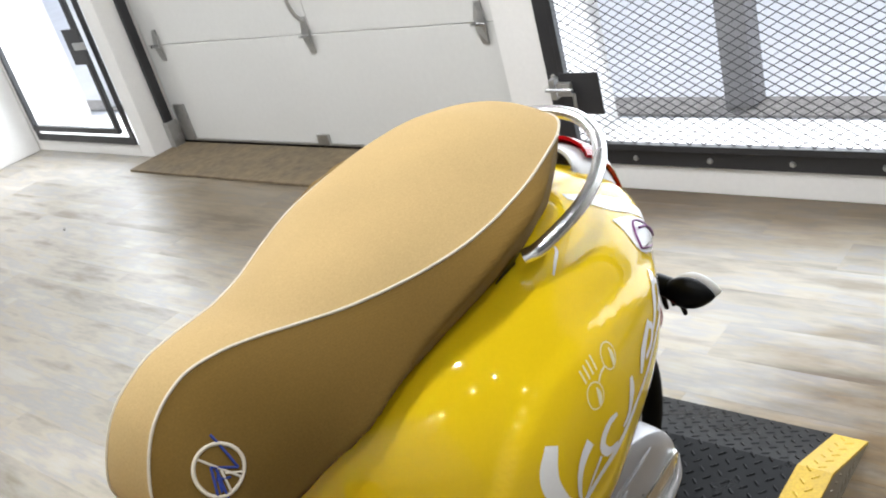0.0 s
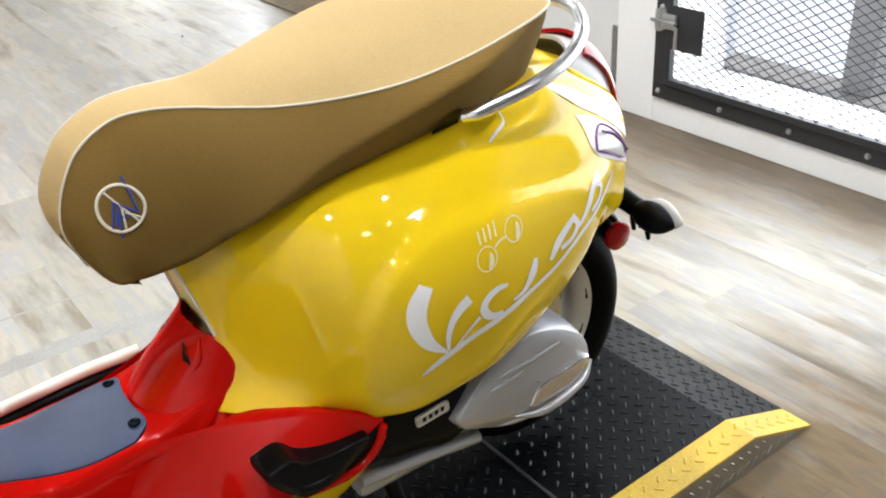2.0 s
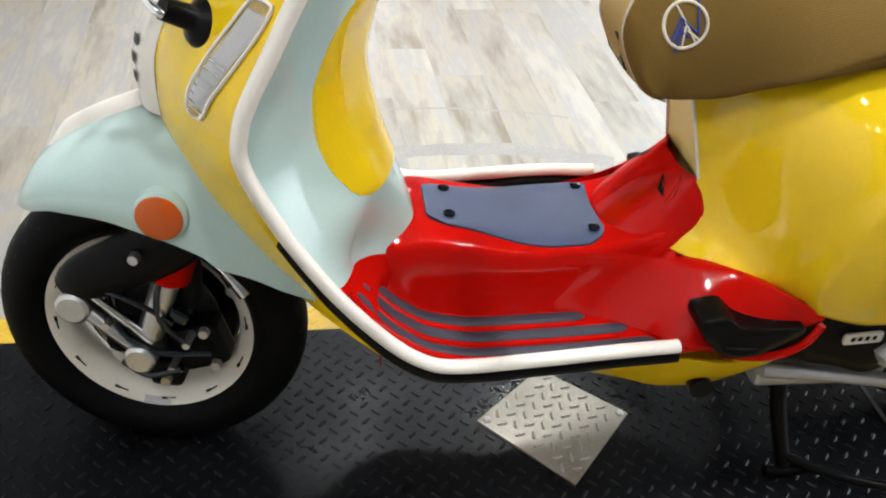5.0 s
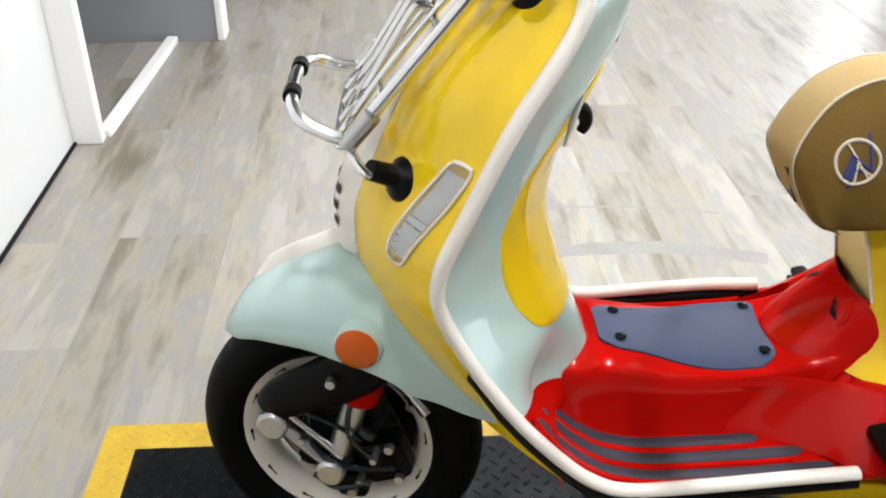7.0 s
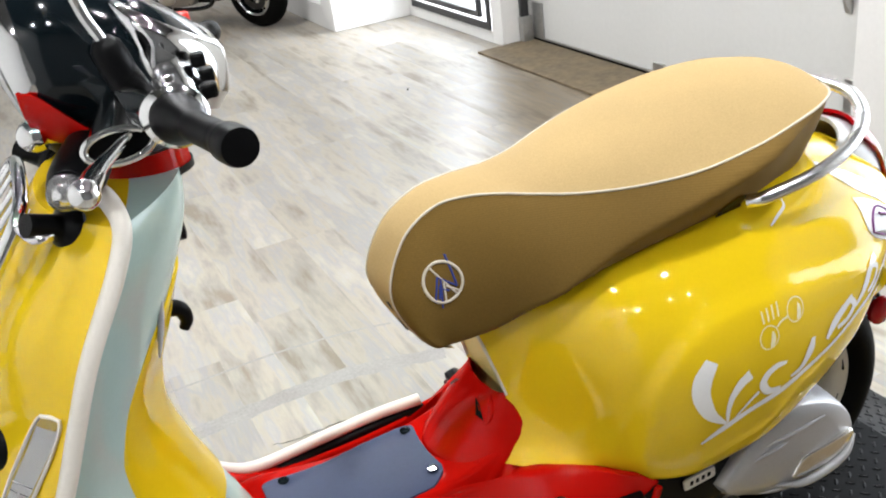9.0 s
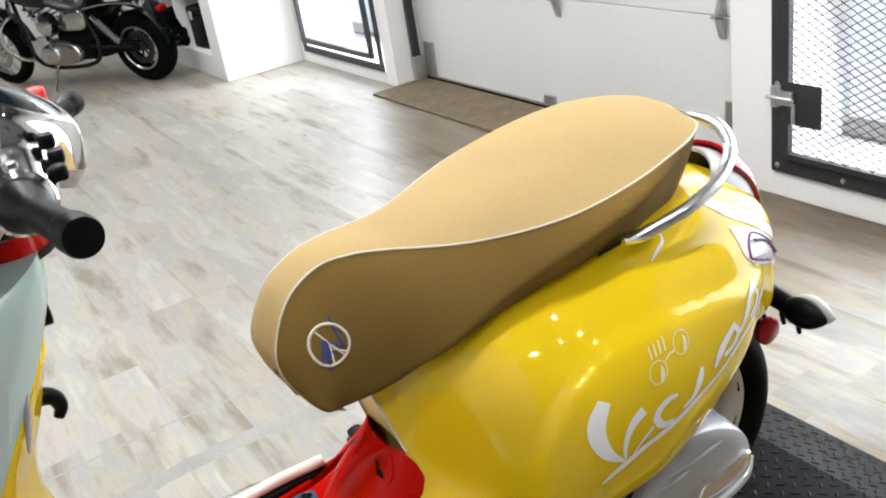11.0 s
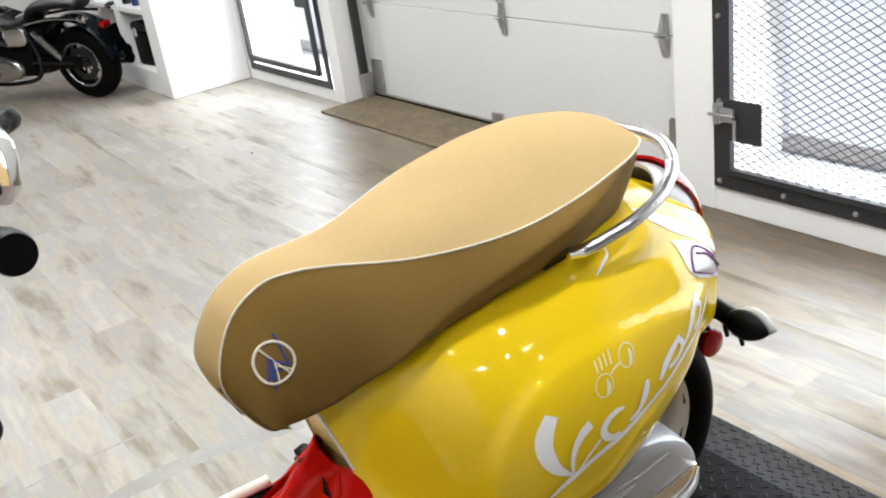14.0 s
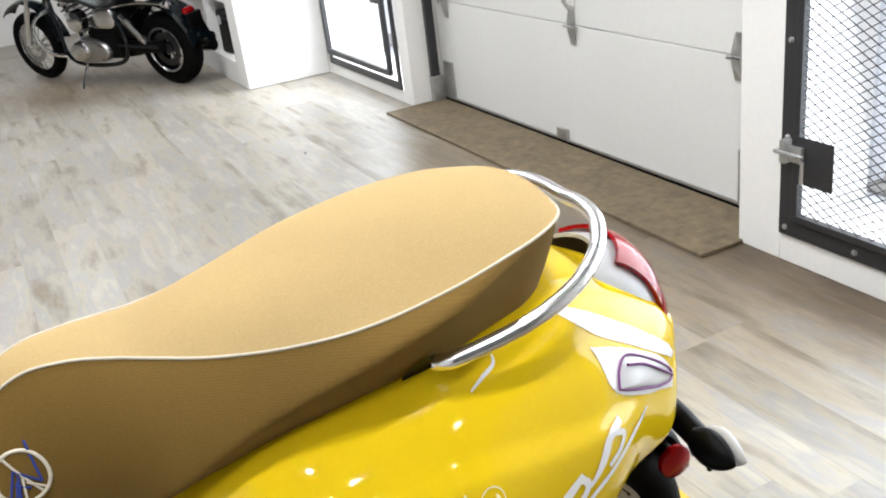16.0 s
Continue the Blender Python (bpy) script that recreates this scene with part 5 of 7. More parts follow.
def floor_at(x, y, off=0.0):
    a = abs(y)
    up = 1 - step(0.086, 0.108, a)
    side = 0.010 * step(0.185, 0.225, a)
    spread = 1 - step(0.086 + 0.045 * step(0.0, 0.12, x), 0.108 + 0.095 * step(0.0, 0.13, x), a)
    up = max(up, spread * step(-0.02, 0.10, x))
    crown = -0.010 * min(a / 0.086, 1.0) ** 2.5
    return floor_z(x) + (tunnel_z(x) + crown - floor_z(x)) * up + side + off


def floor_board():
    g = new("floor_board")
    g.parent = scooter
    g["label"] = "glossy red floor board with dark strips"
    rows = []
    for x in np.linspace(-0.398, 0.10, 80):
        half = 0.224
        # beside the cover the pan stays under the side skirt's edge
        top = lambda y: 0.505 + 0.07 * step(0.105, 0.075, abs(y)) if x > -0.04 else 1.0
        rows.append([(x, half * v, min(floor_at(x, half * v), top(half * v))) for v in np.linspace(-1, 1, 101)])
    verts, faces = sheet(rows)
    add_part("floor_pan", slab("floor_pan", rows, (0, 0, -0.005), RED), g, "glossy red pan with a raised tunnel")
    # ribs and strips
    for s in (-1, 1):
        for y, x0, x1 in ((0.122, -0.372, -0.058), (0.154, -0.384, -0.004), (0.187, -0.392, 0.026)):
            for dy, w, h, mat, nm, lab in ((0.0, 0.0105, 0.0045, RIB, "foot_strip", "dark rubber foot strip"), (0.0175, 0.0055, 0.005, RED, "floor_ridge", "")):
                rows = []
                for x in np.linspace(x0, x1 - (0.02 if nm == "floor_ridge" else 0), 44):
                    q = min((x - x0) / 0.02, (x1 - x) / 0.02, 1.0)
                    r = []
                    for v in np.linspace(-1, 1, 9):
                        yy = y + dy + w * v * (0.35 + 0.65 * math.sqrt(max(q, 0.0)))
                        e = (1 - abs(v) ** 4) * h * min(1, max(q, 0) * 2)
                        r.append((x - e * 0.35 * step(-0.30, -0.38, x), s * yy, floor_at(x, yy) + 0.0008 + e))
                    rows.append(r)
                verts, faces = sheet(rows)
                add_part(nm, mesh_of(nm, verts, faces, mat), g, lab)
        # red side skirt under the body's front
        top = spline([(-0.100, 0.088, 0.498), (-0.040, 0.096, 0.508), (0.020, 0.116, 0.514), (0.090, 0.150, 0.524), (0.150, 0.190, 0.526), (0.190, 0.212, 0.514), (0.215, 0.216, 0.503), (0.240, 0.218, 0.490)], 60)
        bot = spline([(-0.100, 0.109, 0.412), (-0.040, 0.128, 0.415), (0.012, 0.164, 0.424), (0.055, 0.220, 0.440), (0.110, 0.224, 0.432), (0.178, 0.222, 0.424), (0.224, 0.220, 0.444), (0.240, 0.219, 0.484)], 60)
        rows = []
        for a, b in zip(top, bot):
            r = [(a[0], s * (a[1] - 0.002 - 0.05 * step(0.03, 0.08, a[0])), a[2] - 0.020), (a[0], s * (a[1] - 0.001 - 0.01 * step(0.03, 0.08, a[0])), a[2] + 0.001)]
            for q in np.linspace(0, 1, 16):
                p = a + (b - a) * q
                bulge = -0.010 * math.sin(math.pi * q) * step(0.14, -0.02, p[0]) + 0.004 * math.sin(math.pi * q)
                r.append((p[0], s * (p[1] + bulge), p[2]))
            rows.append(r)
        verts, faces = sheet(rows)
        sk = add_part("side_skirt", thick(mesh_of("side_skirt", verts, faces, RED), 0.005), g, "glossy red side skirt")
        # dark foot-rest recess and folded foot rest
        def at(u, v, off):
            i = u * 59
            k = min(int(i), 58)
            a = top[k] + (top[k + 1] - top[k]) * (i - k)
            b = bot[k] + (bot[k + 1] - bot[k]) * (i - k)
            p = a + (b - a) * v
            return (p[0], s * (p[1] + 0.004 * math.sin(math.pi * v) + off), p[2])
        rows = []
        for q in np.linspace(0, 1, 16):
            lo, hi = 0.95 - 0.16 * q ** 3, 0.62 - 0.22 * q
            rows.append([at(0.52 + 0.44 * q, lo + (hi - lo) * v, 0.0015) for v in np.linspace(0, 1, 6)])
        verts, faces = sheet(rows)
        add_part("recess", mesh_of("recess", verts, faces, BLACK), sk, "black foot-rest recess")
        lip = [tuple(p) for p in (at(0.56 + 0.42 * q, 0.985 - 0.10 * q ** 3, 0.004) for q in np.linspace(0, 1, 14))]
        add_part("skirt_lip", tube_mesh("skirt_lip", lip, 0.0065, RED, 8), sk, "rounded red lip under the foot rest")
        # yellow lower cover
        rows = []
        lowz = curve([-0.24, -0.12, 0.0, 0.07, 0.115, 0.20, 0.25], [0.390, 0.362, 0.332, 0.312, 0.312, 0.338, 0.375])
        hiz = curve([-0.24, -0.11, 0.04, 0.13, 0.20, 0.25], [0.396, 0.396, 0.408, 0.395, 0.405, 0.440])
        for x in np.linspace(-0.24, 0.25, 40):
            rows.append([(x, s * (0.206 - 0.03 * q - 0.012 * q * q), hiz(x) + (lowz(x) - hiz(x)) * q) for q in np.linspace(0, 1, 10)] + [(x, s * 0.10, lowz(x) + 0.004)])
        verts, faces = sheet(rows)
        add_part("lower_cover", thick(mesh_of("lower_cover", verts, faces, YELLOW), 0.004), g, "yellow lower cover")
        add_part("rubber_stop", lathe_mesh("rubber_stop", [(0.0, 0.0), (0.0, 0.018), (0.02, 0.018), (0.026, 0.012), (0.026, 0.0)], BLACK, 18, "y", (0.118, -0.190 if s < 0 else 0.164, 0.328)), g, "black rubber stop")
    # tunnel mat
    rows = []
    for i in range(46):
        q = i / 45
        r = []
        for v in np.linspace(-1, 1, 41):
            e = 1 - (max(abs(v) - 0.62, 0.0) / 0.38) ** 2.4
            x0, x1 = -0.285 + 0.030 * (1 - e), -0.022 - 0.034 * (1 - e) - 0.014 * (1 - v * v)
            x = x0 + (x1 - x0) * q
            y = 0.004 + (0.052 + 0.030 * step(0.0, 0.8, q)) * v
            r.append((x, y, floor_at(x, y) + 0.003 + 0.002 * (1 - v ** 8)))
        rows.append(r)
    verts, faces = sheet(rows)
    mat_ob = add_part("tunnel_mat", slab("tunnel_mat", rows, (0, 0, -0.006), BLUE_MAT), g, "blue-grey rubber tunnel mat")
    for x, ys in ((-0.252, (-0.028, 0.038)), (-0.045, (-0.052, 0.058))):
        for y in ys:
            z = floor_at(x, y) + 0.006
            b = add_part("mat_bolt", lathe_mesh("mat_bolt", [(0.0, 0.0085), (0.002, 0.0085), (0.0025, 0.006), (0.0005, 0.005), (0.0005, 0.0)], GLOSS_BLACK, 16, "z", (x, y, z)), mat_ob, "black bolt")
    return g


floor_board()


# ---- wheels ----
def wheel(name, label, centre, R, tyre_w, rim_r, parent, steer):
    """Tyre with tread grooves, cream rim with five spokes, brake disc and small marks."""
    g = new(name)
    g.parent = parent
    g["label"] = label
    if steer:
        turned(g)
    cx, cy, cz = centre
    h = tyre_w / 2
    prof = []
    for a in np.linspace(-math.pi * 0.5 - 0.9, math.pi * 0.5 + 0.9, 25):
        prof.append((h * math.sin(a) * (1.0 if abs(a) < 1.6 else 0.97), R - 0.048 + 0.048 * math.cos(a) if abs(a) < 1.57 else R - 0.048 - 0.030 * (abs(a) - 1.57)))
    prof += [(0.03, rim_r - 0.012), (-0.03, rim_r - 0.012)]
    tyre = add_part("tyre", ring_lathe("tyre", prof, RUBBER, 72, "y", centre), g, "black road tyre")
    # tread grooves as thin raised sipes
    verts, faces = [], []
    for k in range(40):
        a0 = 2 * math.pi * k / 40
        for s in (-1, 1):
            i = len(verts)
            for q, w in ((0.0, 0.004), (0.5, 0.004), (1.0, 0.002)):
                ang = a0 + 0.10 * q * 1.0
                y = s * (0.10 + 0.75 * q) * h
                rr = R - 0.048 + 0.048 * math.sqrt(max(0.0, 1 - (y / h) ** 2)) + 0.0006
                for d in (-1, 1):
                    b = ang + d * w / R
                    verts.append((cx + rr * math.cos(b), cy + y, cz + rr * math.sin(b)))
            faces += [(i, i + 1, i + 3, i + 2), (i + 2, i + 3, i + 5, i + 4)]
    add_part("tread_groove", mesh_of("tread_groove", verts, faces, BLACK), tyre)
    # rim
    lip = [(-h * 0.62, rim_r), (-h * 0.66, rim_r - 0.004), (-h * 0.60, rim_r - 0.012), (-h * 0.42, rim_r - 0.030), (-h * 0.05, rim_r - 0.038), (h * 0.5, rim_r - 0.034), (h * 0.64, rim_r - 0.004), (h * 0.62, rim_r), (h * 0.45, rim_r - 0.012), (0.0, rim_r - 0.018), (-h * 0.45, rim_r - 0.012)]
    rim = add_part("rim", ring_lathe("rim", lip, RIM_CREAM, 72, "y", centre, 50), g, "cream painted rim")
    for k in range(5):
        a = 2 * math.pi * k / 5 + 0.35
        pts = [(cx + r * math.cos(a), cy + yy, cz + r * math.sin(a)) for r, yy in ((0.03, 0.030), (rim_r * 0.5, 0.034), (rim_r - 0.034, 0.012))]
        add_part("spoke", tube_mesh("spoke", pts, lambda t: 0.017 - 0.003 * t, RIM_CREAM, 10, 12, flat=0.7, up=(0, 1, 0)), rim)
    add_part("hub", lathe_mesh("hub", [(-0.01, 0.0), (-0.01, 0.03), (0.03, 0.036), (0.05, 0.03), (0.05, 0.0)], DARK_METAL, 28, "y", centre), g)
    add_part("hub_plate", lathe_mesh("hub_plate", [(0.012, 0.0), (0.012, 0.120), (0.020, 0.124), (0.030, 0.120), (0.030, 0.0)], BLACK, 40, "y", centre), g, "black hub plate")
    disc = ring_lathe("brake_disc", [(-0.006, 0.100), (-0.006, 0.066), (-0.002, 0.066), (-0.002, 0.100)], STEEL, 48, "y", (cx, cy - 0.004, cz))
    add_part("brake_disc", disc, g, "steel brake disc")
    # marks printed on the rim lip
    for k in range(12):
        a = 2 * math.pi * k / 12 + 0.12
        pts = []
        for q in np.linspace(-1, 1, 5):
            b = a + q * 0.075
            rr = rim_r - 0.0205
            pts.append((cx + rr * math.cos(b), cy - h * 0.535 - 0.0006, cz + rr * math.sin(b)))
        add_part("rim_mark", tube_mesh("rim_mark", pts, lambda t: 0.0012 + 0.0012 * (t < 0.3), GLOSS_BLACK, 5), rim, "small dark rim mark")
    return g, rim


FW = (-0.680, 0.024, 0.318)
RW = (0.655, 0.0, 0.350)
fw, frim = wheel("front_wheel", "front wheel with cream rim, turned slightly", FW, 0.230, 0.110, 0.165, scooter, True)
rw, rrim = wheel("rear_wheel", "rear wheel with cream rim", RW, 0.230, 0.116, 0.166, scooter, False)
_tag = []
for q in np.linspace(-1, 1, 7):
    b = -math.pi / 2 + q * 0.14
    _tag.append([(FW[0] + r * math.cos(b), FW[1] - 0.0305 - 0.004 * (r > 0.145), FW[2] + r * math.sin(b)) for r in (0.142, 0.156)])
add_part("rim_sticker", mesh_of("rim_sticker", *sheet(_tag), GREY_PLASTIC), frim, "grey rim sticker")


# ---- front suspension ----
def suspension():
    g = new("front_suspension")
    g.parent = scooter
    g["label"] = "single-sided front suspension in black and chrome"
    turned(g)
    g.matrix_basis = g.matrix_basis @ Matrix.Translation((0.005, 0.018, 0.004))
    y = -0.088
    add_part("fork_arm", tube_mesh("fork_arm", [(-0.560, -0.075, 0.60), (-0.600, y - 0.012, 0.535), (-0.660, y - 0.016, 0.485), (-0.735, y - 0.012, 0.440), (-0.762, y - 0.006, 0.410)], lambda t: 0.052 - 0.022 * t, BLACK, 14, 30, flat=0.5, up=(0, 1, 0)), g, "black fork arm cover")
    add_part("arm_bolt", lathe_mesh("arm_bolt", [(-0.012, 0.0), (-0.012, 0.007), (0.0, 0.008)], STEEL, 10, "y", (-0.655, y - 0.040, 0.500)), g)
    # swinging link, with caps at both ends
    add_part("link", tube_mesh("link", [(-0.758, y - 0.004, 0.392), (-0.715, y - 0.004, 0.355), (-0.672, y - 0.004, 0.318)], 0.017, STEEL, 12, 14, flat=0.7), g, "worn steel link")
    for x, z, r in ((-0.758, 0.392, 0.024), (-0.672, 0.314, 0.022)):
        add_part("link_cap", lathe_mesh("link_cap", [(-0.022, 0.0), (-0.022, r * 0.8), (-0.018, r), (0.03, r), (0.03, 0.0)], STEEL, 26, "y", (x, y - 0.006, z)), g, "steel end cap")
    # damper with red bellows
    p0, p1 = np.array((-0.662, y + 0.002, 0.345)), np.array((-0.604, y + 0.008, 0.530))
    add_part("damper", tube_mesh("damper", [p0, p0 + (p1 - p0) * 0.60], 0.019, STEEL, 18), g, "steel damper")
    rows = []
    zig = [(0.52 + 0.30 * k / 13, 0.026 + (0.005 if k % 2 else 0.0)) for k in range(14)]
    pts = [p0 + (p1 - p0) * q for q, _ in zig]
    rad = [r for _, r in zig]
    add_part("bellows", tube_mesh("bellows", pts, lambda t: rad[min(int(round(t * 13)), 13)], RED, 20), g, "red rubber bellows")
    # caliper, hoses, levers
    part("caliper", box_bm((0.075, 0.05, 0.075), (-0.598, -0.055, 0.318), 0.012, 2, Matrix.Rotation(radians(-20), 4, "Y")), BLACK, g, "black brake caliper")
    part("caliper_pad", box_bm((0.05, 0.045, 0.05), (-0.648, -0.06, 0.268), 0.01, 2), BLACK, g)
    for x, z in ((-0.570, 0.300), (-0.585, 0.355), (-0.645, 0.262)):
        add_part("caliper_bolt", lathe_mesh("caliper_bolt", [(-0.010, 0.0), (-0.010, 0.007), (0.0, 0.008)], STEEL, 10, "y", (x, -0.083, z)), g, "steel bolt")
    add_part("brake_hose", tube_mesh("brake_hose", [(-0.62, -0.07, 0.53), (-0.700, -0.085, 0.44), (-0.702, -0.098, 0.36), (-0.650, -0.102, 0.325), (-0.575, -0.09, 0.322)], 0.0055, GLOSS_BLACK, 8, 40), g, "black brake hose")
    add_part("hub_lever", tube_mesh("hub_lever", [(-0.745, y - 0.02, 0.43), (-0.700, y - 0.016, 0.385), (-0.655, y - 0.012, 0.340)], 0.006, CHROME, 8, 16), g, "chrome rod")
    add_part("stay", tube_mesh("stay", [(-0.600, -0.03, 0.46), (-0.560, -0.035, 0.425), (-0.535, -0.04, 0.395)], 0.012, CHROME, 10, 16), g, "chrome stay")
    for pts, r in (([(-0.60, -0.080, 0.52), (-0.635, -0.100, 0.45), (-0.640, -0.108, 0.39), (-0.612, -0.100, 0.345)], 0.0045), ([(-0.735, -0.105, 0.43), (-0.700, -0.112, 0.425), (-0.655, -0.110, 0.405), (-0.625, -0.100, 0.375)], 0.004), ([(-0.700, -0.100, 0.30), (-0.660, -0.112, 0.290), (-0.615, -0.106, 0.300)], 0.005)):
        add_part("cable", tube_mesh("cable", pts, r, GLOSS_BLACK, 8, 24), g, "thin black cable")
    part("sensor", box_bm((0.030, 0.022, 0.020), (-0.618, -0.088, 0.385), 0.004, 2, Matrix.Rotation(radians(30), 4, "Y")), GLOSS_BLACK, g, "small black sensor")
    for x, z in ((-0.715, 0.366), (-0.628, 0.300), (-0.605, 0.345), (-0.640, 0.395)):
        add_part("bolt_head", lathe_mesh("bolt_head", [(-0.012, 0.0), (-0.012, 0.0055), (0.0, 0.006), (0.02, 0.006)], STEEL, 6, "y", (x, -0.098, z)), g, "steel bolt")
    part("mount_block", box_bm((0.12, 0.05, 0.09), (-0.655, -0.050, 0.415), 0.02, 2), BLACK, g, "black mount")
    part("axle_block", box_bm((0.10, 0.06, 0.10), (-0.69, -0.045, 0.335), 0.02, 2), BLACK, g, "dark axle carrier")
    return g


suspension()


# ---- front fender ----
fen_zt = curve([-0.843, -0.801, -0.752, -0.690, -0.620, -0.560, -0.490, -0.390], [0.527, 0.590, 0.630, 0.662, 0.690, 0.702, 0.700, 0.675])
fen_zb = curve([-0.843, -0.801, -0.752, -0.690, -0.620, -0.560, -0.535, -0.500, -0.450, -0.390], [0.509, 0.532, 0.554, 0.560, 0.548, 0.528, 0.510, 0.500, 0.478, 0.455])
fen_w = curve([-0.843, -0.801, -0.752, -0.690, -0.620, -0.560, -0.470, -0.390], [0.020, 0.071, 0.102, 0.120, 0.129, 0.131, 0.124, 0.108])


def fender_at(x, q, off=0.0):
    """q from the ridge (0) to the lower edge (1)."""
    zt, zb, w = fen_zt(x), fen_zb(x), fen_w(x)
    zs = zb + (zt - zb) * 0.30
    if q < 0.62:
        a = math.pi / 2 * q / 0.62
        y, z = w * math.sin(a) ** 0.95, zs + (zt - zs) * math.cos(a) ** 1.15
    else:
        k = (q - 0.62) / 0.38
        y, z = w * (1 + 0.02 * math.sin(math.pi * k)), zs + (zb - zs) * k
    return (x, -(y + off * math.sin(min(q * 2, 1) * math.pi / 2)), z + off * math.cos(min(q * 2, 1) * math.pi / 2))


def fender():
    rows = []
    for x in np.linspace(-0.843, -0.39, 64):
        rows.append([fender_at(x, q) for q in np.linspace(0, 1, 30)])
    rows = mirrored(rows)
    verts, faces = sheet(rows)
    f = turned(add_part("front_fender", thick(mesh_of("front_fender", verts, faces, MINT), 0.004), scooter, "glossy mint front fender"))
    # pale crest along the ridge
    rows = []
    for x in np.linspace(-0.800, -0.56, 40):
        e = min(1.0, (x + 0.800) / 0.03, (-0.56 - x) / 0.03)
        rows.append([(x, 0.020 * v * math.sqrt(max(e, 0.0)) + 0.0, fen_zt(x) + 0.020 * (1 - v ** 2) * max(e, 0) - 0.003) for v in np.linspace(-1, 1, 11)])
    verts, faces = sheet(rows)
    add_part("crest", mesh_of("crest", verts, faces, CREAM), f, "cream fender crest")
    for s in (-1, 1):
        c = fender_at(-0.603, 0.70)
        base = add_part("reflector_base", lathe_mesh("reflector_base", [(0.010, 0.036), (-0.006, 0.034), (-0.010, 0.030), (-0.010, 0.0)], MINT, 36, "y", (c[0], c[1] if s < 0 else -c[1], c[2] + 0.004)), f)
        yy = c[1] if s < 0 else -c[1]
        lens = [(-0.004, 0.0305), (-0.011, 0.0300), (-0.0125, 0.028), (-0.0130, 0.0)] if s < 0 else [(0.004, 0.0305), (0.011, 0.0300), (0.0125, 0.028), (0.0130, 0.0)]
        add_part("side_reflector", lathe_mesh("side_reflector", lens, ORANGE_LENS, 36, "y", (c[0], yy, c[2] + 0.004), 60), base, "round orange side reflector")
    return f


fender()


# ---- headset and bars ----
def oval(xc, zc, rx, rz, y, n=32, p=1.0):
    return [(xc + rx * math.copysign(abs(math.cos(a)) ** p, math.cos(a)), y, zc + rz * math.copysign(abs(math.sin(a)) ** p, math.sin(a))) for a in np.linspace(0, 2 * math.pi, n, endpoint=False)]


def headset():
    g = new("headset")
    g.parent = scooter
    g["label"] = "handlebar headset in gloss black, chrome and red"
    g.matrix_basis = Matrix.Translation((0, 0, -0.006)) @ Matrix.Translation(AXIS_P) @ Matrix.Rotation(radians(-9.7), 4, AXIS_D) @ Matrix.Translation(-AXIS_P)
    # bucket of the headlamp, from its ring back to the instruments
    xs = [-0.410, -0.40, -0.375, -0.345, -0.31, -0.285]
    wy = curve(xs, [0.096, 0.100, 0.102, 0.100, 0.094, 0.085])
    zt = curve(xs, [1.312, 1.318, 1.322, 1.314, 1.296, 1.276])
    zb = curve(xs, [1.142, 1.136, 1.130, 1.128, 1.130, 1.134])
    rows = []
    for x in np.linspace(-0.410, -0.285, 30):
        w, a, b = wy(x), zt(x), zb(x)
        c, h = (a + b) / 2, (a - b) / 2
        rows.append([(x, w * math.copysign(abs(math.cos(t)) ** 0.85, math.cos(t)), c + h * math.copysign(abs(math.sin(t)) ** 0.9, math.sin(t))) for t in np.linspace(0, 2 * math.pi, 48, endpoint=False)])
    verts, faces = sheet(rows, False, True)
    faces.append(tuple(range(29 * 48, 30 * 48)))
    add_part("cowl", mesh_of("cowl", verts, faces, GLOSS_BLACK), g, "gloss black headset cowl")
    # chrome headlamp ring and glass, tipped a little upwards
    tip = Matrix.Translation((-0.405, 0, 1.226)) @ Matrix.Rotation(radians(-8), 4, "Y")
    ring = ring_lathe("headlamp_ring", [(0.012, 0.101), (-0.006, 0.102), (-0.016, 0.097), (-0.020, 0.088), (-0.014, 0.084), (0.012, 0.092)], CHROME, 56, "x")
    ring.transform(tip)
    hl = add_part("headlamp_ring", ring, g, "chrome headlamp ring")
    glass = lathe_mesh("headlamp_glass", [(-0.014, 0.087), (-0.028, 0.070), (-0.037, 0.040), (-0.040, 0.0)], CLEAR_LENS, 48, "x", sharp_at=80)
    glass.transform(tip)
    add_part("headlamp_glass", glass, hl, "clear headlamp glass")
    bowl = lathe_mesh("headlamp_bowl", [(-0.012, 0.085), (0.005, 0.07), (0.025, 0.03), (0.025, 0.0)], CHROME, 40, "x", sharp_at=80)
    bowl.transform(tip)
    add_part("headlamp_bowl", bowl, hl)
    # red wedge under the headlamp
    low = curve([-0.416, -0.402, -0.380, -0.355, -0.335], [1.158, 1.140, 1.132, 1.134, 1.138])
    high = curve([-0.416, -0.402, -0.380, -0.355, -0.335], [1.206, 1.202, 1.182, 1.156, 1.140])
    rows = []
    for x in np.linspace(-0.416, -0.335, 20):
        w = wy(max(x, -0.410)) + 0.004
        lo, hi = low(x), high(x)
        rows.append([(x, w * math.copysign(abs(math.cos(a)) ** 0.55, math.cos(a)), hi + (lo - hi) * abs(math.sin(a)) ** 0.8) for a in np.linspace(0, math.pi, 33)])
    verts, faces = sheet(rows)
    lc = add_part("lower_cover", thick(mesh_of("lower_cover", verts, faces, RED), 0.004), g, "glossy red lower headset cover")
    for s in (-1, 1):
        add_part("cover_stud", lathe_mesh("cover_stud", [(-0.018, 0.0), (-0.016, 0.008), (-0.010, 0.015), (0.0, 0.018), (0.010, 0.016)], CHROME, 20, "x", (-0.416, s * 0.076, 1.156)), lc, "small round chrome stud")
    # black neck with a red ring
    rows = []
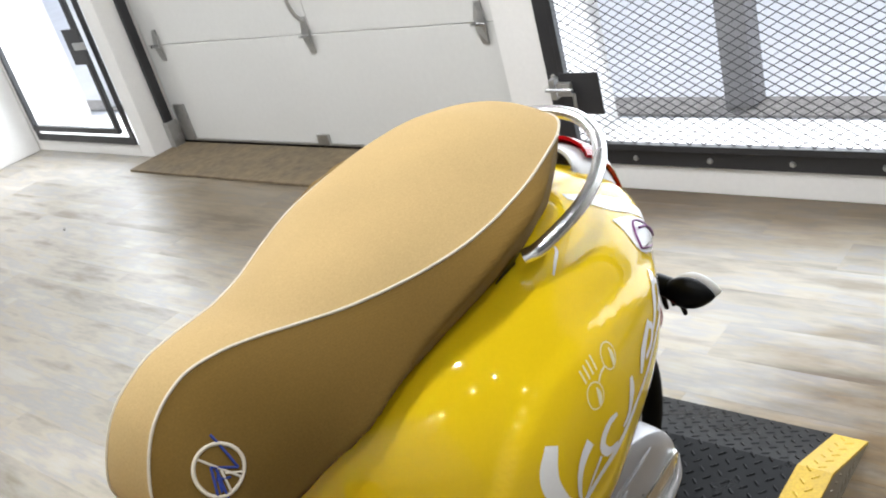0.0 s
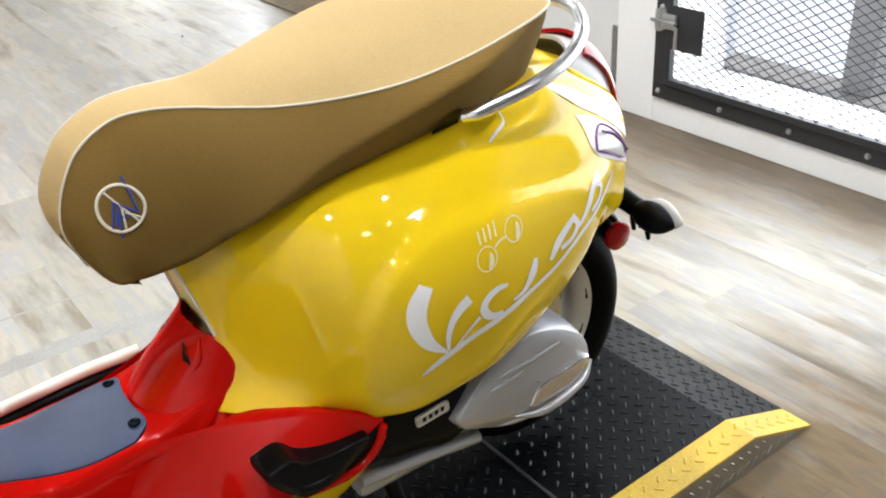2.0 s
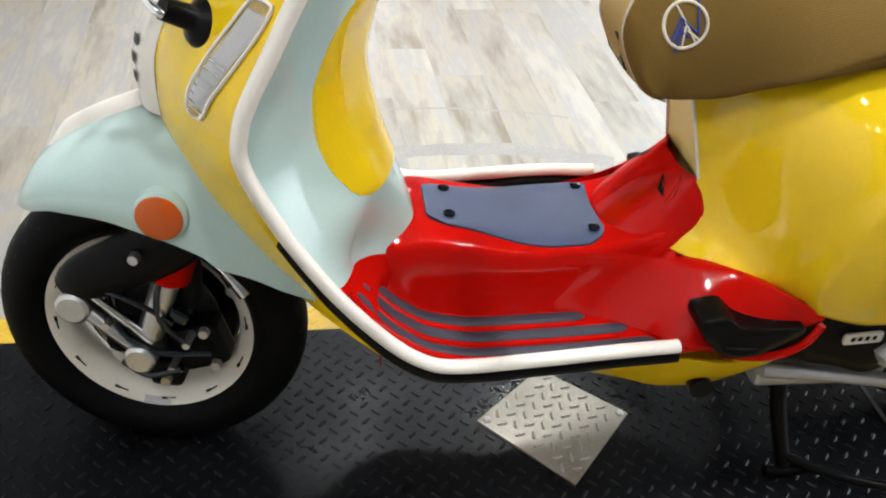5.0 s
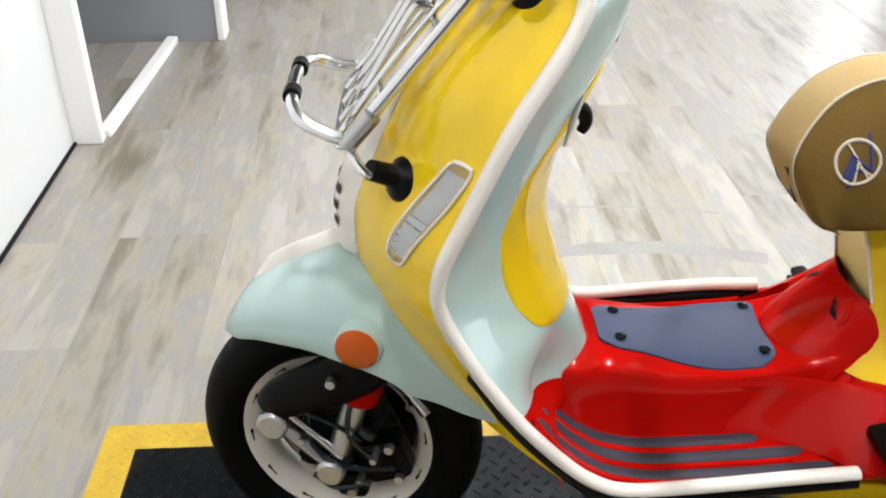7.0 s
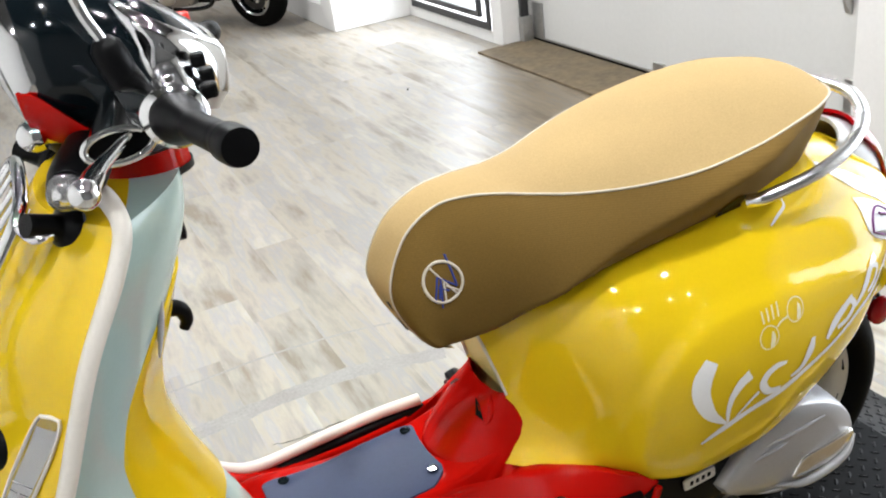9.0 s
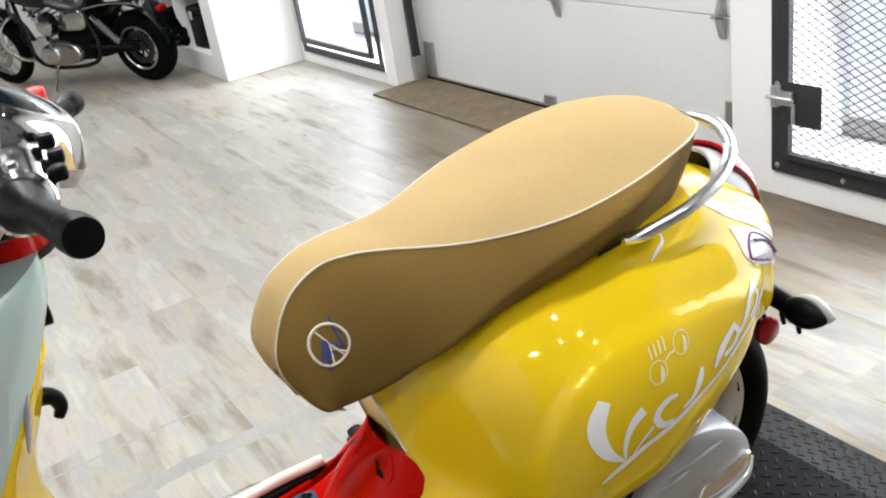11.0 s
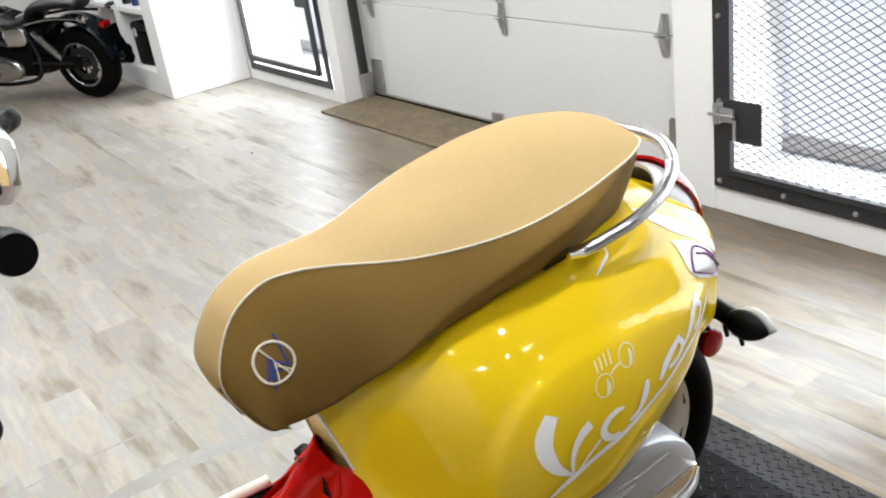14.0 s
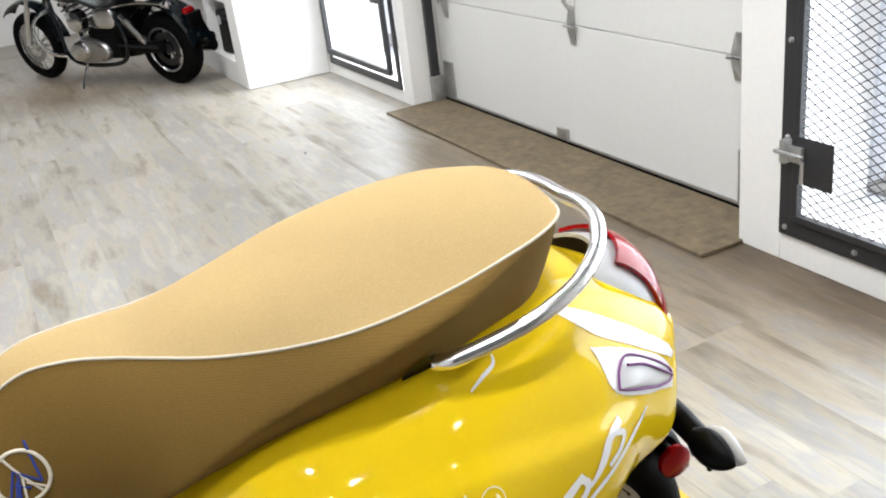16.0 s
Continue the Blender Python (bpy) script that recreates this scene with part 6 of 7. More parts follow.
    for z, r, k in ((1.150, 0.066, -0.365), (1.128, 0.064, -0.356), (1.112, 0.058, -0.345), (1.104, 0.056, -0.340)):
        rows.append([(k + r * math.cos(a), 0.95 * r * math.sin(a), z) for a in np.linspace(0, 2 * math.pi, 40, endpoint=False)])
    verts, faces = sheet(rows, False, True)
    add_part("neck", mesh_of("neck", verts, faces, BLACK), g, "black neck")
    rows = [[(-0.326 + (0.058 - 0.001 * k) * math.cos(a), (0.060 - 0.001 * k) * math.sin(a), 1.079 + 0.013 * k) for a in np.linspace(0, 2 * math.pi, 40, endpoint=False)] for k in range(3)]
    verts, faces = sheet(rows, False, True)
    add_part("neck_ring", mesh_of("neck_ring", verts, faces, RED), g, "red neck ring")
    rows = [[(-0.326 + 0.060 * math.cos(a), 0.062 * math.sin(a), z) for a in np.linspace(0, 2 * math.pi, 40, endpoint=False)] for z in (1.072, 1.081)]
    verts, faces = sheet(rows, False, True)
    add_part("neck_seal", mesh_of("neck_seal", verts, faces, BLACK), g, "black neck seal")
    # dark instrument glass in a silver frame
    tilt = -0.62
    panel = lambda s, h, a: (-0.262 + 0.058 * s * math.cos(a), 0.090 * s * math.sin(a) * (1 - 0.12 * math.cos(a)), 1.236 + h + tilt * 0.066 * s * math.cos(a))
    rows = [[panel(s, h, a) for a in np.linspace(0, 2 * math.pi, 48, endpoint=False)] for s, h in ((0.98, -0.045), (1.06, -0.010), (1.04, 0.006), (0.90, 0.014), (0.78, 0.010))]
    verts, faces = sheet(rows, False, True)
    fr = add_part("instrument_frame", mesh_of("instrument_frame", verts, faces, CHROME), g, "chrome instrument frame")
    rows = [[panel(s, h, a) for a in np.linspace(0, 2 * math.pi, 48, endpoint=False)] for s, h in ((0.79, 0.010), (0.6, 0.018), (0.3, 0.022), (0.01, 0.023))]
    verts, faces = sheet(rows, False, True)
    add_part("instrument_glass", mesh_of("instrument_glass", verts, faces, GLOSS_BLACK), fr, "dark teal instrument glass")
    rows = [[panel(s, h, a) for a in np.linspace(0, 2 * math.pi, 48, endpoint=False)] for s, h in ((0.97, -0.045), (0.7, -0.075), (0.02, -0.080))]
    verts, faces = sheet(rows, False, True)
    add_part("instrument_underside", mesh_of("instrument_underside", verts, faces, STEEL), fr, "brushed silver underside")
    for s in (-1, 1):
        # chrome switch housing round the bar
        rows = []
        for q in np.linspace(0, 1, 18):
            y = 0.060 + 0.146 * q
            rows.append([(x, s * yy, z) for x, yy, z in oval(-0.288 + 0.026 * q, 1.178 - 0.006 * q, 0.052 - 0.020 * q ** 1.5, 0.048 - 0.018 * q ** 1.2, y)])
        verts, faces = sheet(rows, False, True)
        faces += [tuple(range(32)), tuple(range(17 * 32, 18 * 32))]
        sw = add_part("switch_housing", mesh_of("switch_housing", verts, faces, CHROME), g, "chrome switch housing")
        # horn of the housing from which the lever comes
        rows = []
        for q in np.linspace(0, 1, 14):
            y = 0.095 + 0.095 * q
            rows.append([(x, s * yy, z) for x, yy, z in oval(-0.308 - 0.014 * q, 1.172 - 0.018 * q, 0.034 - 0.002 * q, 0.028 - 0.012 * q, y - 0.0)])
        rows = [[(x, y - s * 0.25 * (x + 0.31) * (k / 13), z) for x, y, z in r] for k, r in enumerate(rows)]
        verts, faces = sheet(rows, False, True)
        add_part("lever_horn", mesh_of("lever_horn", verts, faces, CHROME), sw, "chrome lever horn")
        lastr = rows[-1]
        add_part("housing_rim", tube_mesh("housing_rim", lastr, 0.0042, CHROME, 8, closed=True), sw)
        c = np.mean(np.array(lastr), axis=0)
        add_part("housing_mouth", mesh_of("housing_mouth", [(c[0], c[1] - s * 0.004, c[2])] + [(x, y - s * 0.003, z) for x, y, z in lastr], [(0, 1 + k, 1 + (k + 1) % 32) for k in range(32)], BLACK), sw, "dark housing mouth")
        part("clamp_band", box_bm((0.012, 0.010, 0.052), (-0.262, s * 0.183, 1.184), 0.003, 2), CHROME, sw, "chrome clamp band")
        for dx, dy, dz, m, lab in ((0.030, 0.100, 0.030, BLACK, "black switch"), (0.036, 0.130, 0.018, BLACK, "black switch"), (0.036, 0.160, 0.008, BLACK, "black switch")):
            part("switch", box_bm((0.016, 0.020, 0.016), (-0.262 + dx, s * dy, 1.176 + dz), 0.004, 2), m, sw, lab)
        if s > 0:
            part("stop_switch", box_bm((0.026, 0.028, 0.026), (-0.246, 0.182, 1.214), 0.006, 2), RED_PLASTIC, sw, "red engine stop switch")
        # grip: bell collar, ribbed sleeve and fat end
        prof = [(-0.004, 0.0), (-0.004, 0.0250), (0.006, 0.0260), (0.016, 0.0245), (0.030, 0.0200), (0.042, 0.0165)]
        for k in range(9):
            prof += [(0.048 + 0.009 * k, 0.0150), (0.0525 + 0.009 * k, 0.0144)]
        prof += [(0.134, 0.0148), (0.140, 0.0172), (0.146, 0.0180), (0.166, 0.0180), (0.171, 0.0166), (0.172, 0.0)]
        d = Vector((0.051, s * 0.160, 0.0)).normalized()
        grip = lathe_mesh("grip", prof, BLACK, 30, "z", sharp_at=30)
        grip.transform(Matrix.Translation((-0.263, s * 0.204, 1.172)) @ d.to_track_quat("Z", "Y").to_matrix().to_4x4())
        add_part("grip", grip, g, "black ribbed rubber grip")
        # lever with ball end
        lv = [(-0.304, s * 0.150, 1.160), (-0.314, s * 0.195, 1.160), (-0.323, s * 0.255, 1.162), (-0.330, s * 0.320, 1.166), (-0.332, s * 0.392, 1.169)]
        lever = add_part("lever", tube_mesh("lever", lv, lambda t: 0.0105 - 0.0035 * math.sin(math.pi * min(t * 1.2, 1)), CHROME, 12, 34, flat=0.7), g, "chrome lever")
        add_part("lever_ball", lathe_mesh("lever_ball", [(0.0125 * math.sin(b), 0.0125 * math.cos(b)) for b in np.linspace(-1.57, 1.57, 11)], CHROME, 20, "y", (-0.332, s * 0.398, 1.169), 80), lever)
        # mirror stem with rubber boot
        mb = Matrix.Translation((-0.306, s * 0.120, 1.200)) @ Matrix.Rotation(radians(s * -8), 4, "X") @ Matrix.Rotation(radians(-14), 4, "Y") @ Matrix.Scale(0.82, 4)
        boot = lathe_mesh("mirror_boot", [(0.0, 0.021), (0.028, 0.022), (0.050, 0.020), (0.060, 0.012), (0.062, 0.0)], BLACK, 22, "z", sharp_at=50)
        boot.transform(mb)
        add_part("mirror_boot", boot, g, "black mirror boot")
        stem = add_part("mirror_stem", tube_mesh("mirror_stem", [mb @ Vector((0, 0, 0.055)), mb @ Vector((-0.002, 0, 0.12)), (-0.335, s * 0.185, 1.42), (-0.340, s * 0.245, 1.50)], 0.0065, CHROME, 10, 30), g, "chrome mirror stem")
        turn_m = Matrix.Translation((-0.338, s * 0.262, 1.528)) @ Matrix.Rotation(radians(s * 8), 4, "Z")
        head = lathe_mesh("mirror_head", [(0.0, 0.055), (-0.010, 0.055), (-0.030, 0.040), (-0.036, 0.0)], CHROME, 36, "x")
        head.transform(turn_m)
        add_part("mirror_head", head, stem, "round chrome mirror back")
        glass = lathe_mesh("mirror_glass", [(0.002, 0.051), (0.002, 0.0)], CHROME, 36, "x")
        glass.transform(turn_m)
        add_part("mirror_glass", glass, stem, "mirror glass")
    return g


headset()


# ---- front turn signals on the shield top ----
for s in (-1, 1):
    base = add_part("front_signal", tube_mesh("front_signal", [(-0.362, s * 0.060, 1.142), (-0.384, s * 0.105, 1.130), (-0.400, s * 0.145, 1.122), (-0.408, s * 0.166, 1.120)], lambda t: 0.018 + 0.010 * math.sin(math.pi * min(0.15 + 0.7 * t, 1)), BLACK, 20, 16), scooter, "black turn signal body")
    d = Vector((-0.45, s * 0.85, -0.05)).normalized()
    lens = lathe_mesh("signal_lens", [(0.0, 0.0195), (0.010, 0.0190), (0.020, 0.015), (0.026, 0.008), (0.028, 0.0)], LAMP_LENS, 28, "z", sharp_at=80)
    m = Matrix.Translation((-0.408, s * 0.163, 1.121)) @ d.to_track_quat("Z", "Y").to_matrix().to_4x4()
    lens.transform(m)
    add_part("signal_lens", lens, base, "clear domed signal lens")
    bulb = lathe_mesh("reflector_cup", [(0.0, 0.010), (0.014, 0.010), (0.020, 0.006), (0.022, 0.0)], CHROME, 16, "z", sharp_at=80)
    bulb.transform(m)
    add_part("reflector_cup", bulb, base, "chrome reflector cup")


# ---- chrome front rack ----
def rack():
    g = new("front_rack")
    g.parent = scooter
    g["label"] = "chrome folding front rack with black rubber feet"
    lean = lambda z: -0.625 + (z - 0.885) * 0.82
    off = -0.004
    P = lambda y, z, d=0.0: (lean(z) + off - d, y, z + d * 0.6)
    # back frame: a tall loop
    half = 0.112
    loop = [P(-half, 0.900), P(-half, 0.98), P(-half, 1.06), P(-half + 0.012, 1.085), P(-0.05, 1.092), P(0.05, 1.092), P(half - 0.012, 1.085), P(half, 1.06), P(half, 0.98), P(half, 0.900), P(half - 0.014, 0.878), P(0.05, 0.872), P(-0.05, 0.872), P(-half + 0.014, 0.878)]
    add_part("back_frame", tube_mesh("back_frame", loop + loop[:1], 0.0085, CHROME, 12, 140), g, "chrome back loop")
    for y in (-0.075, -0.028, 0.028, 0.075):
        add_part("upright", tube_mesh("upright", [P(y, 0.876, 0.004), P(y, 0.95, 0.010), P(y, 1.03, 0.010), P(y, 1.089, 0.003)], 0.0050, CHROME, 10, 30), g, "chrome upright")
    for z in (0.94, 1.02):
        add_part("crossbar", tube_mesh("crossbar", [P(-half, z), P(-0.06, z, 0.004), P(0.06, z, 0.004), P(half, z)], 0.006, CHROME, 10, 30), g, "chrome crossbar")
    # fold-out prongs standing off the frame
    for y in (-0.050, 0.0, 0.050):
        add_part("prong", tube_mesh("prong", [P(y, 0.905, 0.006), P(y - 0.01, 0.955, 0.016), P(y - 0.02, 1.010, 0.026), P(y - 0.022, 1.022, 0.026), P(y - 0.022, 1.026, 0.018), P(y - 0.02, 1.018, 0.008)], 0.0058, CHROME, 10, 40), g, "chrome prong")
    # fold-down tray loop
    tray = [P(-0.118, 0.892), (-0.655, -0.110, 0.900), (-0.684, -0.094, 0.912), (-0.697, -0.045, 0.922), (-0.697, 0.045, 0.922), (-0.684, 0.094, 0.912), (-0.655, 0.110, 0.900), P(0.118, 0.892)]
    add_part("tray_loop", tube_mesh("tray_loop", tray, 0.0085, CHROME, 12, 90), g, "chrome tray loop")
    for y in (-0.045, 0.045):
        add_part("tray_band", tube_mesh("tray_band", [(-0.697, y - 0.010, 0.922), (-0.697, y + 0.010, 0.922)], 0.0112, BLACK, 12), g, "black rubber band")
    for s in (-1, 1):
        add_part("hinge_sleeve", tube_mesh("hinge_sleeve", [P(s * 0.118, 0.886), P(s * 0.118, 0.925)], 0.012, STEEL, 12), g, "steel hinge sleeve")
        for z0, yb, xb, zb in ((0.884, 0.126, -0.566, 0.848), (1.078, 0.128, -0.424, 1.070)):
            a = P(s * (half - 0.01), z0)
            stem = add_part("foot_stem", tube_mesh("foot_stem", [a, (a[0] + 0.4 * (xb - a[0]), s * (yb + 0.022), (a[2] + zb) / 2), (xb, s * yb, zb)], 0.006, CHROME, 10, 20), g, "chrome foot stem")
            d = Vector((0.78, -s * 0.42, -0.46)).normalized()
            boot = lathe_mesh("rubber_foot", [(-0.044, 0.0), (-0.044, 0.0125), (-0.012, 0.0140), (-0.008, 0.016), (-0.003, 0.025), (0.003, 0.029), (0.007, 0.028), (0.008, 0.0)], BLACK, 26, "z")
            boot.transform(Matrix.Translation((xb, s * yb, zb)) @ d.to_track_quat("Z", "Y").to_matrix().to_4x4())
            add_part("rubber_foot", boot, stem, "black rubber suction foot")
    return g


rack()


# ---- engine side, stand, rear bracket ----
def loft_plate(name, outline, y0, y1, mat, parent, label, bulge=0.02, inset=0.10, rings=6):
    """A cast cover: outline of (x, z) at y1 swelling to a rounded face at y0."""
    c = np.mean(np.array(outline), axis=0)
    o = spline(list(outline) + [outline[0]], 64)[:-1]
    rows = []
    for k in range(rings + 1):
        a = math.pi / 2 * k / rings
        s = 1 - inset * (1 - math.cos(a))
        y = y1 + (y0 - y1) * math.sin(a)
        rows.append([(c[0] + (p[0] - c[0]) * s, y, c[1] + (p[1] - c[1]) * s) for p in o])
    for s in (0.72, 0.45, 0.2, 0.02):
        rows.append([(c[0] + (p[0] - c[0]) * s * (1 - inset), y0 - bulge * (1 - s) * 0.4, c[1] + (p[1] - c[1]) * s * (1 - inset)) for p in o])
    verts, faces = sheet(rows, False, True)
    return add_part(name, mesh_of(name, verts, faces, mat), parent, label)


def engine():
    g = new("engine")
    g.parent = scooter
    g["label"] = "engine and belt case, silver and black"
    case = loft_plate("belt_case", [(0.385, 0.380), (0.445, 0.447), (0.515, 0.486), (0.590, 0.478), (0.648, 0.446), (0.676, 0.400), (0.674, 0.352), (0.640, 0.318), (0.575, 0.310), (0.495, 0.324), (0.410, 0.352)], -0.198, -0.075, ENGINE_SILVER, g, "silver painted belt case")
    loft_plate("case_vent", [(0.540, 0.362), (0.556, 0.380), (0.600, 0.386), (0.660, 0.392), (0.652, 0.364), (0.622, 0.344), (0.580, 0.340), (0.536, 0.344)], -0.2065, -0.186, BRIGHT_METAL, case, "bare metal vent plate", 0.002, 0.05)
    add_part("vent_brow", tube_mesh("vent_brow", [(0.500, -0.196, 0.338), (0.560, -0.210, 0.330), (0.640, -0.208, 0.346), (0.672, -0.198, 0.372)], lambda t: 0.0075 * math.sin(math.pi * (0.1 + 0.8 * t)), ENGINE_SILVER, 10, 24), case)
    for z0, x0, x1 in ((0.424, 0.46, 0.60), (0.406, 0.45, 0.53)):
        add_part("case_rib", tube_mesh("case_rib", [(x0, -0.194, z0), ((x0 + x1) / 2, -0.2035, z0 + 0.012), (x1, -0.198, z0 + 0.016)], 0.004, ENGINE_SILVER, 8, 16), case)
    add_part("case_rib", tube_mesh("case_rib", [(0.400, -0.172, 0.357), (0.500, -0.196, 0.328), (0.600, -0.198, 0.322)], 0.004, ENGINE_SILVER, 8, 16), case)
    case.location = (-0.018, 0, 0.006)
    cover = loft_plate("engine_cover", [(0.235, 0.452), (0.300, 0.470), (0.400, 0.490), (0.478, 0.480), (0.492, 0.432), (0.445, 0.385), (0.388, 0.338), (0.320, 0.352), (0.258, 0.368), (0.238, 0.400)], -0.178, -0.08, BLACK, g, "black engine cover", 0.006, 0.06)
    b = part("badge", box_bm((0.060, 0.004, 0.020), (0.344, -0.1835, 0.416), 0.004, 2, Matrix.Rotation(radians(-5), 4, "Y")), CREAM, cover, "cream badge")
    for k in range(4):
        part("badge_bar", box_bm((0.006, 0.002, 0.008), (0.328 + 0.011 * k, -0.1862, 0.415 + 0.001 * k), 0.0008, 1, Matrix.Rotation(radians(12), 4, "Y")), BLACK, b, "dark badge bar")
    box("sump", (0.225, -0.150, 0.285), (0.44, -0.02, 0.335), ENGINE_SILVER, g, "grey cast sump", 0.01)
    add_part("sump_flange", tube_mesh("sump_flange", [(0.225, -0.155, 0.330), (0.33, -0.156, 0.318), (0.445, -0.155, 0.298)], 0.012, ENGINE_SILVER, 8, 12), g)
    box("engine_block", (0.25, -0.10, 0.31), (0.60, 0.12, 0.50), DARK_METAL, g, "dark engine block", 0.02)
    for x, z in ((0.52, 0.462), (0.565, 0.475), (0.60, 0.455)):
        add_part("case_bolt", lathe_mesh("case_bolt", [(-0.014, 0.0), (-0.014, 0.008), (0.0, 0.009), (0.02, 0.009)], STEEL, 12, "y", (x, -0.12, z)), g, "steel bolt")
    add_part("breather_hose", tube_mesh("breather_hose", [(0.49, -0.13, 0.485), (0.53, -0.12, 0.50), (0.58, -0.10, 0.49), (0.61, -0.09, 0.455)], 0.010, BLACK, 10, 22), g, "black hose")
    add_part("shock", tube_mesh("shock", [(0.62, -0.10, 0.44), (0.60, -0.10, 0.62)], 0.022, DARK_METAL, 14), g)
    # silencer on the far side
    add_part("silencer", tube_mesh("silencer", [(0.42, 0.16, 0.30), (0.50, 0.165, 0.31), (0.78, 0.165, 0.37), (0.84, 0.165, 0.385)], lambda t: 0.045 + 0.02 * math.sin(math.pi * min(t * 1.3, 1)), BLACK, 20, 24), g, "black silencer")
    return g


engine()
for s in (-1, 1):
    ring = [(0.056, 0.500), (0.090, 0.506), (0.115, 0.490), (0.160, 0.484), (0.208, 0.484), (0.206, 0.472), (0.180, 0.454), (0.150, 0.436), (0.106, 0.434), (0.078, 0.456), (0.058, 0.482)]
    # the far one is folded further in
    if s > 0:
        ring = [(0.145 + 0.62 * (x - 0.13), 0.452 + 0.7 * (z - 0.47)) for x, z in ring]
    rest = loft_plate("foot_rest", ring, s * 0.238, s * 0.190, BLACK, scooter, "folded black passenger foot rest", 0.002, 0.06, 4)
    add_part("tread_pad", tube_mesh("tread_pad", [(0.100, s * 0.234, 0.450), (0.125, s * 0.236, 0.447), (0.146, s * 0.234, 0.448)], 0.008, BLACK, 8, 10), rest)


def centre_stand():
    g = new("centre_stand")
    g.parent = scooter
    g["label"] = "black centre stand, folded down"
    for s in (-1, 1):
        leg = add_part("stand_leg", tube_mesh("stand_leg", [(0.300, s * 0.085, 0.315), (0.305, s * 0.115, 0.22), (0.330, s * 0.155, 0.110)], 0.013, BLACK, 10, 18), g, "black stand leg")
        add_part("stand_foot", tube_mesh("stand_foot", [(0.300, s * 0.158, TOP + 0.011), (0.335, s * 0.160, TOP + 0.011), (0.375, s * 0.160, TOP + 0.016)], 0.0105, BLACK, 10, 12), leg)
    add_part("stand_brace", tube_mesh("stand_brace", [(0.306, -0.11, 0.23), (0.306, 0.11, 0.23)], 0.010, BLACK, 10), g)
    add_part("stand_lever", tube_mesh("stand_lever", [(0.320, -0.150, 0.130), (0.400, -0.185, 0.116), (0.470, -0.212, 0.116), (0.505, -0.222, 0.122)], 0.0085, BLACK, 10, 20), g, "black stand lever")
    part("lever_pad", box_bm((0.030, 0.012, 0.020), (0.506, -0.222, 0.124), 0.003, 2, Matrix.Rotation(radians(25), 4, "Z")), STEEL, g, "bare steel lever tip")
    return g


centre_stand()


def rear_bracket():
    g = new("plate_bracket")
    g.parent = scooter
    g["label"] = "black rear bracket with red reflector and stalk signals"
    add_part("inner_fender", tube_mesh("inner_fender", [(0.70, 0, 0.590), (0.78, 0, 0.565), (0.845, 0, 0.52), (0.878, 0, 0.45)], lambda t: 0.062 - 0.012 * t, BLACK, 16, 24, flat=0.25), g, "black inner fender")
    add_part("bracket_arm", tube_mesh("bracket_arm", [(0.76, 0.0, 0.610), (0.82, 0.0, 0.585), (0.858, 0.0, 0.55)], 0.022, BLACK, 12, 14, flat=0.6), g)
    for s in (-1, 1):
        add_part("side_reflector", lathe_mesh("side_reflector", [(s * -0.004, 0.0), (s * -0.004, 0.027), (s * 0.004, 0.027), (s * 0.008, 0.022), (s * 0.010, 0.0)], RED_LENS, 30, "y", (0.828, s * 0.078, 0.500), 50), g, "round red side reflector")
        add_part("reflector_arm", tube_mesh("reflector_arm", [(0.828, 0.0, 0.52), (0.828, s * 0.074, 0.502)], 0.012, BLACK, 10), g)
        stalk = add_part("signal_stalk", tube_mesh("signal_stalk", [(0.848, 0.0, 0.572), (0.842, s * 0.07, 0.570), (0.834, s * 0.138, 0.565)], lambda t: 0.021 - 0.003 * t, BLACK, 12, 14), g, "black signal stalk")
        rows = []
        for q in np.linspace(0, 1, 18):
            y = 0.116 + 0.084 * q
            r = 0.029 * math.sin(math.pi * (0.16 + 0.84 * q)) ** 0.75 if q < 1 else 0.0005
            rows.append([(0.832 + 0.004 * q + r * 0.72 * math.cos(a), s * y, 0.564 + r * math.sin(a)) for a in np.linspace(0, 2 * math.pi, 24, endpoint=False)])
        verts, faces = sheet(rows, False, True)
        add_part("signal_pod", mesh_of("signal_pod", verts, faces, BLACK), stalk, "black pointed signal pod")
        rows = []
        for q in np.linspace(0, 1, 14):
            y = 0.126 + 0.078 * q
            r = 0.028 * math.sin(math.pi * (0.16 + 0.84 * q)) ** 0.75 if q < 1 else 0.0005
            rows.append([(0.852 + r * 0.42 * math.cos(a), s * y, 0.566 + r * math.sin(a)) for a in np.linspace(0, 2 * math.pi, 20, endpoint=False)])
        verts, faces = sheet(rows, False, True)
        add_part("signal_lens", mesh_of("signal_lens", verts, faces, CLEAR_LENS), stalk, "pale signal lens")
    for y, z in ((-0.10, 0.535), (-0.135, 0.530), (-0.115, 0.545)):
        add_part("bracket_tab", tube_mesh("bracket_tab", [(0.842, y, 0.565), (0.846, y + 0.004, z), (0.850, y + 0.004, z - 0.022)], lambda t: 0.007 - 0.003 * t, BLACK, 8, 10), g)
    return g


rear_bracket()


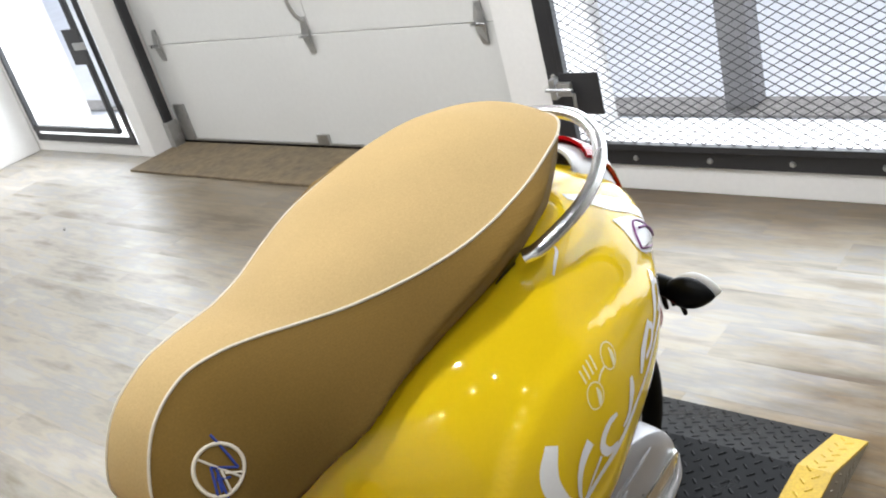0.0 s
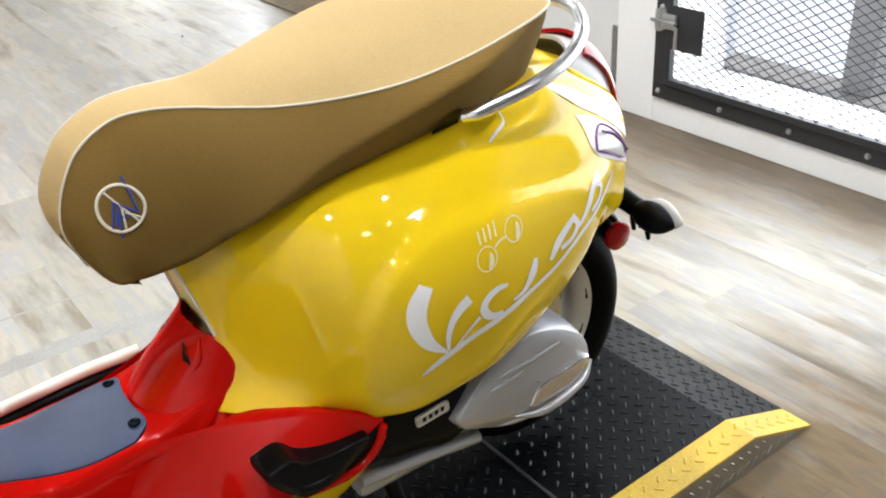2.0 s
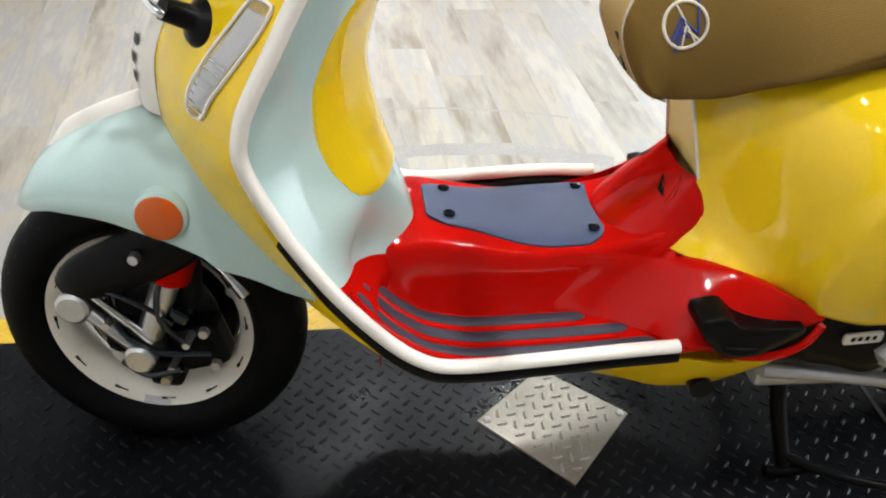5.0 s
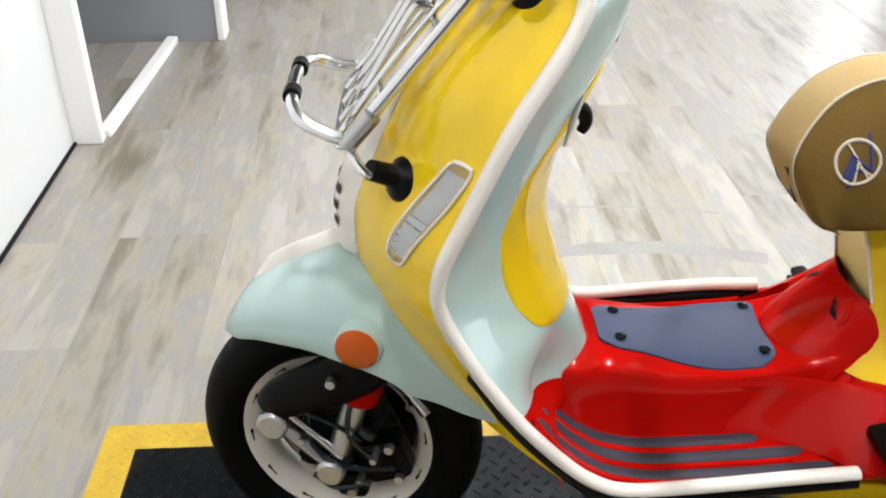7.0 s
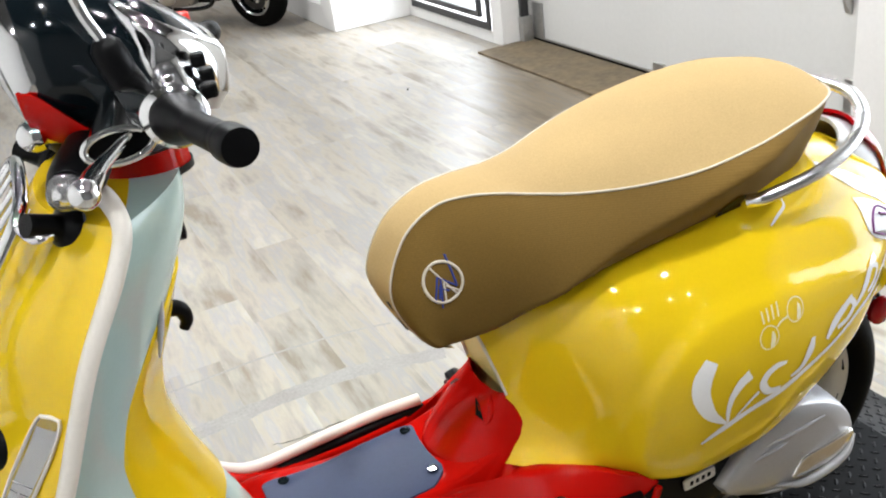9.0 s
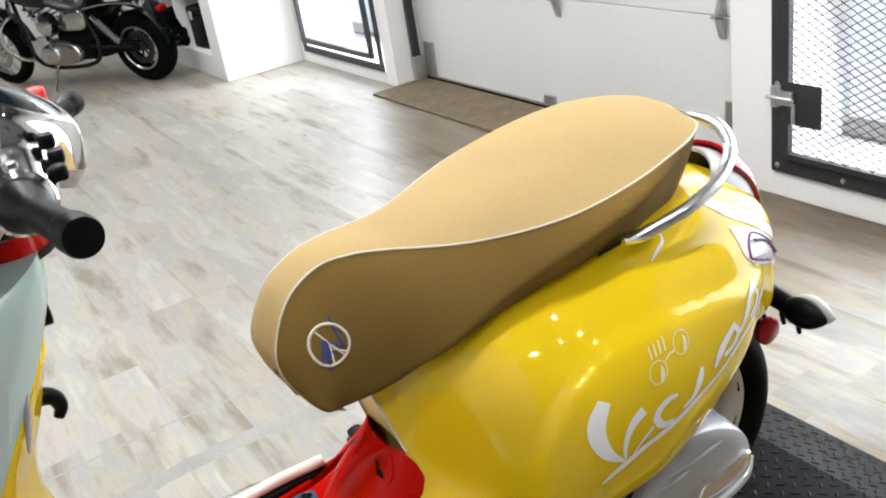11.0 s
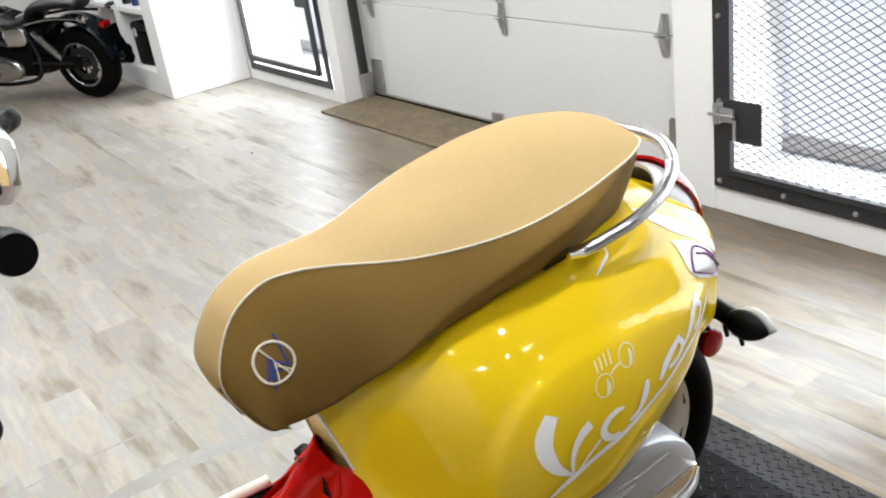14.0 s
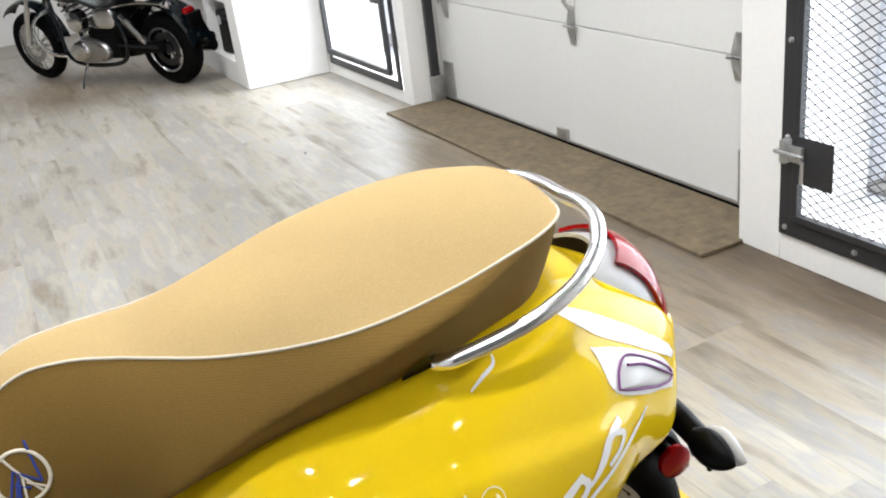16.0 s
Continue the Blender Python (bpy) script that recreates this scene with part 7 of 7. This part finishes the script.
# ---- motorcycles in the background ----
def spoked_wheel(parent, c, R, w, label, spokes=11, mat=CHROME):
    g = new("wheel")
    g.parent = parent
    g["label"] = label
    h = w / 2
    prof = [(h * math.sin(a), R - h * 0.75 + h * 0.75 * math.cos(a)) for a in np.linspace(-1.57, 1.57, 13)] + [(h * 0.8, R - h * 1.7), (-h * 0.8, R - h * 1.7)]
    add_part("tyre", ring_lathe("tyre", prof, RUBBER, 56, "y", c), g, "black tyre")
    r1 = R - h * 1.55
    add_part("rim", ring_lathe("rim", [(-h * 0.7, r1), (-h * 0.72, r1 - 0.012), (-h * 0.2, r1 - 0.024), (h * 0.2, r1 - 0.024), (h * 0.72, r1 - 0.012), (h * 0.7, r1)], mat, 56, "y", c), g, "bright rim")
    for k in range(spokes):
        a = 2 * math.pi * k / spokes
        add_part("spoke", tube_mesh("spoke", [(c[0] + 0.03 * math.cos(a), c[1] - 0.02, c[2] + 0.03 * math.sin(a)), (c[0] + (r1 - 0.02) * math.cos(a), c[1], c[2] + (r1 - 0.02) * math.sin(a))], 0.008, mat, 6), g)
    add_part("hub", lathe_mesh("hub", [(-0.05, 0.0), (-0.05, 0.035), (0.05, 0.035), (0.05, 0.0)], CHROME if mat is CHROME else DARK_METAL, 20, "y", c), g)
    add_part("disc", ring_lathe("disc", [(-0.055, 0.13), (-0.055, 0.08), (-0.050, 0.08), (-0.050, 0.13)], STEEL if mat is CHROME else DARK_METAL, 40, "y", c), g, "brake disc")
    return g


def cruiser():
    """Black cruiser; its front points to -x of its own frame."""
    b = thing("motorcycle", "black cruiser motorcycle with chrome engine on its side stand", "motorcycle", "parked motorcycles")
    spoked_wheel(b, (-0.80, 0, 0.29), 0.29, 0.10, "front wheel with bright rim")
    spoked_wheel(b, (0.80, 0, 0.285), 0.285, 0.15, "rear wheel with bright rim lip and black spokes", 9, GLOSS_BLACK)
    add_part("rim_lip", ring_lathe("rim_lip", [(-0.074, 0.176), (-0.078, 0.168), (-0.070, 0.160), (-0.066, 0.172)], STEEL, 48, "y", (0.80, 0, 0.285)), b, "bright rim lip")
    for s in (-1, 1):
        add_part("fork_leg", tube_mesh("fork_leg", [(-0.80, s * 0.09, 0.325), (-0.66, s * 0.09, 0.62), (-0.50, s * 0.09, 0.98)], lambda t: 0.028 - 0.008 * (t > 0.5), CHROME, 14, 20), b, "chrome fork leg")
        shock = add_part("shock", tube_mesh("shock", [(0.70, s * 0.14, 0.36), (0.50, s * 0.14, 0.58)], 0.020, CHROME, 12), b, "chrome rear shock")
        for k in range(9):
            q = 0.1 + 0.085 * k
            c = np.array((0.70 - 0.20 * q, s * 0.14, 0.36 + 0.22 * q))
            ringp = [c + 0.028 * (math.cos(a) * np.array((0.77, 0, 0.64)) + math.sin(a) * np.array((0, 1, 0))) for a in np.linspace(0, 2 * math.pi, 16, endpoint=False)]
            add_part("coil", tube_mesh("coil", ringp, 0.005, CHROME, 6, closed=True), shock)
    rows = []
    for a in np.linspace(-0.3, 2.0, 24):
        rows.append([(-0.80 + 0.36 * math.cos(a + 0.4), 0.065 * v, 0.325 + 0.36 * math.sin(a + 0.4) - 0.02 * v * v) for v in np.linspace(-1, 1, 9)])
    add_part("front_fender", thick(mesh_of("front_fender", *sheet(rows), GLOSS_BLACK), 0.004), b, "black front fender")
    rows = []
    for a in np.linspace(0.10, 2.6, 28):
        rows.append([(0.80 + 0.345 * math.cos(a), 0.11 * v, 0.31 + 0.36 * math.sin(a) - 0.03 * v * v) for v in np.linspace(-1, 1, 11)])
    add_part("rear_fender", thick(mesh_of("rear_fender", *sheet(rows), GLOSS_BLACK), 0.005), b, "black rear fender")
    # tank and seat
    rows = []
    for q in np.linspace(0, 1, 24):
        x = -0.48 + 0.62 * q
        w = 0.135 * math.sin(math.pi * (0.12 + 0.83 * q)) ** 0.6
        h = 0.10 * math.sin(math.pi * (0.15 + 0.80 * q)) ** 0.6
        rows.append([(x, w * math.cos(a), 0.80 - 0.10 * q + h * math.sin(a)) for a in np.linspace(0, 2 * math.pi, 28, endpoint=False)])
    add_part("tank", mesh_of("tank", *sheet(rows, False, True), GLOSS_BLACK), b, "gloss black tank")
    rows = []
    prof = curve([0.05, 0.15, 0.30, 0.45, 0.52, 0.60, 0.75, 0.95], [0.74, 0.70, 0.665, 0.70, 0.775, 0.79, 0.795, 0.78])
    for x in np.linspace(0.05, 0.95, 40):
        w = 0.145 - 0.05 * step(0.5, 0.95, x)
        rows.append([(x, w * math.cos(a), prof(x) - 0.035 + 0.045 * math.sin(a)) for a in np.linspace(0, 2 * math.pi, 24, endpoint=False)])
    v, f = sheet(rows, False, True)
    f.append(tuple(range(39 * 24, 40 * 24)))
    add_part("saddle", mesh_of("saddle", v, f, LEATHER), b, "black leather two-up saddle")
    # engine: two finned cylinders in a V over round cases
    eng = new("engine")
    eng.parent = b
    eng["label"] = "polished V-twin engine"
    loft_plate("crankcase", [(-0.20, 0.30), (-0.14, 0.38), (0.0, 0.40), (0.16, 0.38), (0.24, 0.33), (0.25, 0.26), (0.18, 0.21), (0.0, 0.19), (-0.15, 0.21)], -0.16, -0.05, STEEL, eng, "polished primary case", 0.02, 0.12)
    loft_plate("case_cover", [(-0.18, 0.30), (-0.10, 0.38), (0.0, 0.38), (0.05, 0.30), (0.0, 0.23), (-0.12, 0.22)], -0.20, -0.15, CHROME, eng, "chrome clutch cover", 0.02, 0.2)
    box("gearbox", (0.02, -0.12, 0.22), (0.38, 0.14, 0.46), BLACK, eng, "black gearbox", 0.03)
    for d in (-0.32, 0.32):
        for k in range(7):
            z = 0.44 + 0.030 * k
            x = 0.02 + d * 0.55 * (k + 1) / 7 + (-0.03 if d < 0 else 0.03)
            part("fin", box_bm((0.15, 0.17, 0.012), (x, 0, z), 0.004, 1, Matrix.Rotation(d, 4, "Y")), STEEL if k % 2 else DARK_METAL, eng)
        part("rocker_box", box_bm((0.15, 0.15, 0.06), (0.02 + d * 0.66, 0, 0.675), 0.02, 2, Matrix.Rotation(d, 4, "Y")), CHROME, eng, "chrome rocker box")
    add_part("air_cleaner", lathe_mesh("air_cleaner", [(-0.21, 0.0), (-0.21, 0.07), (-0.20, 0.085), (-0.12, 0.085), (-0.12, 0.0)], CHROME, 32, "y", (0.02, 0, 0.55)), eng, "round chrome air cleaner")
    for k, (z0, z1) in enumerate(((0.30, 0.24), (0.26, 0.30))):
        add_part("exhaust", tube_mesh("exhaust", [(-0.10, 0.17, 0.58 - 0.1 * k), (-0.22, 0.18, 0.42), (-0.05, 0.19, z0), (0.4, 0.19, z1), (1.05, 0.19, z1)], lambda t: 0.026 + 0.022 * (t > 0.6), CHROME, 14, 40), b, "chrome exhaust pipe")
    # frame, battery box, side covers
    part("battery_box", box_bm((0.30, 0.22, 0.24), (0.40, 0, 0.50), 0.03, 2), BLACK, b, "black battery box")
    part("belt_guard", box_bm((0.42, 0.05, 0.10), (0.62, -0.10, 0.32), 0.02, 2), BLACK, b, "black belt guard")
    for s in (-1, 1):
        add_part("frame_tube", tube_mesh("frame_tube", [(-0.46, 0, 0.90), (-0.36, s * 0.08, 0.5), (-0.26, s * 0.11, 0.20), (0.3, s * 0.12, 0.19), (0.45, s * 0.12, 0.35), (0.40, s * 0.11, 0.62)], 0.017, GLOSS_BLACK, 10, 40), b, "black frame tube")
        add_part("swing_arm", tube_mesh("swing_arm", [(0.36, s * 0.11, 0.34), (0.80, s * 0.11, 0.325)], 0.022, GLOSS_BLACK, 10), b, "black swing arm")
        add_part("fender_strut", tube_mesh("fender_strut", [(0.40, s * 0.12, 0.64), (0.70, s * 0.115, 0.665), (0.98, s * 0.115, 0.65)], 0.013, CHROME, 10, 14), b, "chrome fender strut")
    loft_plate("side_cover", [(0.20, 0.48), (0.20, 0.62), (0.38, 0.64), (0.42, 0.56), (0.38, 0.48)], -0.15, -0.10, CHROME, b, "polished side cover", 0.01, 0.1)
    # bars, headlamp, tail lamp, stand
    for s in (-1, 1):
        add_part("handlebar", tube_mesh("handlebar", [(-0.46, 0, 1.03), (-0.46, s * 0.14, 1.06), (-0.42, s * 0.28, 1.14), (-0.30, s * 0.40, 1.13)], 0.013, CHROME, 10, 24), b, "chrome handlebar")
        add_part("grip", tube_mesh("grip", [(-0.35, s * 0.36, 1.133), (-0.25, s * 0.44, 1.127)], 0.018, RUBBER, 10), b, "black grip")
    add_part("headlamp", lathe_mesh("headlamp", [(0.07, 0.0), (0.06, 0.05), (0.0, 0.085), (-0.06, 0.09), (-0.075, 0.08), (-0.08, 0.0)], CHROME, 32, "x", (-0.60, 0, 0.93)), b, "chrome headlamp")
    part("tail_lamp", box_bm((0.05, 0.10, 0.05), (1.09, 0, 0.57), 0.02, 2), RED_LENS, b, "red tail lamp")
    part("plate_holder", box_bm((0.03, 0.14, 0.11), (1.13, 0, 0.50), 0.004, 1), BLACK, b, "black plate holder")
    for s in (-1, 1):
        add_part("rear_signal", lathe_mesh("rear_signal", [(-0.04, 0.0), (-0.035, 0.02), (0.0, 0.032), (0.03, 0.03), (0.035, 0.0)], CHROME, 20, "x", (1.05, s * 0.16, 0.66)), b, "chrome turn signal")
        add_part("engine_bar", tube_mesh("engine_bar", [(-0.42, s * 0.04, 0.62), (-0.46, s * 0.20, 0.56), (-0.46, s * 0.24, 0.42), (-0.40, s * 0.18, 0.28), (-0.30, s * 0.06, 0.22)], 0.015, CHROME, 10, 30), b, "chrome engine guard")
    add_part("side_stand", tube_mesh("side_stand", [(-0.08, -0.12, 0.20), (-0.06, -0.22, 0.10), (-0.03, -0.30, 0.012)], 0.012, CHROME, 10, 14), b, "chrome side stand")
    return b


_bike = cruiser()
_bike.matrix_world = pose(0.92, 6.52, 0.0, 0, 0, -58.5) @ pose(0.09, 0, 0, 6, 0, 0) @ Matrix.Scale(0.92, 4)


def street_bike():
    """Blue motorcycle seen from behind on its stand."""
    b = thing("motorcycle", "dark blue motorcycle standing on its black stand", "motorcycle", "parked motorcycles")
    spoked_wheel(b, (0.0, 0, 0.31), 0.31, 0.12, "wheel with grey rim", 6, STEEL)
    spoked_wheel(b, (-1.38, 0, 0.31), 0.31, 0.10, "wheel with grey rim", 6, STEEL)
    rows = []
    for a in np.linspace(0.2, 2.6, 26):
        rows.append([(0.36 * math.cos(a), 0.085 * v, 0.33 + 0.36 * math.sin(a) - 0.03 * v * v) for v in np.linspace(-1, 1, 9)])
    add_part("rear_fender", thick(mesh_of("rear_fender", *sheet(rows), BLUE_PAINT), 0.005), b, "dark blue fender")
    rows = []
    for q in np.linspace(0, 1, 20):
        x = -1.05 + 0.62 * q
        w, h = 0.14 * math.sin(math.pi * (0.1 + 0.85 * q)) ** 0.6, 0.12 * math.sin(math.pi * (0.1 + 0.85 * q)) ** 0.6
        rows.append([(x, w * math.cos(a), 0.84 + h * math.sin(a)) for a in np.linspace(0, 2 * math.pi, 24, endpoint=False)])
    add_part("tank", mesh_of("tank", *sheet(rows, False, True), BLUE_PAINT), b, "dark blue tank")
    rows = []
    for x in np.linspace(-0.48, 0.25, 20):
        rows.append([(x, 0.14 * math.cos(a), 0.78 + 0.05 * (x > -0.1) + 0.05 * math.sin(a)) for a in np.linspace(0, 2 * math.pi, 20, endpoint=False)])
    add_part("saddle", mesh_of("saddle", *sheet(rows, False, True), LEATHER), b, "black saddle")
    box("engine", (-0.95, -0.17, 0.22), (-0.42, 0.17, 0.62), DARK_METAL, b, "dark engine", 0.04)
    for s in (-1, 1):
        add_part("swing_arm", tube_mesh("swing_arm", [(-0.45, s * 0.11, 0.36), (0.0, s * 0.11, 0.31)], 0.024, STEEL, 10), b, "grey swing arm")
        add_part("fork_leg", tube_mesh("fork_leg", [(-1.38, s * 0.10, 0.31), (-1.08, s * 0.10, 1.0)], 0.025, CHROME, 12), b, "chrome fork leg")
        add_part("shock", tube_mesh("shock", [(-0.08, s * 0.14, 0.36), (-0.2, s * 0.14, 0.66)], 0.024, CHROME, 12), b, "chrome shock")
        add_part("silencer", tube_mesh("silencer", [(-0.7, s * 0.19, 0.24), (-0.1, s * 0.21, 0.28), (0.25, s * 0.22, 0.33)], lambda t: 0.025 + 0.025 * t, CHROME, 14, 20), b, "chrome silencer")
        add_part("handlebar", tube_mesh("handlebar", [(-1.06, 0, 1.05), (-1.04, s * 0.2, 1.10), (-0.94, s * 0.38, 1.10)], 0.012, CHROME, 10, 16), b, "chrome handlebar")
        add_part("stand_leg", tube_mesh("stand_leg", [(-0.42, s * 0.10, 0.24), (-0.36, s * 0.18, 0.02), (-0.26, s * 0.20, 0.015)], 0.013, BLACK, 10, 16), b, "black stand leg")
    add_part("stand_bar", tube_mesh("stand_bar", [(-0.36, -0.18, 0.03), (-0.36, 0.18, 0.03)], 0.012, BLACK, 10), b, "black stand bar")
    return b


_b2 = street_bike()
_b2.matrix_world = pose(-1.16, 4.10, 0.0, 0, 0, -102) 


# stand and cable on the floor beside the blue motorcycle
_st = thing("paddock_stand", "black tubular stand lying beside the blue motorcycle", "stand")
add_part("stand_bar", tube_mesh("stand_bar", [(-1.02, 5.05, 0.10), (-0.93, 4.82, 0.05), (-0.83, 4.58, 0.016)], 0.014, BLACK, 10, 16), _st)
add_part("stand_loop", tube_mesh("stand_loop", [(-0.99, 4.96, 0.08), (-0.92, 5.06, 0.04), (-0.83, 5.10, 0.015), (-0.82, 5.00, 0.015), (-0.88, 4.90, 0.03), (-0.90, 4.76, 0.04)], 0.007, BLACK, 8, 36), _st, "thin black loop")
_ca = thing("floor_cable", "thin black cable lying in a loop on the floor", "cable")
add_part("cable", tube_mesh("cable", [(-0.84, 5.63, 0.30), (-0.83, 5.40, 0.02), (-0.76, 5.08, 0.006), (-0.70, 4.99, 0.006), (-0.62, 5.08, 0.006), (-0.66, 5.22, 0.006), (-0.80, 5.25, 0.006), (-0.94, 5.27, 0.006)], 0.006, BLACK, 8, 60), _ca)


# ---- floor details and planks ----
def crack(pts, w, label):
    rng = random.Random(len(pts) * 7 + int(1000 * abs(pts[0][0])))
    c = spline(pts, 10 * len(pts))
    verts, faces = [], []
    for i, (x, y) in enumerate(c):
        j = 0.007 * (rng.random() - 0.5)
        fade = max(0.06, math.sin(i * 0.37 + 9 * pts[0][0]) ** 2)
        ww = w * fade * (0.25 + 1.1 * rng.random()) * min(1, i / 4 + 0.2, (len(c) - 1 - i) / 4 + 0.2)
        t = c[min(i + 1, len(c) - 1)] - c[max(i - 1, 0)]
        t = t / (np.linalg.norm(t) + 1e-9)
        n = np.array((-t[1], t[0]))
        p = np.array((x, y)) + n * j
        for s, h in ((-1, 0.0002), (-0.3, 0.0016), (0.5, 0.0010), (1, 0.0002)):
            verts.append((p[0] + n[0] * s * ww, p[1] + n[1] * s * ww, h))
        if i:
            k = 4 * i
            for a in range(3):
                faces.append((k - 4 + a, k - 3 + a, k + 1 + a, k + a))
    ob = add_part("floor_crack", mesh_of("floor_crack", verts, faces, CRACK, False), None)
    return setting(ob, label, "crack")


WORN = material("worn_brown_underlay", (0.19, 0.142, 0.082), 0.85, vary=0.4, scale=22, fine=120, bump=0.5, bump_scale=200)


def worn_patch(pts, label):
    """A torn-off flake: a thin ragged patch of the brown layer."""
    rng = random.Random(int(1000 * pts[0][0]))
    c = spline(list(pts) + [pts[0]], 44)[:-1]
    m = c.mean(axis=0)
    rim = [(x + 0.013 * (rng.random() - 0.5), y + 0.013 * (rng.random() - 0.5), 0.0006) for x, y in c]
    verts = [(m[0], m[1], 0.0010)] + rim
    faces = [(0, 1 + k, 1 + (k + 1) % len(rim)) for k in range(len(rim))]
    return setting(add_part("worn_patch", mesh_of("worn_patch", verts, faces, WORN, False), None), label, "worn patch")


worn_patch([(0.900, -0.374), (0.944, -0.386), (0.930, -0.426), (0.899, -0.445), (0.865, -0.436), (0.873, -0.398)], "torn brown patch in the vinyl floor")
worn_patch([(0.845, -0.468), (0.868, -0.470), (0.876, -0.500), (0.838, -0.525), (0.796, -0.557), (0.765, -0.552), (0.780, -0.520), (0.815, -0.495)], "torn brown patch in the vinyl floor")
worn_patch([(0.62, -0.335), (0.690, -0.345), (0.668, -0.380), (0.645, -0.425), (0.620, -0.46), (0.56, -0.44), (0.57, -0.37)], "bare brown patch beside the platform")
crack([(0.706, -0.316), (0.704, -0.337), (0.676, -0.377), (0.654, -0.418), (0.645, -0.452), (0.642, -0.50), (0.63, -0.56)], 0.0045, "dark torn crack in the vinyl floor beside the platform")
crack([(0.902, -0.372), (0.946, -0.384), (0.932, -0.426), (0.899, -0.447)], 0.0030, "lifted flake edge in the worn vinyl floor")
crack([(0.899, -0.447), (0.863, -0.437), (0.871, -0.396), (0.885, -0.380)], 0.0014, "lifted flake edge in the worn vinyl floor")
crack([(0.838, -0.470), (0.869, -0.464), (0.882, -0.498), (0.865, -0.529), (0.827, -0.566), (0.783, -0.613)], 0.0034, "lifted flake edge in the worn vinyl floor")
crack([(0.789, -0.405), (0.787, -0.439), (0.784, -0.481)], 0.0018, "fine crack in the worn vinyl floor")
crack([(0.873, -0.368), (0.830, -0.456), (0.788, -0.531)], 0.0010, "fine crack in the worn vinyl floor")
crack([(-0.128, 0.874), (-0.057, 0.860), (0.052, 0.860), (0.146, 0.825), (0.250, 0.794)], 0.0018, "long crack in the vinyl floor behind the scooter")
crack([(1.42, 3.42), (1.44, 3.455)], 0.004, "small dark scrap mark on the floor")


SCUFF = material("grey_tyre_scuff", (0.255, 0.245, 0.225), 0.55, vary=0.22, scale=8, fine=120)


def tyre_mark(pts, w, label):
    """A thin film of rubber along a curve on the floor."""
    rng = random.Random(11)
    c = spline(pts, 40)
    verts, faces = [], []
    for i, (x, y) in enumerate(c):
        t = c[min(i + 1, 39)] - c[max(i - 1, 0)]
        t = t / (np.linalg.norm(t) + 1e-9)
        for s in (-1, 1):
            ww = s * w / 2 * (0.85 + 0.3 * rng.random())
            verts.append((x - t[1] * ww, y + t[0] * ww, 0.0004))
        if i:
            faces.append((2 * i - 2, 2 * i - 1, 2 * i + 1, 2 * i))
    return setting(add_part("tyre_mark", mesh_of("tyre_mark", verts, faces, SCUFF, False), None), label, "tyre mark")


tyre_mark([(-0.34, 1.035), (-0.15, 1.055), (0.0, 1.062), (0.15, 1.062), (0.31, 1.022), (0.42, 0.985)], 0.062, "broad grey tyre mark curving over the vinyl floor")
tyre_mark([(-0.40, 1.282), (-0.20, 1.290), (-0.02, 1.296), (0.12, 1.286), (0.27, 1.262), (0.36, 1.236)], 0.010, "narrow grey tyre mark curving over the vinyl floor")


def planks():
    L, W = 1.22, 0.152
    bm = box_bm((L - 0.0002, W - 0.0002, 0.006), (0, 0, -0.003), 0.0002, 1)
    me = bpy.data.meshes.new("plank")
    bm.to_mesh(me)
    bm.free()
    me.materials.append(PLANK)
    rng = random.Random(5)
    x = 2.44 - W / 2
    while x > -2.85:
        y = -1.9 - rng.random() * L
        while y < 7.9:
            turn = 90 if rng.random() < 0.5 else -90
            if y - L / 2 > -2.75:
                ob = new("plank", me)
                ob.parent = floor
                ob.matrix_basis = pose(x, y, 0.0, 0, 0, turn)
            y += L
        x -= W
    # the rest, far off or behind, joined
    verts, faces = [], []
    for x0, x1, y0, y1 in ((-5.0, -2.92, -2.8, 9.3), (-2.92, 2.44, -2.8, -1.9), (-2.92, 2.44, 7.2, 9.3)):
        xx = x0
        while xx < x1 - 0.01:
            yy = y0
            while yy < y1 - 0.01:
                a, b = min(xx + W, x1) - 0.0012, min(yy + L, y1) - 0.0012
                k = len(verts)
                verts += [(xx, yy, -0.0012), (a, yy, -0.0012), (a, b, -0.0012), (xx, b, -0.0012)]
                faces.append((k, k + 1, k + 2, k + 3))
                yy += L
            xx += W
    rest = add_part("far_plank", mesh_of("far_plank", verts, faces, PLANK, False), floor)
    rest["kind"] = "stuff"


planks()
